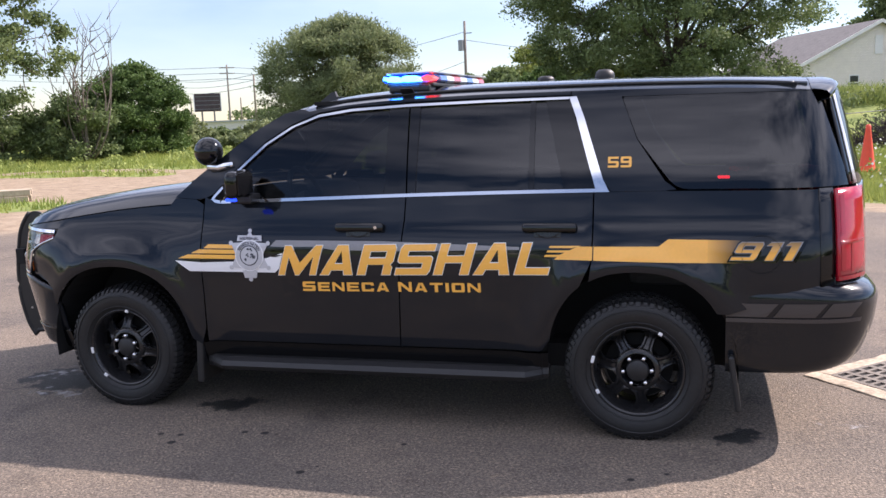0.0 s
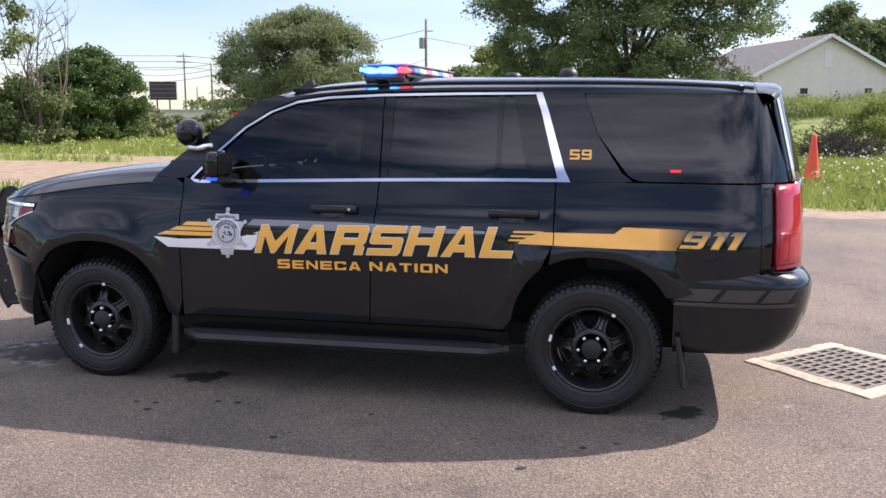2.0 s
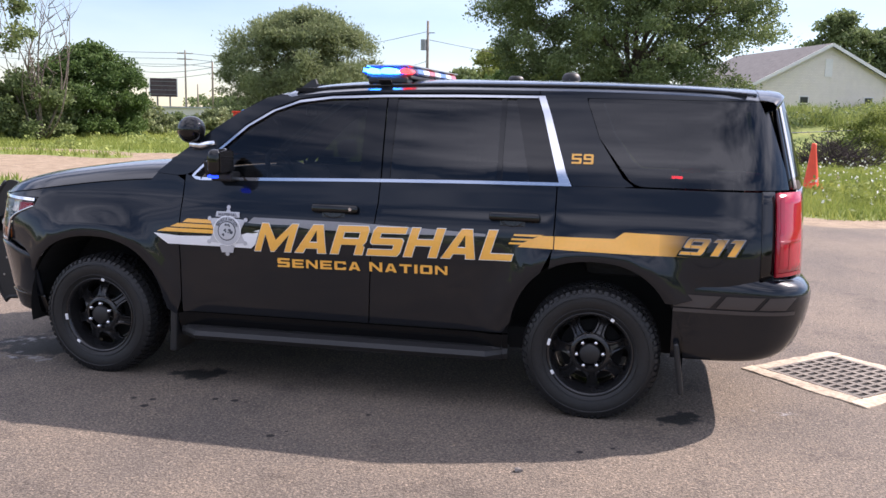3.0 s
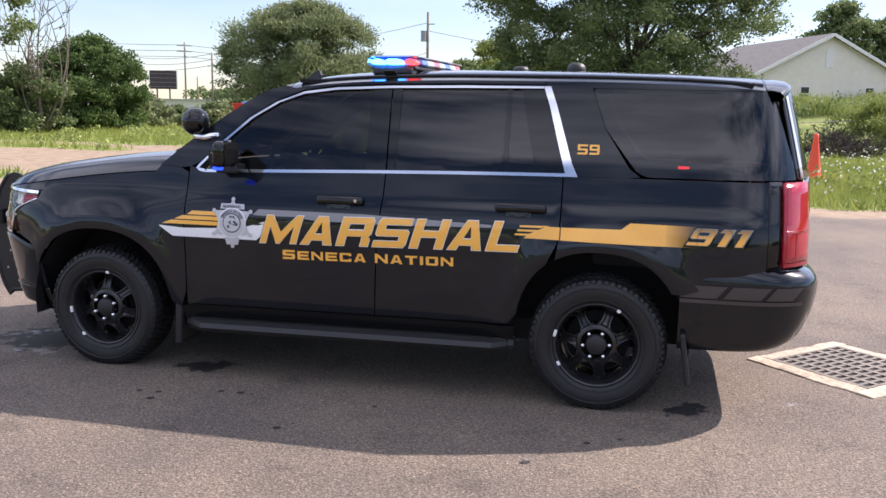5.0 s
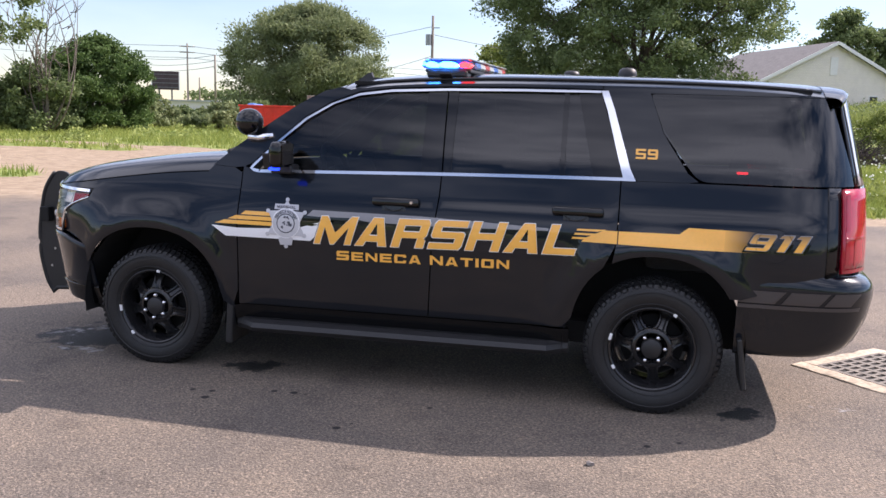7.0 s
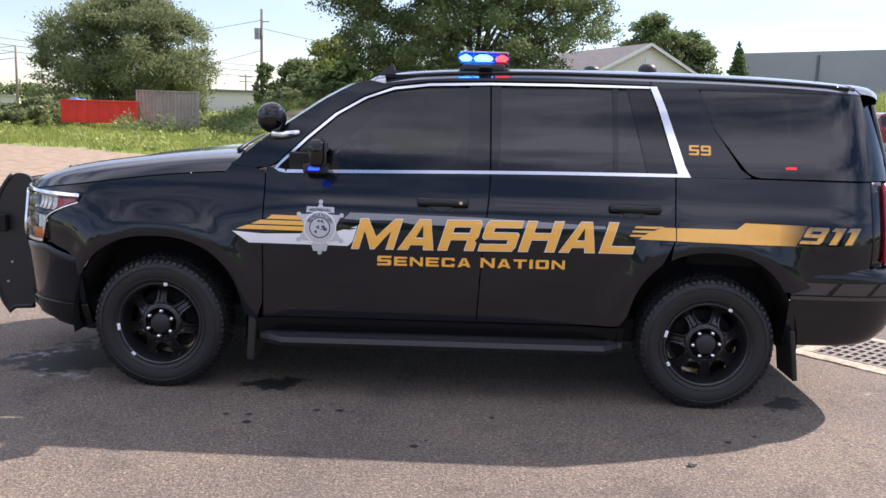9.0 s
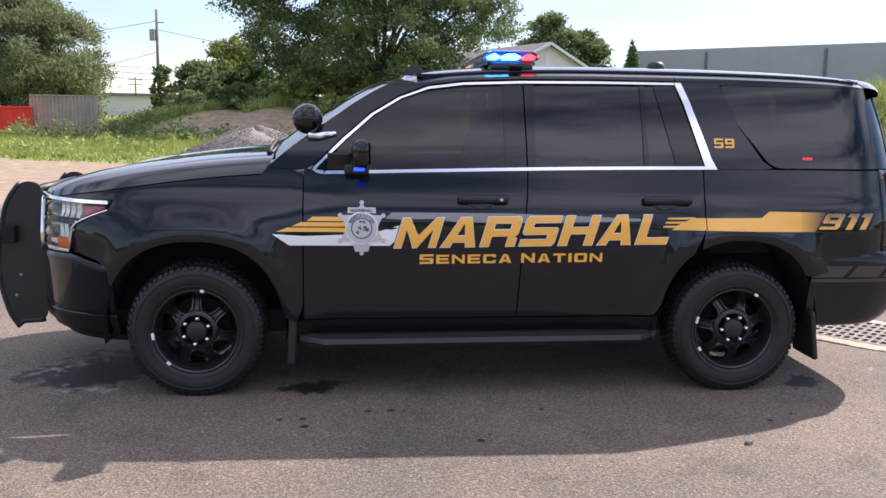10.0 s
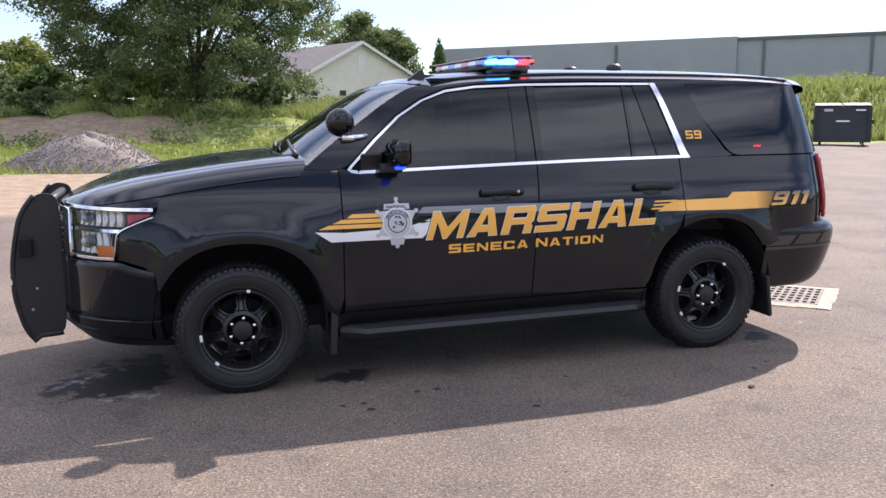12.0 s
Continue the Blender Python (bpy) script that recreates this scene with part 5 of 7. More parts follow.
bm = boxes(((0.055, 0.03, 0.016), (-0.61, -1.115, 1.232), (0, 0, 0), 0.004))
part("mirror_lamp", bm, MAT_BLUE_ON, car, "small blue flashing lamp, lit")
for s in (-1,):
    c = Vector((-0.885, s * 0.845, 1.478))
    bm = bmesh.new()
    bmesh.ops.create_uvsphere(bm, u_segments=32, v_segments=20, radius=0.08, matrix=Matrix.Translation(c))
    part("spotlight", bm, MAT_GLOSS, car, "round glossy black spotlight", smooth=True)
    a, b = c + Vector((0.005, 0.02 * s, -0.080)), Vector((-0.735, s * (half_width(-0.76, 1.42) + 0.012), 1.405))
    v, f = tube([a, a.lerp(b, 0.4) + Vector((0, 0, -0.012)), b], [0.026, 0.020, 0.016], 12)
    raw("spotlight_arm", v, f, MAT_CHROME, car, "chrome spotlight arm", smooth=True)

# light bar across the roof
bar_z = 1.832
part("light_bar_base", boxes(((0.27, 1.18, 0.022), (0.235, 0, bar_z - 0.03), (0, 0, 0), 0.008)), MAT_PLASTIC, car, "black light bar tray")


def bar_block(name, y0, y1, mat, label="", x0=0.09, x1=0.385, z0=-0.018, z1=0.030, end=0):
    bm = bmesh.new()
    pts = []
    for yy in (y0, y1):
        tight = 0.05 if (end and yy == (y0 if end < 0 else y1)) else 0.0
        pts.append([bm.verts.new((x, yy, bar_z + z)) for x, z in ((x0 + 0.012 + tight, z0), (x1 - 0.012 - tight, z0), (x1 - tight, z0 + 0.012), (x1 - 0.006 - tight, z1 - 0.012), (x1 - 0.03 - tight, z1), (x0 + 0.03 + tight, z1), (x0 + 0.006 + tight, z1 - 0.012), (x0 + tight, z0 + 0.012))])
    for k in range(8):
        bm.faces.new((pts[0][k], pts[0][(k + 1) % 8], pts[1][(k + 1) % 8], pts[1][k]))
    bm.faces.new(pts[0][::-1])
    bm.faces.new(pts[1])
    bmesh.ops.recalc_face_normals(bm, faces=bm.faces)
    return part(name, bm, mat, car, label)


MAT_BARLENS = material("bar_lens", (0.62, 0.66, 0.68), 0.10, coat=1.0, spec=0.6, var=0.1, scale=14)
bar_block("light_bar_end", -0.625, -0.49, MAT_LENS, "clear end lens of the light bar", end=0).visible_shadow = False
for x0, x1, mat, lab in ((0.10, 0.17, MAT_CYAN_ON, "lit blue lamp"), (0.18, 0.285, MAT_CYAN_ON, "lit blue lamp"), (0.30, 0.37, MAT_RED_ON, "lit red lamp")):
    bar_block("light_bar_lamp", -0.605, -0.50, mat, lab + " inside the light bar", x0=x0, x1=x1, z0=-0.010, z1=0.020)
bar_block("light_bar_module", -0.49, -0.36, MAT_BLUE_OFF, "blue module of the light bar")
cols = [MAT_BARLENS, MAT_RED_BAR, MAT_BARLENS, MAT_BLUE_OFF, MAT_BARLENS, MAT_RED_BAR]
for k in range(6):
    y0 = -0.36 + 0.145 * k
    bar_block("light_bar_module", y0, y0 + 0.143, cols[k], {0: "clear module", 1: "red module", 3: "blue module"}.get(k, ""))
bar_block("light_bar_end", 0.51, 0.62, MAT_RED_BAR, "red end lens of the light bar", end=1)
part("light_bar_top", boxes(((0.27, 1.22, 0.008), (0.238, 0, bar_z + 0.034), (0, 0, 0), 0.003)), MAT_STEEL, car, "grey cover of the light bar")
for s in (-1, 1):
    part("light_bar_foot", boxes(((0.24, 0.13, 0.045), (0.235, s * 0.545, bar_z - 0.056), (6 * s, 0, 0), 0.014)), MAT_PLASTIC, car, "black mounting foot")
    part("light_bar_strap", boxes(((0.07, 0.10, 0.006), (0.245, s * 0.655, 1.756), (32 * s, 0, 0), 0.0)), MAT_PLASTIC, car)
for ax, r, h in ((1.232, 0.055, 0.062), (0.895, 0.048, 0.038)):
    z0 = roof_mid(ax) - 0.006
    v, f = lathe([(r, 0.0), (r * 1.02, h * 0.35), (r * 0.92, h * 0.72), (r * 0.6, h * 0.95), (0.0, h)], 24)
    ob = raw("roof_antenna", v, f, MAT_PLASTIC, car, "black puck antenna on the roof", smooth=True)
    ob.matrix_local = Matrix.Translation((ax, -0.07, z0)) @ Matrix.Rotation(math.pi / 2, 4, "X")
for s in (-1, 1):
    xs = lin(-0.2, 2.25, 20)
    v, f = tube([roof_surface(x, s * 0.90) + Vector((0, 0, 0.003)) for x in xs], [0.011] * 20, 6)
    raw("roof_ditch_strip", v, f, MAT_GLOSS, car, smooth=True)
for s in (-1,):
    bm = bmesh.new()
    pts = [(-0.375, 0.0), (-0.305, 0.052), (-0.28, 0.060), (-0.268, 0.030), (-0.20, 0.026), (-0.19, 0.0)]
    zb = roof_surface(-0.30, 0.58).z - 0.012
    la = [bm.verts.new((x, s * 0.42 - 0.022 * (1 - z * 8), zb + z)) for x, z in pts]
    lb = [bm.verts.new((x, s * 0.42 + 0.022 * (1 - z * 8), zb + z)) for x, z in pts]
    bm.faces.new(la)
    bm.faces.new(lb[::-1])
    for k in range(6):
        bm.faces.new((la[k], lb[k], lb[(k + 1) % 6], la[(k + 1) % 6]))
    bmesh.ops.recalc_face_normals(bm, faces=bm.faces)
    part("roof_fin", bm, MAT_PLASTIC, car, "black fin over the windscreen")

# push bumper in front of the grille
PLATE = round_corners([(-2.42, 1.085), (-2.525, 1.105), (-2.62, 0.98), (-2.675, 0.72), (-2.675, 0.50), (-2.63, 0.33), (-2.585, 0.255), (-2.555, 0.285), (-2.43, 0.295), (-2.415, 0.40), (-2.415, 0.80)], [0.06, 0.05, 0.1, 0.1, 0.1, 0.05, 0.0, 0.0, 0.04, 0.05, 0.1])
for s in (-1, 1):
    bm = bmesh.new()
    la = [bm.verts.new((x, s * 0.40 - 0.008, z)) for x, z in PLATE]
    lb = [bm.verts.new((x, s * 0.40 + 0.008, z)) for x, z in PLATE]
    bm.faces.new(la)
    bm.faces.new(lb[::-1])
    for k in range(len(la)):
        bm.faces.new((la[k], lb[k], lb[(k + 1) % len(la)], la[(k + 1) % len(la)]))
    bmesh.ops.recalc_face_normals(bm, faces=bm.faces)
    part("push_bumper_upright", bm, MAT_PLASTIC, car, "black steel push bumper upright, curved")
    v, f = tube([(x + (0.012 if x > -2.5 else -0.004), s * 0.40, z) for x, z in PLATE[8:34]], [0.016] * 26, 8)
    raw("push_bumper_edge", v, f, MAT_TYRE, car, "rubber edge strip", smooth=True)
    part("push_bumper_lamp", boxes(((0.07, 0.05, 0.10), (-2.60, s * 0.435, 0.80), (0, 0, 0), 0.006)), MAT_DARK, car, "small black lamp box")
    for zz, mat in ((0.56, MAT_WHITE), (0.44, MAT_WHITE)):
        part("push_bumper_bolt", cyls((0.008, 0.008, (-2.56 - 0.03 * (zz < 0.5), s * 0.405, zz), (-2.56 - 0.03 * (zz < 0.5), s * 0.412, zz), 8)), MAT_STEEL, car)
    part("push_bumper_bracket", boxes(((0.28, 0.03, 0.10), (-2.36, s * 0.37, 0.66), (0, 0, 0), 0.005)), MAT_PLASTIC, car)
for zz, xx, r in ((1.045, -2.475, 0.026), (0.72, -2.50, 0.03), (0.40, -2.52, 0.03)):
    part("push_bumper_tube", cyls((r, r, (xx, -0.40, zz), (xx, 0.40, zz), 20)), MAT_PLASTIC, car, "black cross tube", smooth=True)

# ---- the car: inside ----
def seat(x, y):
    bm = boxes(((0.50, 0.50, 0.16), (x, y, 0.78), (0, -6, 0), 0.06, 3), ((0.16, 0.48, 0.62), (x + 0.28, y, 1.10), (0, 14, 0), 0.06, 3), ((0.10, 0.26, 0.17), (x + 0.37, y, 1.47), (0, 12, 0), 0.04, 3))
    return part("seat", bm, MAT_FABRIC, car, "dark cloth seat with headrest", smooth=False)


for x in (-0.15, 0.85):
    for y in (-0.40, 0.40):
        seat(x, y)
part("rear_bench", boxes(((0.5, 1.3, 0.16), (1.65, 0, 0.8), (0, 0, 0), 0.05), ((0.15, 1.3, 0.6), (1.95, 0, 1.1), (0, 14, 0), 0.05)), MAT_FABRIC, car)
part("dashboard", boxes(((0.42, 1.50, 0.30), (-0.82, 0, 1.05), (0, 0, 0), 0.07, 3), ((0.25, 0.45, 0.08), (-0.72, -0.40, 1.20), (0, 0, 0), 0.03, 2)), MAT_FABRIC, car, "black dashboard")
v, f = lathe([(0.19 + 0.016 * math.cos(a), 0.016 * math.sin(a)) for a in lin(0, 2 * math.pi, 9)], 32)
sw = raw("steering_wheel", v, f, MAT_PLASTIC, car, "black steering wheel", smooth=True)
sw.matrix_local = pose(-0.50, -0.40, 1.17, 0, 0, 0) @ Euler((0, 0, radians(90))).to_matrix().to_4x4() @ Matrix.Rotation(radians(-22), 4, "X")
part("steering_column", cyls((0.05, 0.05, (-0.50, -0.40, 1.17), (-0.75, -0.40, 1.08), 12)), MAT_PLASTIC, car)
part("partition", boxes(((0.03, 1.35, 0.50), (0.42, 0, 1.32), (0, 0, 0), 0.005)), MAT_FABRIC, car, "dark partition behind the front seats")
part("inner_mirror", boxes(((0.03, 0.24, 0.07), (-0.48, 0.0, 1.60), (0, 0, 12), 0.012)), MAT_PLASTIC, car)
part("side_lamp", boxes(((0.09, 0.02, 0.022), (1.94, -0.82, 1.335), (0, 0, 0), 0.005)), MAT_RED_BAR, car, "small lamp behind the quarter glass")
part("headliner", boxes(((2.5, 1.35, 0.02), (0.95, 0, 1.72), (0, 0, 0), 0.0)), MAT_DARK, car)

# small lit warning lamp behind the rear quarter glass
part("warning_lamp", boxes(((0.055, 0.010, 0.014), (1.87, -half_width(1.87, 1.298) + 0.026, 1.298), (0, 0, 0), 0.003)), MAT_RED_FLASH, car, "small red warning lamp, lit")


# ---- the drain ----
drain = thing("storm_drain", pose(2.99, 0.28, 0, 0, 0, 45), "square iron drain grate in a worn concrete collar", "drain", kind="structure")
S_OUT, S_IN = 0.445, 0.335
for k in range(4):
    a = math.pi / 2 * k
    bm = boxes(((S_OUT + S_IN, S_OUT - S_IN, 0.05), (0, 0, 0), (0, 0, 0), 0.006))
    bmesh.ops.subdivide_edges(bm, edges=[e for e in bm.edges if e.calc_length() > 0.3], cuts=14)
    for q in bm.verts:
        p3 = q.co * 9 + Vector((7.0 * k, 0, 0))
        worn = 0.016 if q.co.y > 0 else 0.003
        q.co += Vector((0, noise.noise(p3) * worn, noise.noise(p3 + Vector((0, 5, 0))) * 0.004 - (0.006 if q.co.y > 0.03 else 0)))
    ob = part("collar_slab", bm, MAT_CONCRETE, drain, "pale worn concrete")
    ob.matrix_local = pose(0, 0, -0.010, 0, 0, 90 * k) @ pose((S_OUT - S_IN) / 2, (S_OUT + S_IN) / 2, 0)
# no hole here: a flat black plate paints the shade below the grate
part("drain_shade_plate", boxes(((0.67, 0.67, 0.01), (0, 0, 0.0035))), MAT_DARK, drain)
v, f = [], []
N_C, N_R = 6, 11
for k in range(N_C + 1):
    x = -0.325 + 0.65 * k / N_C
    part("grate_bar", boxes(((0.034, 0.66, 0.010), (x, 0, 0.012))), MAT_IRON, drain)
for k in range(N_R + 1):
    y = -0.325 + 0.65 * k / N_R
    part("grate_rib", boxes(((0.65, 0.024, 0.009), (0, y, 0.0115))), MAT_IRON, drain)

# ---- plants ----
def leaf_cloud(centres, radii, n, size, rng, shell=0.55, droop=0.0, spray=0.0):
    """Small pointed leaves scattered through clumps; spray turns them away from the clump's heart."""
    centres, radii = np.asarray(centres, float), np.asarray(radii, float)
    vol = radii.prod(1) ** 0.72
    pick = rng.choice(len(centres), n, p=vol / vol.sum())
    d = rng.normal(size=(n, 3))
    d /= np.linalg.norm(d, axis=1)[:, None]
    rad = shell + (1 - shell) * rng.random(n) ** 0.6
    rad = rad * np.clip(1 + 0.22 * rng.normal(size=n), 0.35, 1.6)
    c = centres[pick] + d * radii[pick] * rad[:, None]
    a = rng.normal(size=(n, 3)) + spray * d
    a[:, 2] -= droop
    a /= np.linalg.norm(a, axis=1)[:, None]
    b = np.cross(a, rng.normal(size=(n, 3)))
    b /= np.linalg.norm(b, axis=1)[:, None]
    s = size * rng.uniform(0.6, 1.35, n)[:, None]
    wide = 0.62 if spray < 0.5 else 0.34
    v = np.stack([c - a * s, c + b * s * wide, c + a * s, c - b * s * wide], 1).reshape(-1, 3)
    f = np.arange(4 * n).reshape(n, 4)
    return v, f


def mesh_np(name, v, f, mat, parent=None, label=""):
    me = bpy.data.meshes.new(name)
    me.vertices.add(len(v))
    me.vertices.foreach_set("co", np.asarray(v, np.float32).ravel())
    k = f.shape[1]
    me.loops.add(f.size)
    me.loops.foreach_set("vertex_index", f.ravel().astype(np.int32))
    me.polygons.add(len(f))
    me.polygons.foreach_set("loop_start", np.arange(0, f.size, k, dtype=np.int32))
    me.update(calc_edges=True)
    me.materials.append(mat)
    ob = new(name, me)
    ob.parent = parent
    if label:
        tagged(ob, label)
    return ob


def limb(a, b, r0, r1, rng, bend=0.12, n=6):
    a, b = Vector(a), Vector(b)
    off = Vector(rng.normal(size=3)) * bend * (b - a).length
    pts = [a.lerp(b, k / n) + off * math.sin(math.pi * k / n) for k in range(n + 1)]
    return tube(pts, [r0 + (r1 - r0) * k / n for k in range(n + 1)], 7)


def tree(name, x, y, label, top, width, leaf_mat, n, size, seed, trunk_h=1.2, r=0.25, bottom=1.0, blobs=26, depth=None, droop=0.0, lean=(0, 0), skew=0.0, category="tree", low=0.72, gap=-0.38, clump=0.0, spray=0.0, limbs=7):
    """A trunk that forks into limbs and branches, each branch ending in a clump of leaves; the crown has hollows and a ragged edge."""
    rng = np.random.default_rng(seed)
    z0 = float(height(x, y))
    t = thing(name, pose(x, y, z0), label, category)
    H = top - z0
    W, D = width / 2, (depth or width) / 2
    size_c = clump or 0.17 * min(W, D, (H - bottom) * 0.6) + 0.12
    v, f = [], []

    def add(vf):
        base = len(v)
        v.extend(vf[0])
        f.extend([tuple(i + base for i in q) for q in vf[1]])

    def reach(u):
        if u < 0.38:
            return low + (1 - low) * math.sin(math.pi / 2 * u / 0.38)
        return max(1 - ((u - 0.38) / 0.62) ** 2.3, 0.0) ** 0.55

    fork = Vector((lean[0], lean[1], trunk_h))
    add(limb((0, 0, -0.2), fork, r, r * 0.85, rng, 0.04))
    boughs = []
    for k in range(limbs):
        a = 2 * math.pi * (k + rng.uniform(-0.25, 0.25)) / limbs
        u = 0.30 + 0.58 * ((k * 0.618) % 1.0)
        q = 0.62 * reach(u) * (0.75 + 0.25 * rng.random())
        tip = Vector((lean[0] + math.cos(a) * W * q + skew * u, lean[1] + math.sin(a) * D * q, bottom + (H - bottom) * u))
        off = Vector(rng.normal(size=3)) * 0.07 * (tip - fork).length
        pts = [fork.lerp(tip, i / 7) + off * math.sin(math.pi * i / 7) for i in range(8)]
        rb = r * rng.uniform(0.34, 0.52)
        add(tube(pts, [rb + (0.22 * rb - rb) * i / 7 for i in range(8)], 7))
        boughs += pts[2:]
    centres, radii = [], []
    tries = 0
    while len(centres) < blobs * 5 and tries < blobs * 60:
        tries += 1
        a = rng.uniform(0, 2 * math.pi)
        u = rng.random() ** 0.9
        q = rng.random() ** 0.42
        p = Vector((math.cos(a) * q, math.sin(a) * q, u))
        if noise.noise(p * 3.1 + Vector((seed, 0, 0))) < gap:
            continue
        edge = 1 + 0.24 * noise.noise(Vector((math.cos(a) * 1.7, math.sin(a) * 1.7, u * 3.3 + seed)))
        rr = reach(u) * q * edge * 0.93
        c = Vector((lean[0] + math.cos(a) * W * rr + skew * u, lean[1] + math.sin(a) * D * rr, bottom + (H - bottom) * (0.03 + 0.94 * u)))
        sc = size_c * rng.uniform(0.55, 1.5)
        centres.append(c)
        radii.append((sc * rng.uniform(0.8, 1.25), sc * rng.uniform(0.8, 1.25), sc * rng.uniform(0.5, 0.85)))
        if len(centres) % 4 == 0:
            root = min(boughs, key=lambda b: (b - c).length)
            add(limb(root, c, max(r * 0.09, 0.012), 0.006, rng, 0.10, 4))
    raw("trunk", v, f, MAT_BARK, t, smooth=True)
    lv, lf = leaf_cloud(centres, radii, n, size, rng, 0.25, droop, spray)
    mesh_np("crown", lv, lf, leaf_mat, t)
    return t


tree("broad_tree", 0.5, 44.2, "large dark green tree with dense leaves on the earth bank", 13.0, 16.8, MAT_LEAF, 156000, 0.080, 11, trunk_h=1.7, r=0.42, bottom=0.7, blobs=92, depth=11, lean=(-0.4, 0), skew=0.2, low=0.88, gap=-0.10, clump=0.72, limbs=11)
tree("willow_tree", -23.4, 55.4, "round pale green willow at the lot's far edge", 8.5, 12.6, MAT_LEAF_WILLOW, 110000, 0.12, 12, trunk_h=1.0, r=0.35, bottom=0.2, blobs=70, depth=9, droop=-0.5, spray=1.3, low=0.86, gap=-0.40, clump=0.80, limbs=10)
tree("maple_tree", -25.4, 33.2, "dense dark green maple at the field's edge", 4.4, 5.6, MAT_LEAF_DARK, 56000, 0.070, 13, trunk_h=0.5, r=0.12, bottom=0.0, blobs=60, low=0.9, gap=-0.22, clump=0.42)
tree("roadside_tree", -25.4, 22.3, "tall leafy tree with ragged hanging branches", 9.8, 9.0, MAT_LEAF, 34000, 0.08, 14, trunk_h=2.4, r=0.22, bottom=2.6, blobs=30, gap=0.0, clump=0.50)
tree("sumac_tree", -11.2, 66.5, "yellow-green tree behind the weedy bank", 6.8, 5.6, MAT_LEAF_YELLOW, 11000, 0.14, 15, trunk_h=0.8, r=0.15, bottom=0.2, blobs=18)
tree("sumac_tree", -13.6, 63.5, "small yellow-green tree behind the weedy bank", 4.8, 4.0, MAT_LEAF, 4000, 0.18, 16, trunk_h=0.5, r=0.1, bottom=0.2, blobs=14)
tree("backyard_tree", 17.0, 82.0, "green tree behind the beige house", 11.0, 6.4, MAT_LEAF, 16000, 0.16, 17, gap=-0.9, trunk_h=1.5, r=0.2, bottom=0.6, blobs=46)
tree("backyard_tree", 21.2, 84.0, "green tree behind the beige house", 9.6, 5.4, MAT_LEAF, 12000, 0.16, 18, gap=-0.9, trunk_h=1.5, r=0.2, bottom=0.6, blobs=40)
tree("shrub", -26.0, 29.6, "tangled green shrub round a dead tree", 2.9, 4.2, MAT_LEAF, 16000, 0.075, 19, trunk_h=0.3, r=0.08, bottom=0.0, blobs=18, category="shrub")
tree("shrub", -28.6, 27.5, "tangled green shrub at the field's edge", 3.2, 4.2, MAT_LEAF, 14000, 0.075, 20, trunk_h=0.3, r=0.08, bottom=0.0, blobs=14, category="shrub")
tree("shrub", 9.6, 57.0, "yellow-green shrub beside the beige house", 1.9, 4.6, MAT_LEAF_YELLOW, 3000, 0.14, 21, trunk_h=0.2, r=0.06, bottom=0.0, blobs=12, category="shrub")
for x, y, top, wide, mat in ((-7.6, 43.5, 2.7, 3.4, MAT_LEAF), (-4.6, 45.0, 2.5, 2.8, MAT_LEAF_YELLOW), (-10.6, 45.5, 2.3, 3.0, MAT_LEAF_WILLOW), (3.6, 46.0, 2.9, 2.6, MAT_LEAF_YELLOW)):
    tree("shrub", x, y, "rank green bush on the crest of the earth bank", top, wide, mat, 4200, 0.10, int(60 + y), trunk_h=0.2, r=0.05, bottom=0.0, blobs=14, category="shrub")
for k in range(7):
    tree("shrub", -10.5 + 2.3 * k, 52.5 + 1.1 * math.sin(k * 2.1), "leafy green undergrowth behind the large tree", 3.6 + 0.7 * math.sin(k * 1.7), 4.0, (MAT_LEAF, MAT_LEAF_DARK)[k % 2], 4500, 0.13, 40 + k, trunk_h=0.3, r=0.07, bottom=0.0, blobs=14, category="shrub")
tree("shrub", 9.4, 27.4, "olive-green shrub behind a heap of brush", 1.9, 4.2, MAT_LEAF_YELLOW, 16000, 0.045, 22, trunk_h=0.2, r=0.06, bottom=0.0, blobs=14, category="shrub")
tree("shrub", 12.0, 29.0, "tall leafy weeds beside the brush heap", 2.1, 4.0, MAT_WEED, 14000, 0.045, 23, trunk_h=0.2, r=0.05, bottom=0.0, blobs=14, category="shrub")
tree("shrub", -3.5, 42.6, "light green shrub at the foot of the large tree", 3.6, 4.2, MAT_WEED, 3500, 0.14, 24, trunk_h=0.2, r=0.06, bottom=0.0, blobs=12, category="shrub")
tree("shrub", 3.6, 42.2, "light green shrub at the foot of the large tree", 3.2, 3.6, MAT_LEAF, 3000, 0.14, 25, trunk_h=0.2, r=0.06, bottom=0.0, blobs=12, category="shrub")
for k in range(12):
    az, dist = radians(-47.0 + 1.9 * k), 51.0 + 2.5 * (k % 2)
    tree("hedge_shrub", 1.7 + dist * math.sin(az), -5.5 + dist * math.cos(az), "low green shrub along the field's edge", 2.2 if k < 5 else 1.15 + 0.25 * (k % 3), 3.0, MAT_LEAF if k % 2 else MAT_LEAF_WILLOW, 3200, 0.10, 50 + k, trunk_h=0.2, r=0.05, bottom=0.0, blobs=10, category="shrub")

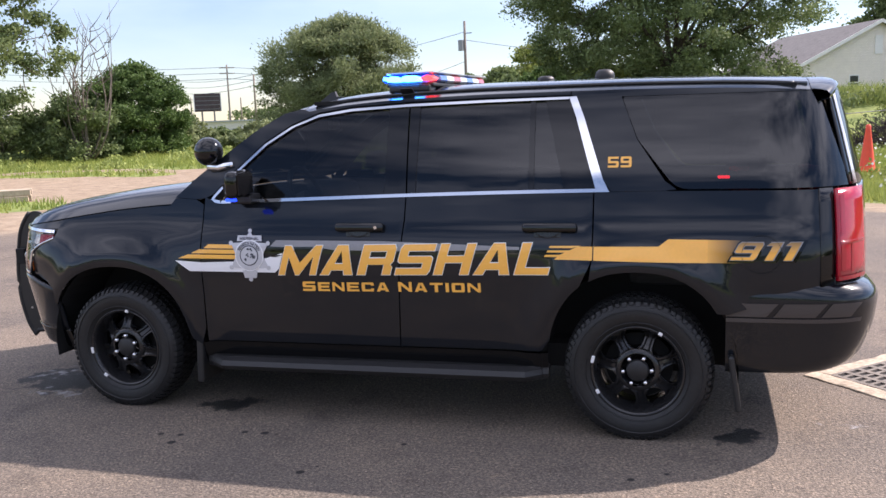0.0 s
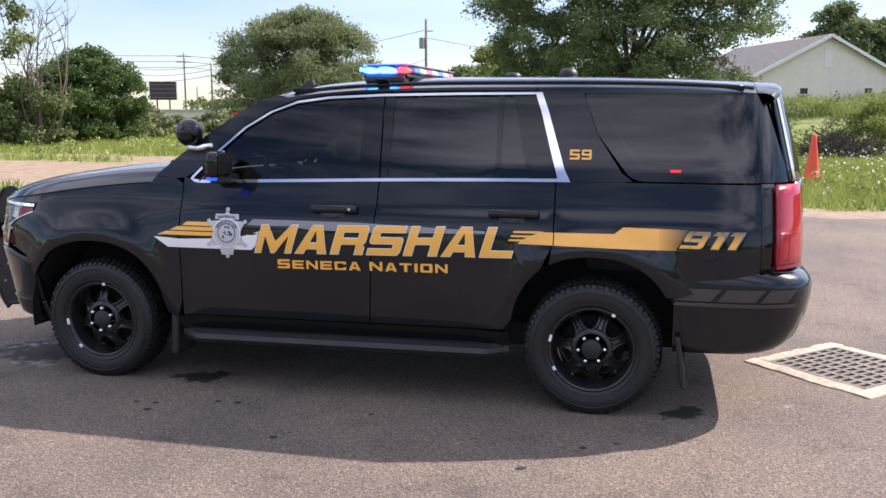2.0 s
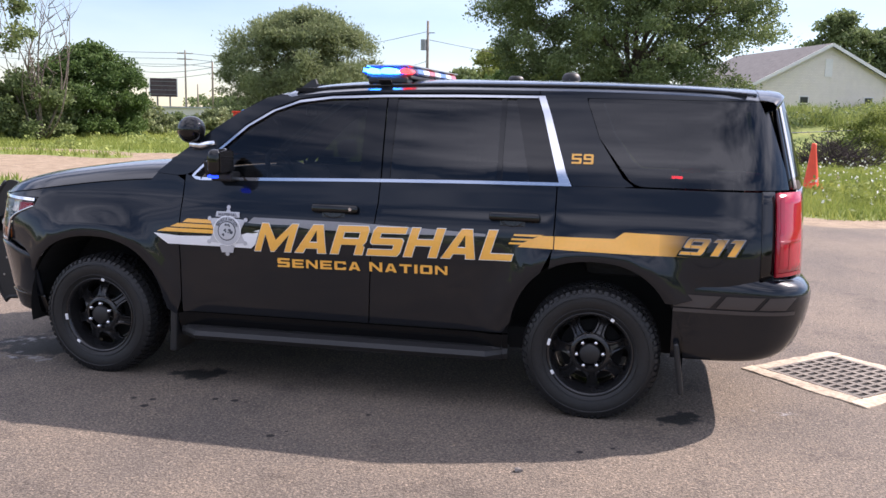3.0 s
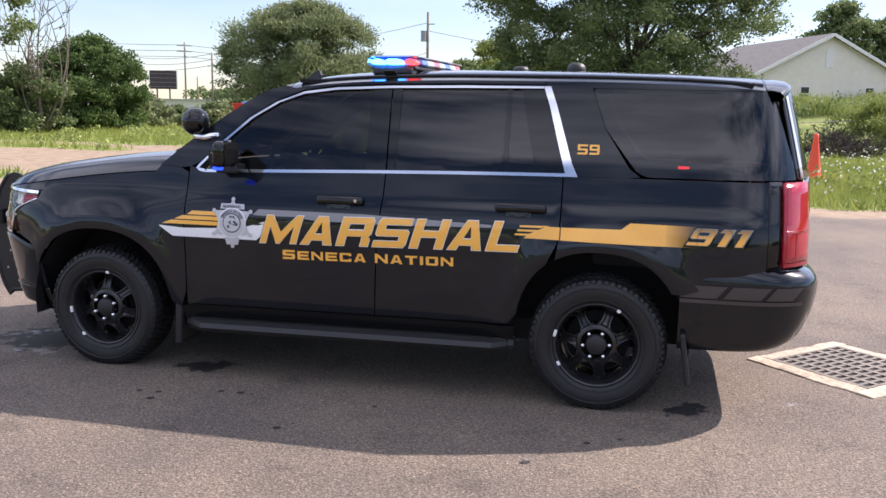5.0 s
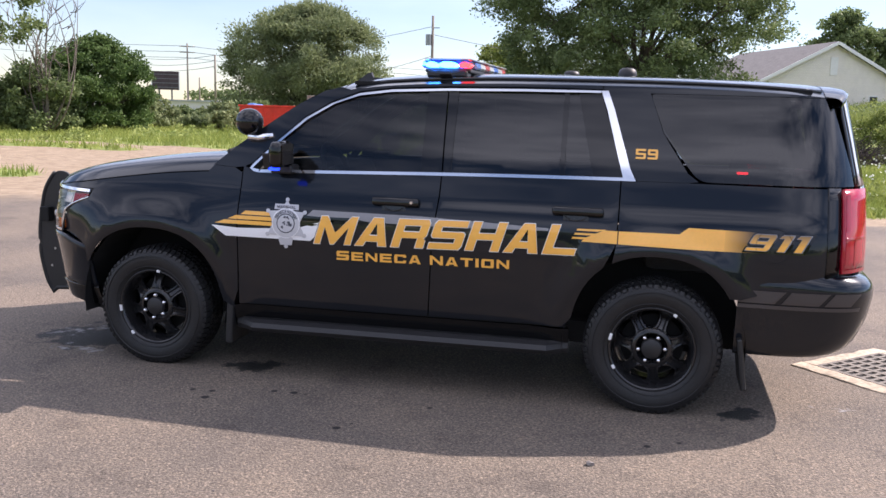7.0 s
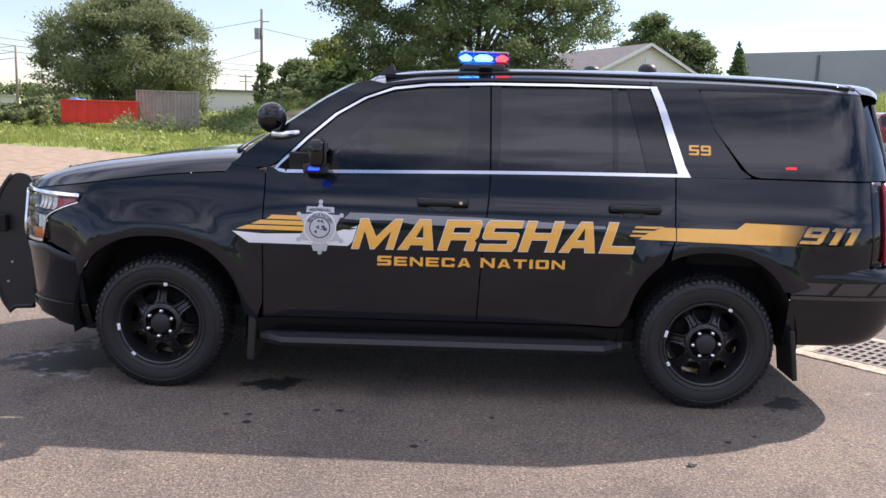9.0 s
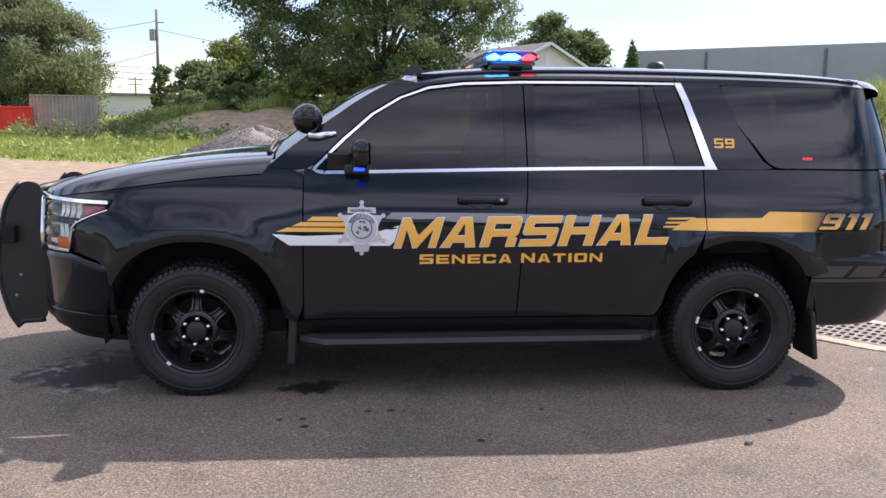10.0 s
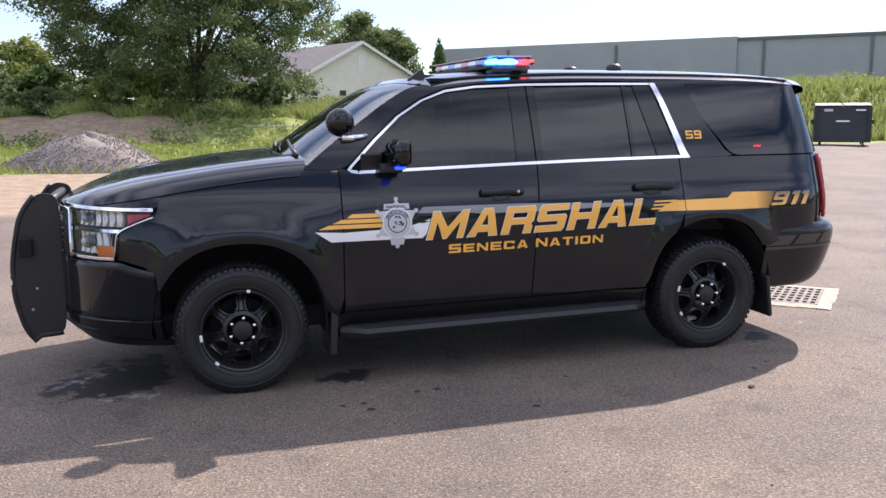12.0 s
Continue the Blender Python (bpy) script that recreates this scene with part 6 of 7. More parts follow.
# bare dead tree
rng_d = np.random.default_rng(31)
dead = thing("dead_tree", pose(-25.2, 29.2, 0), "bare dead tree with thin grey branches", "tree")
for k in range(15):
    a = rng_d.uniform(0, 6.28)
    tip = Vector((math.cos(a) * rng_d.uniform(0.8, 3.0), math.sin(a) * 1.0, rng_d.uniform(3.6, 7.0)))
    v, f = limb((0.1 * math.cos(a), 0.1 * math.sin(a), 0), tip, 0.05, 0.006, rng_d, 0.10, 8)
    for j in range(7):
        u = rng_d.uniform(0.35, 0.95)
        p = tip * u
        q = p + Vector((rng_d.uniform(-0.9, 0.9), rng_d.uniform(-0.4, 0.4), rng_d.uniform(0.3, 1.1)))
        v2, f2 = limb(p, q, 0.022, 0.004, rng_d, 0.1, 4)
        f.extend([tuple(i + len(v) for i in qq) for qq in f2])
        v.extend(v2)
    raw("branch", v, f, MAT_DEADWOOD, dead, smooth=True)

# spruce
spruce = thing("spruce_tree", pose(23.4, 75.5, 0), "slim dark spruce behind the house", "tree")
v, f = tube([(0, 0, 0), (0, 0, 8.2)], [0.16, 0.02], 7)
raw("trunk", v, f, MAT_BARK, spruce)
rng_s = np.random.default_rng(9)
pts, rad = [], []
for k in range(70):
    u = k / 70
    a = k * 2.4
    reach = 1.9 * (1 - u) ** 0.9 + 0.12
    pts.append((math.cos(a) * reach * 0.55, math.sin(a) * reach * 0.55, 1.2 + 7.0 * u))
    rad.append((reach * 0.5, reach * 0.5, 0.20))
lv, lf = leaf_cloud(pts, rad, 5000, 0.16, rng_s, 0.1, 0.3)
mesh_np("crown", lv, lf, MAT_LEAF_DARK, spruce)


# ---- grass, weeds, gravel ----
def blades(name, label, n, region, size, width, mat, seed, category, want=0.5, per=3, pick=None):
    """Tufts of narrow blades, strewn where the ground is grass."""
    rng = np.random.default_rng(seed)
    x = rng.uniform(region[0], region[1], n)
    y = rng.uniform(region[2], region[3], n)
    g = zones(x, y)[1]
    keep = g + 0.35 * (rng.random(n) - 0.5) > want
    if pick is not None:
        keep &= pick(x, y)
    x, y = x[keep], y[keep]
    x, y = np.repeat(x, per) + rng.normal(0, 0.07, len(x) * per), np.repeat(y, per) + rng.normal(0, 0.07, len(y) * per)
    m = len(x)
    z = height(x, y) - 0.02
    a = rng.uniform(0, 6.283, m)
    patchy = 0.65 + 0.7 * (0.5 + 0.5 * np.sin(0.6 * x + 1.3 * np.sin(0.45 * y)) * np.cos(0.5 * y + 0.8 * np.sin(0.3 * x)))
    h = size * rng.uniform(0.5, 1.4, m) * patchy
    w = width * rng.uniform(0.6, 1.3, m)
    lx, ly = rng.normal(0, 0.35, m) * h, rng.normal(0, 0.35, m) * h
    p0 = np.stack([x - np.cos(a) * w, y - np.sin(a) * w, z], 1)
    p1 = np.stack([x + np.cos(a) * w, y + np.sin(a) * w, z], 1)
    p2 = np.stack([x + lx, y + ly, z + h], 1)
    v = np.stack([p0, p1, p2], 1).reshape(-1, 3)
    ob = mesh_np(name, v, np.arange(3 * m).reshape(m, 3), mat)
    return tagged(ob, label, category, kind="stuff")


blades("field_grass", "unmown sunlit green and straw grass", 62000, (-48, 4, 5, 62), 0.21, 0.020, MAT_GRASS, 71, "grass")
blades("island_grass", "weedy grass beside the asphalt", 70000, (1, 22, 8, 36), 0.15, 0.012, MAT_GRASS, 72, "grass", per=4)
blades("bank_weeds", "tall leafy weeds on the earth bank", 42000, (-16, 14, 36, 58), 0.52, 0.03, MAT_WEED, 73, "weeds", pick=lambda x, y: y > 39.5 + 0.02 * np.clip(2 - x, 0, 30) ** 2 * 0.5)
blades("slope_weeds", "dense tall weeds on the slope before the warehouse", 46000, (14, 62, 14, 75), 0.75, 0.055, MAT_WEED, 74, "weeds", pick=lambda x, y: y > 33.5 - 0.55 * np.clip(x - 16, 0, 40))


def leafy_weeds(name, label, n, region, tall, spread, size, mat, seed, want=0.5, pick=None, per=26):
    """Broad-leaved weeds: low tufts of small leaves, uneven in height."""
    rng = np.random.default_rng(seed)
    x, y = rng.uniform(region[0], region[1], n), rng.uniform(region[2], region[3], n)
    keep = zones(x, y)[1] + 0.3 * (rng.random(n) - 0.5) > want
    if pick is not None:
        keep &= pick(x, y)
    patchy = np.sin(0.9 * x + 1.1 * np.sin(0.7 * y)) * np.cos(0.8 * y + 0.9 * np.sin(0.6 * x))
    keep &= patchy + rng.normal(0, 0.5, n) > 0.1
    x, y = x[keep], y[keep]
    h = tall * rng.uniform(0.35, 1.3, len(x))
    c = np.stack([x, y, height(x, y) + h * 0.5], 1)
    rad = np.stack([spread * rng.uniform(0.6, 1.4, len(x)), spread * rng.uniform(0.6, 1.4, len(x)), h * 0.55], 1)
    lv, lf = leaf_cloud(c, rad, len(x) * per, size, rng, 0.2, -0.3)
    return tagged(mesh_np(name, lv, lf, mat), label, "weeds", kind="stuff")


leafy_weeds("island_weeds", "low broad-leaved weeds in the rough grass", 2600, (2, 20, 8, 36), 0.30, 0.20, 0.042, MAT_LEAF_YELLOW, 91)
leafy_weeds("field_weeds", "clumps of broad-leaved weeds in the field", 2400, (-46, 2, 12, 60), 0.38, 0.30, 0.075, MAT_WEED, 92)
leafy_weeds("bank_bushes", "bushy weeds over the earth bank", 2600, (-16, 16, 34, 56), 0.75, 0.55, 0.085, MAT_LEAF, 93, want=0.35)
leafy_weeds("slope_bushes", "bushy yellow-green weeds on the slope", 2400, (14, 62, 14, 72), 0.9, 0.8, 0.11, MAT_LEAF_YELLOW, 94, pick=lambda x, y: y > 33.5 - 0.55 * np.clip(x - 16, 0, 40))
rng_f = np.random.default_rng(77)
fx, fy = rng_f.uniform(3, 15, 900), rng_f.uniform(9, 25, 900)
ok = zones(fx, fy)[1] > 0.7
fx, fy = fx[ok], fy[ok]
fz = height(fx, fy) + rng_f.uniform(0.12, 0.34, len(fx))
lv, lf = leaf_cloud(np.stack([fx, fy, fz], 1), np.full((len(fx), 3), 0.02), len(fx) * 3, 0.03, rng_f, 0.2)
tagged(mesh_np("wild_flowers", lv, lf, MAT_FLOWER), "small white wild flowers in the grass", "flowers", kind="stuff")


def heap(name, x, y, r, h, mat, label, category, seed, stone=0.07, n=900, stretch=1.0):
    """A heap with a lumpy skin and loose stones on it."""
    rng = np.random.default_rng(seed)
    z0 = float(height(x, y))
    t = thing(name, pose(x, y, z0), label, category)
    v, f = [], []
    nr, na = 22, 56
    for i in range(nr + 1):
        u = i / nr
        for k in range(na):
            a = 2 * math.pi * k / na
            rr = r * u * (1 + 0.12 * math.sin(2 * a + seed) + 0.06 * math.sin(5 * a))
            px, py = rr * math.cos(a) * stretch, rr * math.sin(a)
            zz = h * (1 - u ** 1.9) ** 1.25 * (1 + 0.10 * math.sin(3 * a + 4 * u)) + 0.05 * h * noise.noise((px * 2, py * 2, seed)) - 0.03 * u
            v.append((px, py, zz if u < 1 else -0.06))
    for i in range(nr):
        for k in range(na):
            f.append((i * na + k, (i + 1) * na + k, (i + 1) * na + (k + 1) % na, i * na + (k + 1) % na))
    raw("mound", v, f, mat, t, smooth=True)
    sv, sf = [], []
    cube = [(-1, -1, -1), (1, -1, -1), (1, 1, -1), (-1, 1, -1), (-1, -1, 1), (1, -1, 1), (1, 1, 1), (-1, 1, 1)]
    for k in range(n):
        a, u = rng.uniform(0, 6.283), math.sqrt(rng.random()) * 1.08
        rr = r * u * (1 + 0.12 * math.sin(2 * a + seed) + 0.06 * math.sin(5 * a))
        c = Vector((rr * math.cos(a) * stretch, rr * math.sin(a), max(h * max(1 - u ** 1.9, 0) ** 1.25 * (1 + 0.10 * math.sin(3 * a + 4 * u)), 0)))
        q = Euler(rng.uniform(0, 6.28, 3)).to_matrix()
        s = stone * rng.uniform(0.35, 1.2)
        b = len(sv)
        sv += [c + q @ Vector((p[0] * s * 0.6, p[1] * s * 0.45, p[2] * s * 0.4)) for p in cube]
        sf += [tuple(b + i for i in qd) for qd in ((0, 3, 2, 1), (4, 5, 6, 7), (0, 1, 5, 4), (1, 2, 6, 5), (2, 3, 7, 6), (3, 0, 4, 7))]
    tagged(raw("loose_gravel", sv, sf, mat, t), kind="stuff")
    return t


heap("gravel_pile", -3.9, 20.4, 2.0, 0.92, MAT_GRAVEL, "pile of grey-brown gravel on the dirt", "gravel", 3, stone=0.026, n=6000, stretch=1.15)
rng_b = np.random.default_rng(8)
brush = thing("brush_heap", pose(6.85, 22.6, float(height(6.85, 22.6))), "heap of dark cut brush and dead twigs", "brush")
v, f = [], []
for k in range(420):
    a, rr = rng_b.uniform(0, 6.28), rng_b.random() ** 0.5
    p = Vector((rr * 1.1 * math.cos(a), rr * 0.8 * math.sin(a), max(0.0, 0.75 * (1 - rr))))
    q = p + Vector((rng_b.uniform(-0.7, 0.7), rng_b.uniform(-0.4, 0.4), rng_b.uniform(0.0, 0.55)))
    v2, f2 = limb(p, q, 0.013, 0.004, rng_b, 0.14, 3)
    f.extend([tuple(i + len(v) for i in qq) for qq in f2])
    v.extend(v2)
tagged(raw("twig_tangle", v, f, material("dark_twigs", (0.045, 0.032, 0.030), 0.9, var=0.3), brush), kind="stuff")
rng_p = np.random.default_rng(12)
for k in range(16):
    x, y = (1.229, -1.764) if k == 0 else (rng_p.uniform(-4, 5), rng_p.uniform(-4.5, -1.2))
    s = 0.018 if k == 0 else rng_p.uniform(0.004, 0.009)
    bm = bmesh.new()
    bmesh.ops.create_icosphere(bm, subdivisions=1, radius=s, matrix=pose(0, 0, s * 0.5) @ Matrix.Diagonal((1.2, 0.9, 0.75, 1)))
    for q in bm.verts:
        q.co += Vector(rng_p.normal(size=3)) * s * 0.15
    ob = part("pebble", bm, MAT_GRAVEL)
    ob.matrix_world = pose(x, y, 0)
    tagged(ob, "small grey stone lying on the asphalt", "stone", "loose stones")

# ---- things round the lot ----
cone = thing("traffic_cone", pose(4.75, 13.3, float(height(4.75, 13.3))), "faded orange traffic cone standing in the grass", "cone")
part("cone_base", boxes(((0.40, 0.40, 0.035), (0, 0, 0.10), (0, 0, 0), 0.012)), MAT_ORANGE, cone)
v, f = lathe([(0.155, 0.11), (0.145, 0.14), (0.05, 0.86), (0.046, 0.95), (0.03, 0.97), (0.0, 0.972)], 28)
ob = raw("cone_body", v, f, MAT_ORANGE, cone, smooth=True)
ob.matrix_local = Matrix.Rotation(math.pi / 2, 4, "X")

stack = thing("timber_stack", pose(-13.6, 10.6, 0, 0, 0, 35), "low stack of pale sawn timbers in the grass", "timber")
for k in range(6):
    part("timber", boxes(((2.0, 0.13, 0.13), (0.05 * (k % 2), -0.16 + 0.16 * (k % 3), 0.07 + 0.14 * (k // 3)), (0, 0, 1.5 * (k % 2)), 0.008)), MAT_TIMBER, stack)

# red roll-off container, seen over the weeds
container = thing("roll_off_container", pose(-18.35, 38.2, 0, 0, 0, 24), "bright red steel roll-off container in tall weeds", "container")
part("container_shell", boxes(((3.5, 0.06, 1.05), (0, -0.9, 0.85)), ((3.5, 0.06, 1.05), (0, 0.9, 0.85)), ((0.06, 1.8, 1.05), (-1.72, 0, 0.85)), ((0.06, 1.8, 1.05), (1.72, 0, 0.85)), ((3.5, 1.8, 0.06), (0, 0, 0.36))), MAT_REDSTEEL, container)
for k in range(7):
    part("container_rib", boxes(((0.08, 0.07, 0.92), (-1.5 + 0.5 * k, -0.955, 0.83), (0, 0, 0), 0.008)), MAT_REDSTEEL, container)
part("container_rim", boxes(((3.62, 0.10, 0.09), (0, -0.93, 1.37), (0, 0, 0), 0.01)), MAT_REDSTEEL, container)
bm = bmesh.new()
bmesh.ops.create_icosphere(bm, subdivisions=3, radius=0.62, matrix=pose(-1.0, 0, 1.05) @ Matrix.Diagonal((1.1, 0.9, 0.72, 1)))
for q in bm.verts:
    q.co += Vector((noise.noise(q.co * 3), noise.noise(q.co * 3 + Vector((5, 0, 0))), noise.noise(q.co * 4))) * 0.12
part("tarp", bm, MAT_BLUETARP, container, "crumpled blue tarpaulin")

# upright corrugated enclosure
shed = thing("corrugated_enclosure", pose(-15.3, 39.3, 0, 0, 0, 20), "weathered corrugated metal enclosure in tall weeds", "shed")
v, f = [], []
nx = 68
for k in range(nx + 1):
    x = -1.45 + 2.9 * k / nx
    y = -0.03 if (k // 2) % 2 else 0.03
    v += [(x, y, 0.0), (x, y, 1.93)]
for k in range(nx):
    f.append((2 * k, 2 * k + 2, 2 * k + 3, 2 * k + 1))
ob = raw("corrugated_front", v, f, MAT_SHEDWALL, shed)
md = ob.modifiers.new("thickness", "SOLIDIFY")
md.thickness = 0.02
part("corner_post", boxes(((0.10, 0.10, 1.98), (-1.48, 0.02, 0.99), (0, 0, 0), 0.008)), MAT_SHEDWALL, shed)
part("corner_post", boxes(((0.10, 0.10, 1.98), (1.48, 0.02, 0.99), (0, 0, 0), 0.008)), MAT_SHEDWALL, shed)
part("side_panel", boxes(((0.04, 1.4, 1.9), (-1.48, 0.75, 0.95))), MAT_SHEDWALL, shed)
part("side_panel", boxes(((0.04, 1.4, 1.9), (1.48, 0.75, 0.95))), MAT_SHEDWALL, shed)
part("back_panel", boxes(((2.96, 0.04, 1.9), (0, 1.45, 0.95))), MAT_SHEDWALL, shed)
part("cap_rail", boxes(((3.06, 0.12, 0.05), (0, 0.0, 1.955), (0, 0, 0), 0.006)), MAT_SHEDWALL, shed)

# pale corrugated building at the field's edge
barn = thing("metal_outbuilding", pose(-41.0, 36.0, 0, 0, 0, 40), "pale ribbed metal outbuilding behind the trees", "building")
v, f = [], []
for k in range(81):
    x = -4 + 8 * k / 80
    y = -0.04 if k % 2 else 0.04
    v += [(x, y, 0.0), (x, y, 3.0)]
f = [(2 * k, 2 * k + 2, 2 * k + 3, 2 * k + 1) for k in range(80)]
raw("wall", v, f, MAT_FARWALL, barn)
part("wall", boxes(((0.1, 6, 3.0), (4.0, 3, 1.5))), MAT_FARWALL, barn)
part("wall", boxes(((0.1, 6, 3.0), (-4.0, 3, 1.5))), MAT_FARWALL, barn)
part("wall", boxes(((8.1, 0.1, 3.0), (0, 6, 1.5))), MAT_FARWALL, barn)
part("roof", boxes(((8.4, 6.4, 0.12), (0, 3, 3.06))), MAT_METALDARK, barn)

# black dumpster at the lot's end
dump = thing("dumpster", pose(25.0, 24.6, 0, 0, 0, -38), "black steel dumpster with closed lids on the asphalt", "dumpster")
bm = boxes(((2.15, 1.5, 1.45), (0, 0, 0.85), (0, 0, 0), 0.02))
for q in bm.verts:
    if q.co.z > 1.2 and q.co.y < 0:
        q.co.y += 0.10
part("bin", bm, MAT_DUMPSTER, dump)
for s in (-1, 1):
    part("lid", boxes(((1.04, 1.5, 0.06), (s * 0.54, 0.06, 1.64), (4, 0, 0), 0.02)), MAT_PLASTIC, dump, "black plastic lid")
    part("lift_pocket", boxes(((0.10, 1.0, 0.18), (s * 1.13, 0, 0.95), (0, 0, 0), 0.01)), MAT_DUMPSTER, dump)
    part("rib", boxes(((0.07, 0.06, 1.3), (s * 0.95, -0.76, 0.85), (0, 0, 0), 0.008)), MAT_DUMPSTER, dump)
for k, (x, z, w, h) in enumerate(((-0.55, 1.42, 0.32, 0.10), (0.65, 1.42, 0.36, 0.06), (0.0, 0.98, 0.5, 0.06))):
    part("faded_sign", boxes(((w, 0.012, h), (x, -0.752 + 0.03 * (z > 1.2), z))), MAT_WHITE if k else MAT_SILVER, dump, "faded pale sticker")
for x in (-0.8, 0.8):
    for y in (-0.5, 0.5):
        part("caster", cyls((0.10, 0.10, (x - 0.03, y, 0.10), (x + 0.03, y, 0.10), 16)), MAT_TYRE, dump)

# red pickup parked beyond the grass
pick = thing("pickup_truck", pose(16.6, 31.2, 0, 0, 0, 12), "dark red crew-cab pickup with a silver lower body", "truck")
SIDE = [(-2.75, 0.55), (-2.75, 1.15), (-2.5, 1.22), (-1.15, 1.28), (-0.55, 1.85), (-0.25, 1.92), (1.0, 1.92), (1.15, 1.86), (1.22, 1.30), (2.85, 1.30), (2.88, 0.60), (2.4, 0.55)]
bm = bmesh.new()
la = [bm.verts.new((x, -0.95 + 0.12 * (z > 1.5), z)) for x, z in SIDE]
lb = [bm.verts.new((x, 0.95 - 0.12 * (z > 1.5), z)) for x, z in SIDE]
bm.faces.new(la)
bm.faces.new(lb[::-1])
for k in range(len(SIDE)):
    bm.faces.new((la[k], lb[k], lb[(k + 1) % len(SIDE)], la[(k + 1) % len(SIDE)]))
bmesh.ops.recalc_face_normals(bm, faces=bm.faces)
bmesh.ops.bevel(bm, geom=bm.edges[:], offset=0.03, segments=2, affect="EDGES")
part("body", bm, MAT_PICKUP, pick)
part("lower_body", boxes(((5.4, 1.95, 0.22), (0.05, 0, 0.62), (0, 0, 0), 0.03)), MAT_STEEL, pick, "silver lower body")
for xa, xb in ((-0.62, 0.25), (0.33, 1.05)):
    for s in (-1, 1):
        part("side_window", boxes(((xb - xa, 0.02, 0.42), ((xa + xb) / 2, s * 0.895, 1.58), (10 * s, 0, 0), 0.006)), MAT_PANE, pick)
for x in (-1.75, 1.85):
    for s in (-1, 1):
        v, f = lathe([(0.0, -0.12), (0.20, -0.12), (0.24, -0.13), (0.36, -0.12), (0.39, -0.08), (0.39, 0.1)], 24)
        ob = raw("wheel", v, f, MAT_TYRE, pick, smooth=True)
        ob.matrix_local = pose(x, s * 0.90, 0.39, 0, 0, 0 if s < 0 else 180)
part("bed_rack", boxes(((0.06, 1.7, 0.06), (1.5, 0, 2.0)), ((0.06, 0.06, 0.75), (1.5, -0.85, 1.65)), ((0.06, 0.06, 0.75), (1.5, 0.85, 1.65))), MAT_PLASTIC, pick, "black bed rack")

# ---- buildings ----
def house():
    h = thing("beige_house", pose(13.2, 63.5, 1.2, 0, 0, 20), "beige clapboard house with a grey shingle gable roof", "house")
    W, EAVE, APEX, L = 5.8, 2.55, 5.5, 15.0
    bm = bmesh.new()
    pts = [(-W, 0), (W, 0), (W, EAVE), (0, APEX), (-W, EAVE)]
    la = [bm.verts.new((x, 0, z - (0.4 if z == 0 else 0))) for x, z in pts]
    lb = [bm.verts.new((x, L, z - (0.4 if z == 0 else 0))) for x, z in pts]
    bm.faces.new(la)
    bm.faces.new(lb[::-1])
    for k in range(5):
        bm.faces.new((la[k], lb[k], lb[(k + 1) % 5], la[(k + 1) % 5]))
    bmesh.ops.recalc_face_normals(bm, faces=bm.faces)
    part("wall", bm, MAT_SIDING, h)
    k = 0
    z = 0.1
    while z < APEX - 0.35:
        half = W if z < EAVE else W * (APEX - z) / (APEX - EAVE)
        part("clapboard", boxes(((2 * half - 0.08, 0.03, 0.155), (0, -0.012, z + 0.08), (5, 0, 0))), MAT_SIDING, h)
        z += 0.19
    for s in (-1, 1):
        run = math.hypot(W + 0.4, (APEX - EAVE) * (W + 0.4) / W)
        ang = math.degrees(math.atan2(APEX - EAVE, W))
        bm = boxes(((run, L + 0.8, 0.14), (s * (W + 0.4) / 2, L / 2, APEX - (APEX - EAVE) * (W + 0.4) / W / 2 + 0.10), (0, s * ang, 0)))
        part("roof_slope", bm, MAT_SHINGLE, h, "grey-brown shingle roof")
        part("bargeboard", boxes(((run, 0.05, 0.22), (s * (W + 0.4) / 2, -0.42, APEX - (APEX - EAVE) * (W + 0.4) / W / 2 + 0.06), (0, s * ang, 0))), MAT_TRIM, h, "white bargeboard")
    part("gable_vent", boxes(((0.55, 0.06, 1.25), (0, -0.05, 3.95))), MAT_TRIM, h, "tall white gable vent")
    for x in (-4.2, -1.7, 3.2):
        w = part("window", boxes(((0.75, 0.08, 1.1), (x, -0.05, 1.42))), MAT_TRIM, h, "white window frame")
        for dz in (-0.25, 0.25):
            part("pane", boxes(((0.58, 0.04, 0.43), (x, -0.085, 1.42 + dz))), MAT_PANE, w)
    return h


house()


def warehouse():
    """A long metal-clad warehouse; its face runs at right angles to the direction n."""
    n_az = radians(46)
    d0 = 80.0
    foot = Vector((math.sin(n_az) * d0, -5.6 + math.cos(n_az) * d0, 0))
    h = thing("warehouse", Matrix.Translation(foot) @ pose(0, 0, 0, 0, 0, -46), "long grey metal-clad warehouse above the weedy slope", "warehouse")
    H = 7.35
    part("wall", boxes(((70, 20, H), (-11, 10, H / 2))), MAT_METALWALL, h)
    part("wall", boxes(((30, 20, H + 0.30), (-31.3, 9.8, (H + 0.30) / 2))), MAT_METALWALL, h)
    for x in (-38.0, -27.1, -14.1, -5.7, 2.7, 11.0, 19.4):
        part("panel_joint", boxes(((0.22, 0.12, H - 0.1), (x, -0.28 if x < -16 else -0.05, H / 2))), MAT_METALDARK, h)
    part("roof_edge", boxes(((70.2, 0.3, 0.22), (-11, -0.02, H + 0.10))), MAT_METALDARK, h)
    part("wall_lamp", boxes(((0.4, 0.3, 0.4), (1.0, -0.2, 5.0))), MAT_METALDARK, h)


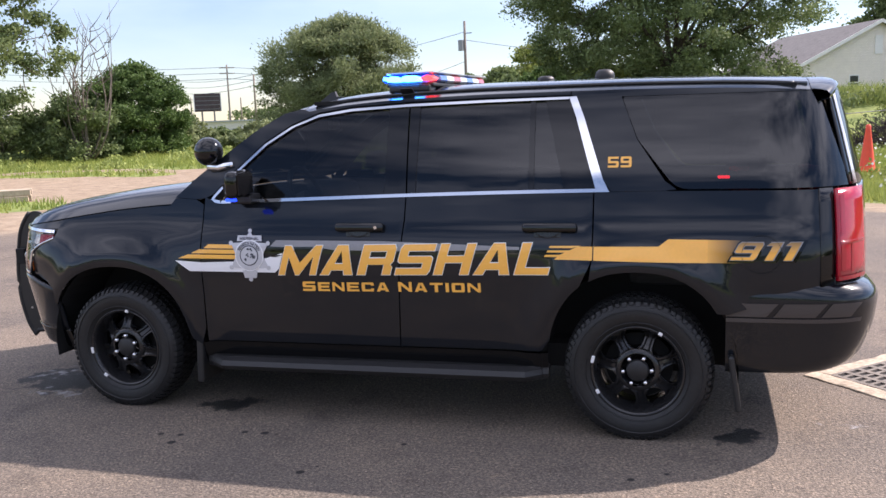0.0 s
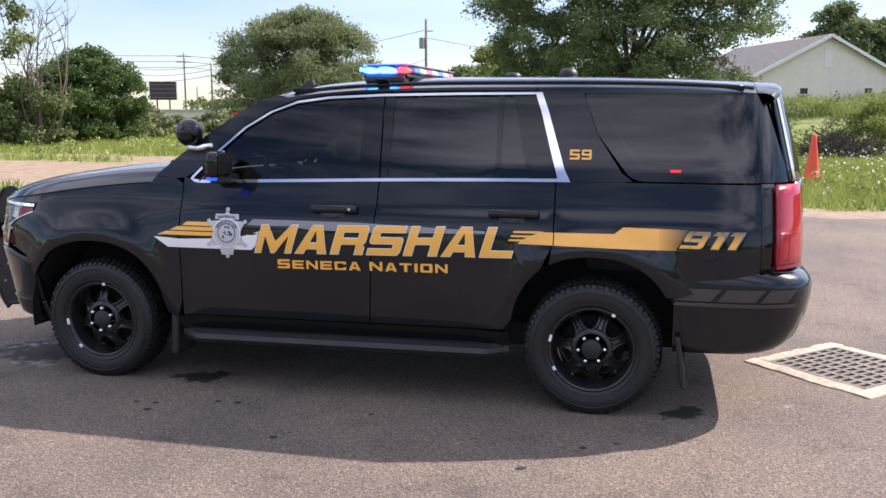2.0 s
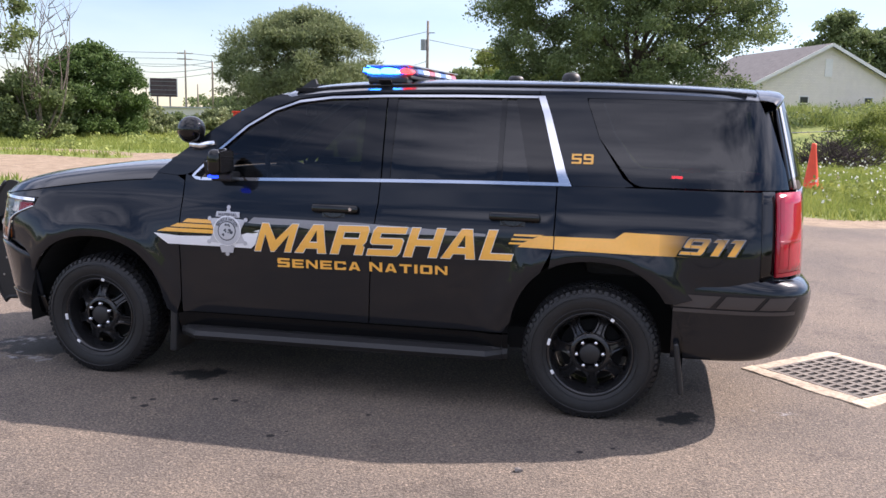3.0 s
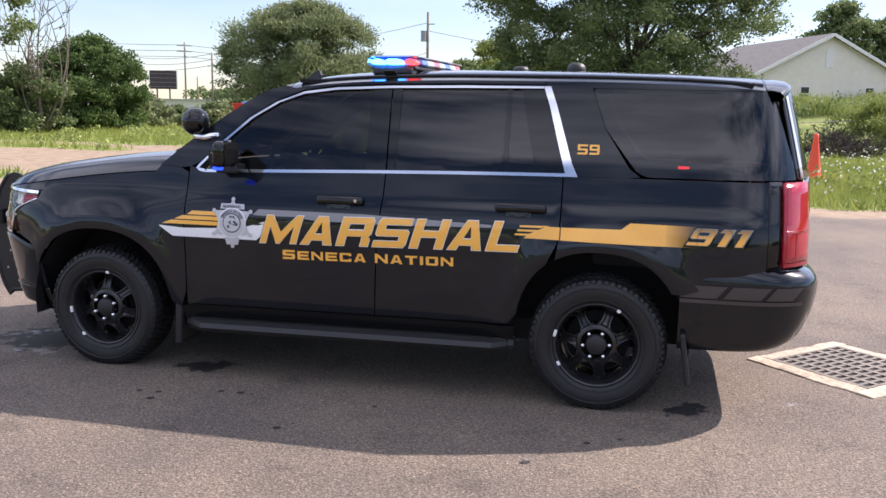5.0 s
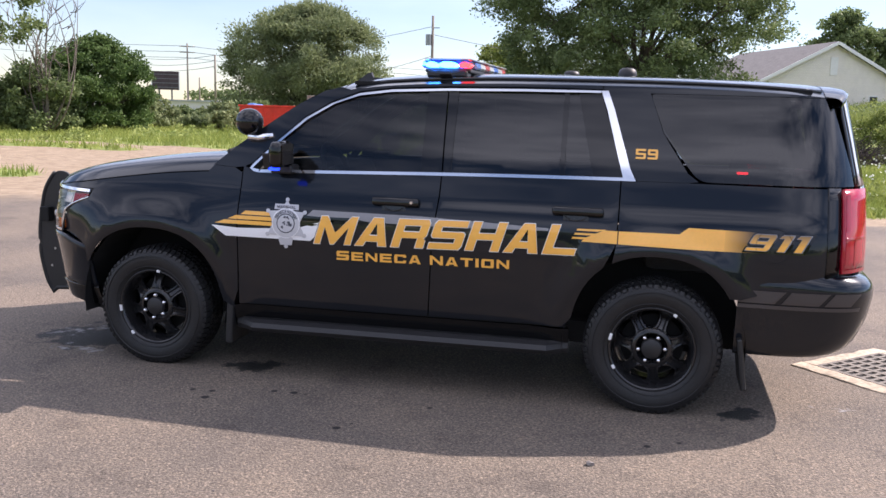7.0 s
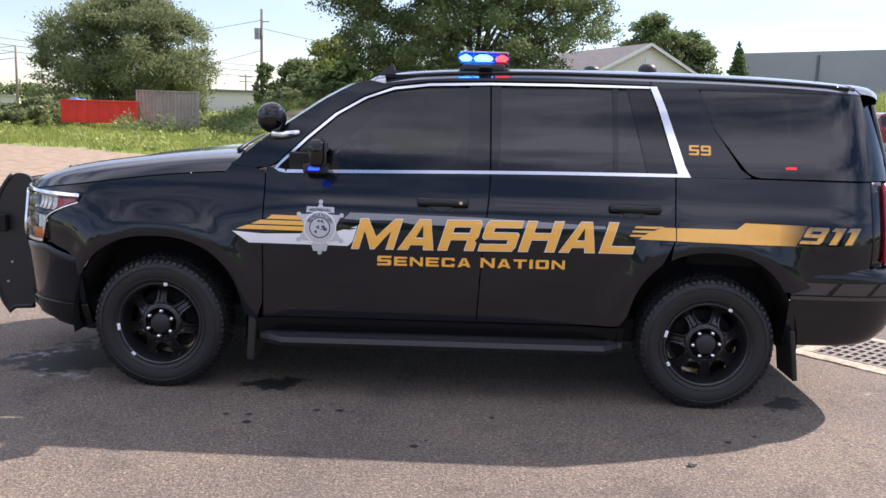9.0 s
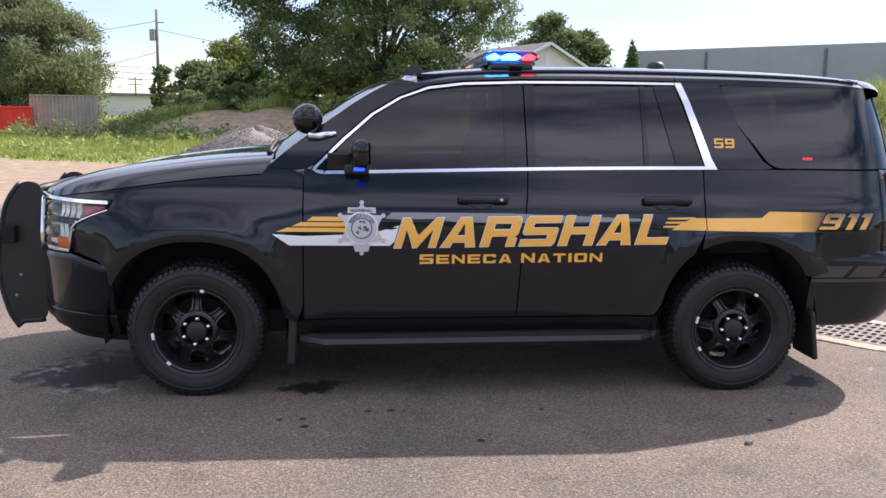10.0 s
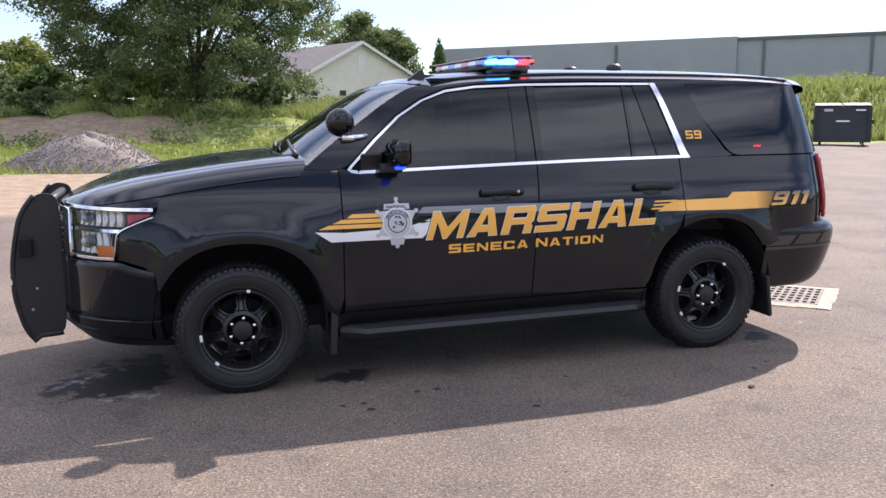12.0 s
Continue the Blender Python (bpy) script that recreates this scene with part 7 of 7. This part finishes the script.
warehouse()
far_hall = thing("far_hall", pose(-41.5, 141, 0, 0, 0, 12), "long low pale hall far off", "building")
part("wall", boxes(((13, 9, 3.0), (0, 0, 1.5))), MAT_FARWALL, far_hall)
part("roof", boxes(((13.8, 10, 0.4), (0, 0, 3.2))), MAT_METALDARK, far_hall)
far_hall = thing("far_hall", pose(-78, 120, 0, 0, 0, 25), "long low pale hall far off", "building")
part("wall", boxes(((24, 8, 1.3), (0, 0, 0.65))), MAT_FARWALL, far_hall)
part("roof", boxes(((24.6, 8.6, 0.25), (0, 0, 1.42))), MAT_METALWALL, far_hall)

# billboard seen from behind
bill = thing("billboard", pose(-78.5, 128.5, 0, 0, 0, 31), "dark back of a billboard on steel posts", "billboard")
part("board", boxes(((4.3, 0.25, 3.0), (0, 0, 4.6))), MAT_BOARDFACE, bill)
for s in (-1, 1):
    part("edge_strip", boxes(((0.15, 0.35, 3.1), (s * 2.2, 0, 4.6))), MAT_TRIM, bill)
    part("post", cyls((0.15, 0.15, (s * 1.0, 0.3, 0), (s * 1.0, 0.3, 5.0), 10)), MAT_METALDARK, bill)
for k in range(4):
    part("brace", boxes(((4.2, 0.08, 0.10), (0, -0.16, 3.5 + 0.7 * k))), MAT_METALDARK, bill)


# ---- poles and wires ----
def pole(x, y, h, label, arms=1, r=0.15):
    p = thing("utility_pole", pose(x, y, 0), label, "pole", "poles along the road")
    part("shaft", cyls((r, r * 0.65, (0, 0, 0), (0, 0, h), 10)), MAT_POLE, p, smooth=True)
    for k in range(arms):
        part("crossarm", boxes(((2.4, 0.11, 0.13), (0, 0, h - 0.5 - 0.9 * k), (0, 0, 30))), MAT_POLE, p)
        for j in range(3):
            q = Euler((0, 0, radians(30))).to_matrix() @ Vector((-1.0 + j, 0, 0))
            part("insulator", cyls((0.05, 0.04, (q.x, q.y, h - 0.44 - 0.9 * k), (q.x, q.y, h - 0.24 - 0.9 * k), 6)), MAT_TRIM, p)
    return p


near_pole = pole(-15.9, 61.8, 8.4, "weathered wooden utility pole with a transformer", arms=0, r=0.14)
part("transformer", cyls((0.22, 0.22, (-0.30, -0.1, 6.2), (-0.30, -0.1, 7.0), 16)), MAT_METALWALL, near_pole, "grey transformer can")
part("bracket", boxes(((0.5, 0.06, 0.06), (0.3, 0, 7.5))), MAT_METALDARK, near_pole)
tree("vine", -15.6, 61.4, "leafy green vine climbing the utility pole", 4.6, 1.5, MAT_LEAF, 2200, 0.16, 44, trunk_h=0.5, r=0.05, bottom=0.0, blobs=14, category="vine")
far_poles = [(-29.6, 150, 10.4, 2), (-28.0, 120, 7.3, 0), (-32.8, 190, 9.8, 1), (-34.2, 210, 9.0, 1), (-31.9, 200, 6.6, 1), (-28.9, 170, 5.6, 0), (-14.9, 170, 6.6, 2), (-41.3, 160, 8.5, 1), (-26.5, 165, 6.0, 1)]
tops = []
for az, d, h, arms in far_poles:
    x, y = 1.7 + d * math.sin(radians(az)), -5.5 + d * math.cos(radians(az))
    pole(x, y, h, "wooden utility pole beside the far road", arms, 0.17)
    tops.append((x, y, h))


def wire(a, b, sag, r=0.02, n=14):
    a, b = Vector(a), Vector(b)
    pts = [a.lerp(b, k / n) - Vector((0, 0, sag * 4 * (k / n) * (1 - k / n))) for k in range(n + 1)]
    v, f = tube(pts, [r] * (n + 1), 4)
    tagged(raw("wire", v, f, MAT_WIRE), "thin dark overhead wire between poles", "wire", "overhead wires")


wire((-15.9, 61.8, 7.0), (14, 78, 3.6), 0.5)
wire((-15.9, 61.8, 7.6), (-75, 140, 12.0), 1.5)
wire((-15.9, 61.8, 5.4), (-60, 150, 8.0), 1.2)
for k in range(3):
    wire((-160, 150, 16 - 1.3 * k), (tops[0][0], tops[0][1], tops[0][2] - 0.4 - 0.9 * k), 1.0, 0.035)
    wire((tops[0][0], tops[0][1], tops[0][2] - 0.4 - 0.9 * k), (20, 190, 9 - 1.0 * k), 2.0, 0.035)
    wire((tops[2][0], tops[2][1], tops[2][2] - 1.2 * k), (tops[1][0], tops[1][1], tops[1][2] - 0.7 * k), 0.6, 0.035)
wire((1.0, 24.6, 1.05), (13.5, 30.5, 1.75), 0.25, 0.012)

# unseen tree lines added as a reflection backdrop, and low woods on the skyline
def woods(name, label, x0, y0, x1, y1, top, n, seed):
    rng = np.random.default_rng(seed)
    k = 46
    u = rng.random(k)
    c = np.stack([x0 + (x1 - x0) * u + rng.normal(0, 3, k), y0 + (y1 - y0) * u + rng.normal(0, 3, k), rng.uniform(0.25, 0.62, k) * top], 1)
    r = np.stack([rng.uniform(3, 7, k), rng.uniform(3, 6, k), rng.uniform(0.25, 0.42, k) * top], 1)
    v, f = leaf_cloud(c, r, n, 0.55, rng, 0.5)
    tagged(mesh_np(name, v, f, MAT_LEAF), label, "woods", kind="stuff")


woods("far_woods", "low green woods along the skyline", -260, 210, 40, 300, 6.0, 9000, 81)
# the next three stand out of view, added to close the surroundings
woods("far_woods", "unseen line of trees added behind the viewer", -70, -62, 75, -70, 6.5, 9000, 82)
woods("far_woods", "unseen line of trees added off to the side", -85, -50, -75, 60, 6.0, 6000, 83)
woods("far_woods", "unseen line of trees added off to the side", 90, -60, 95, 30, 6.0, 6000, 84)
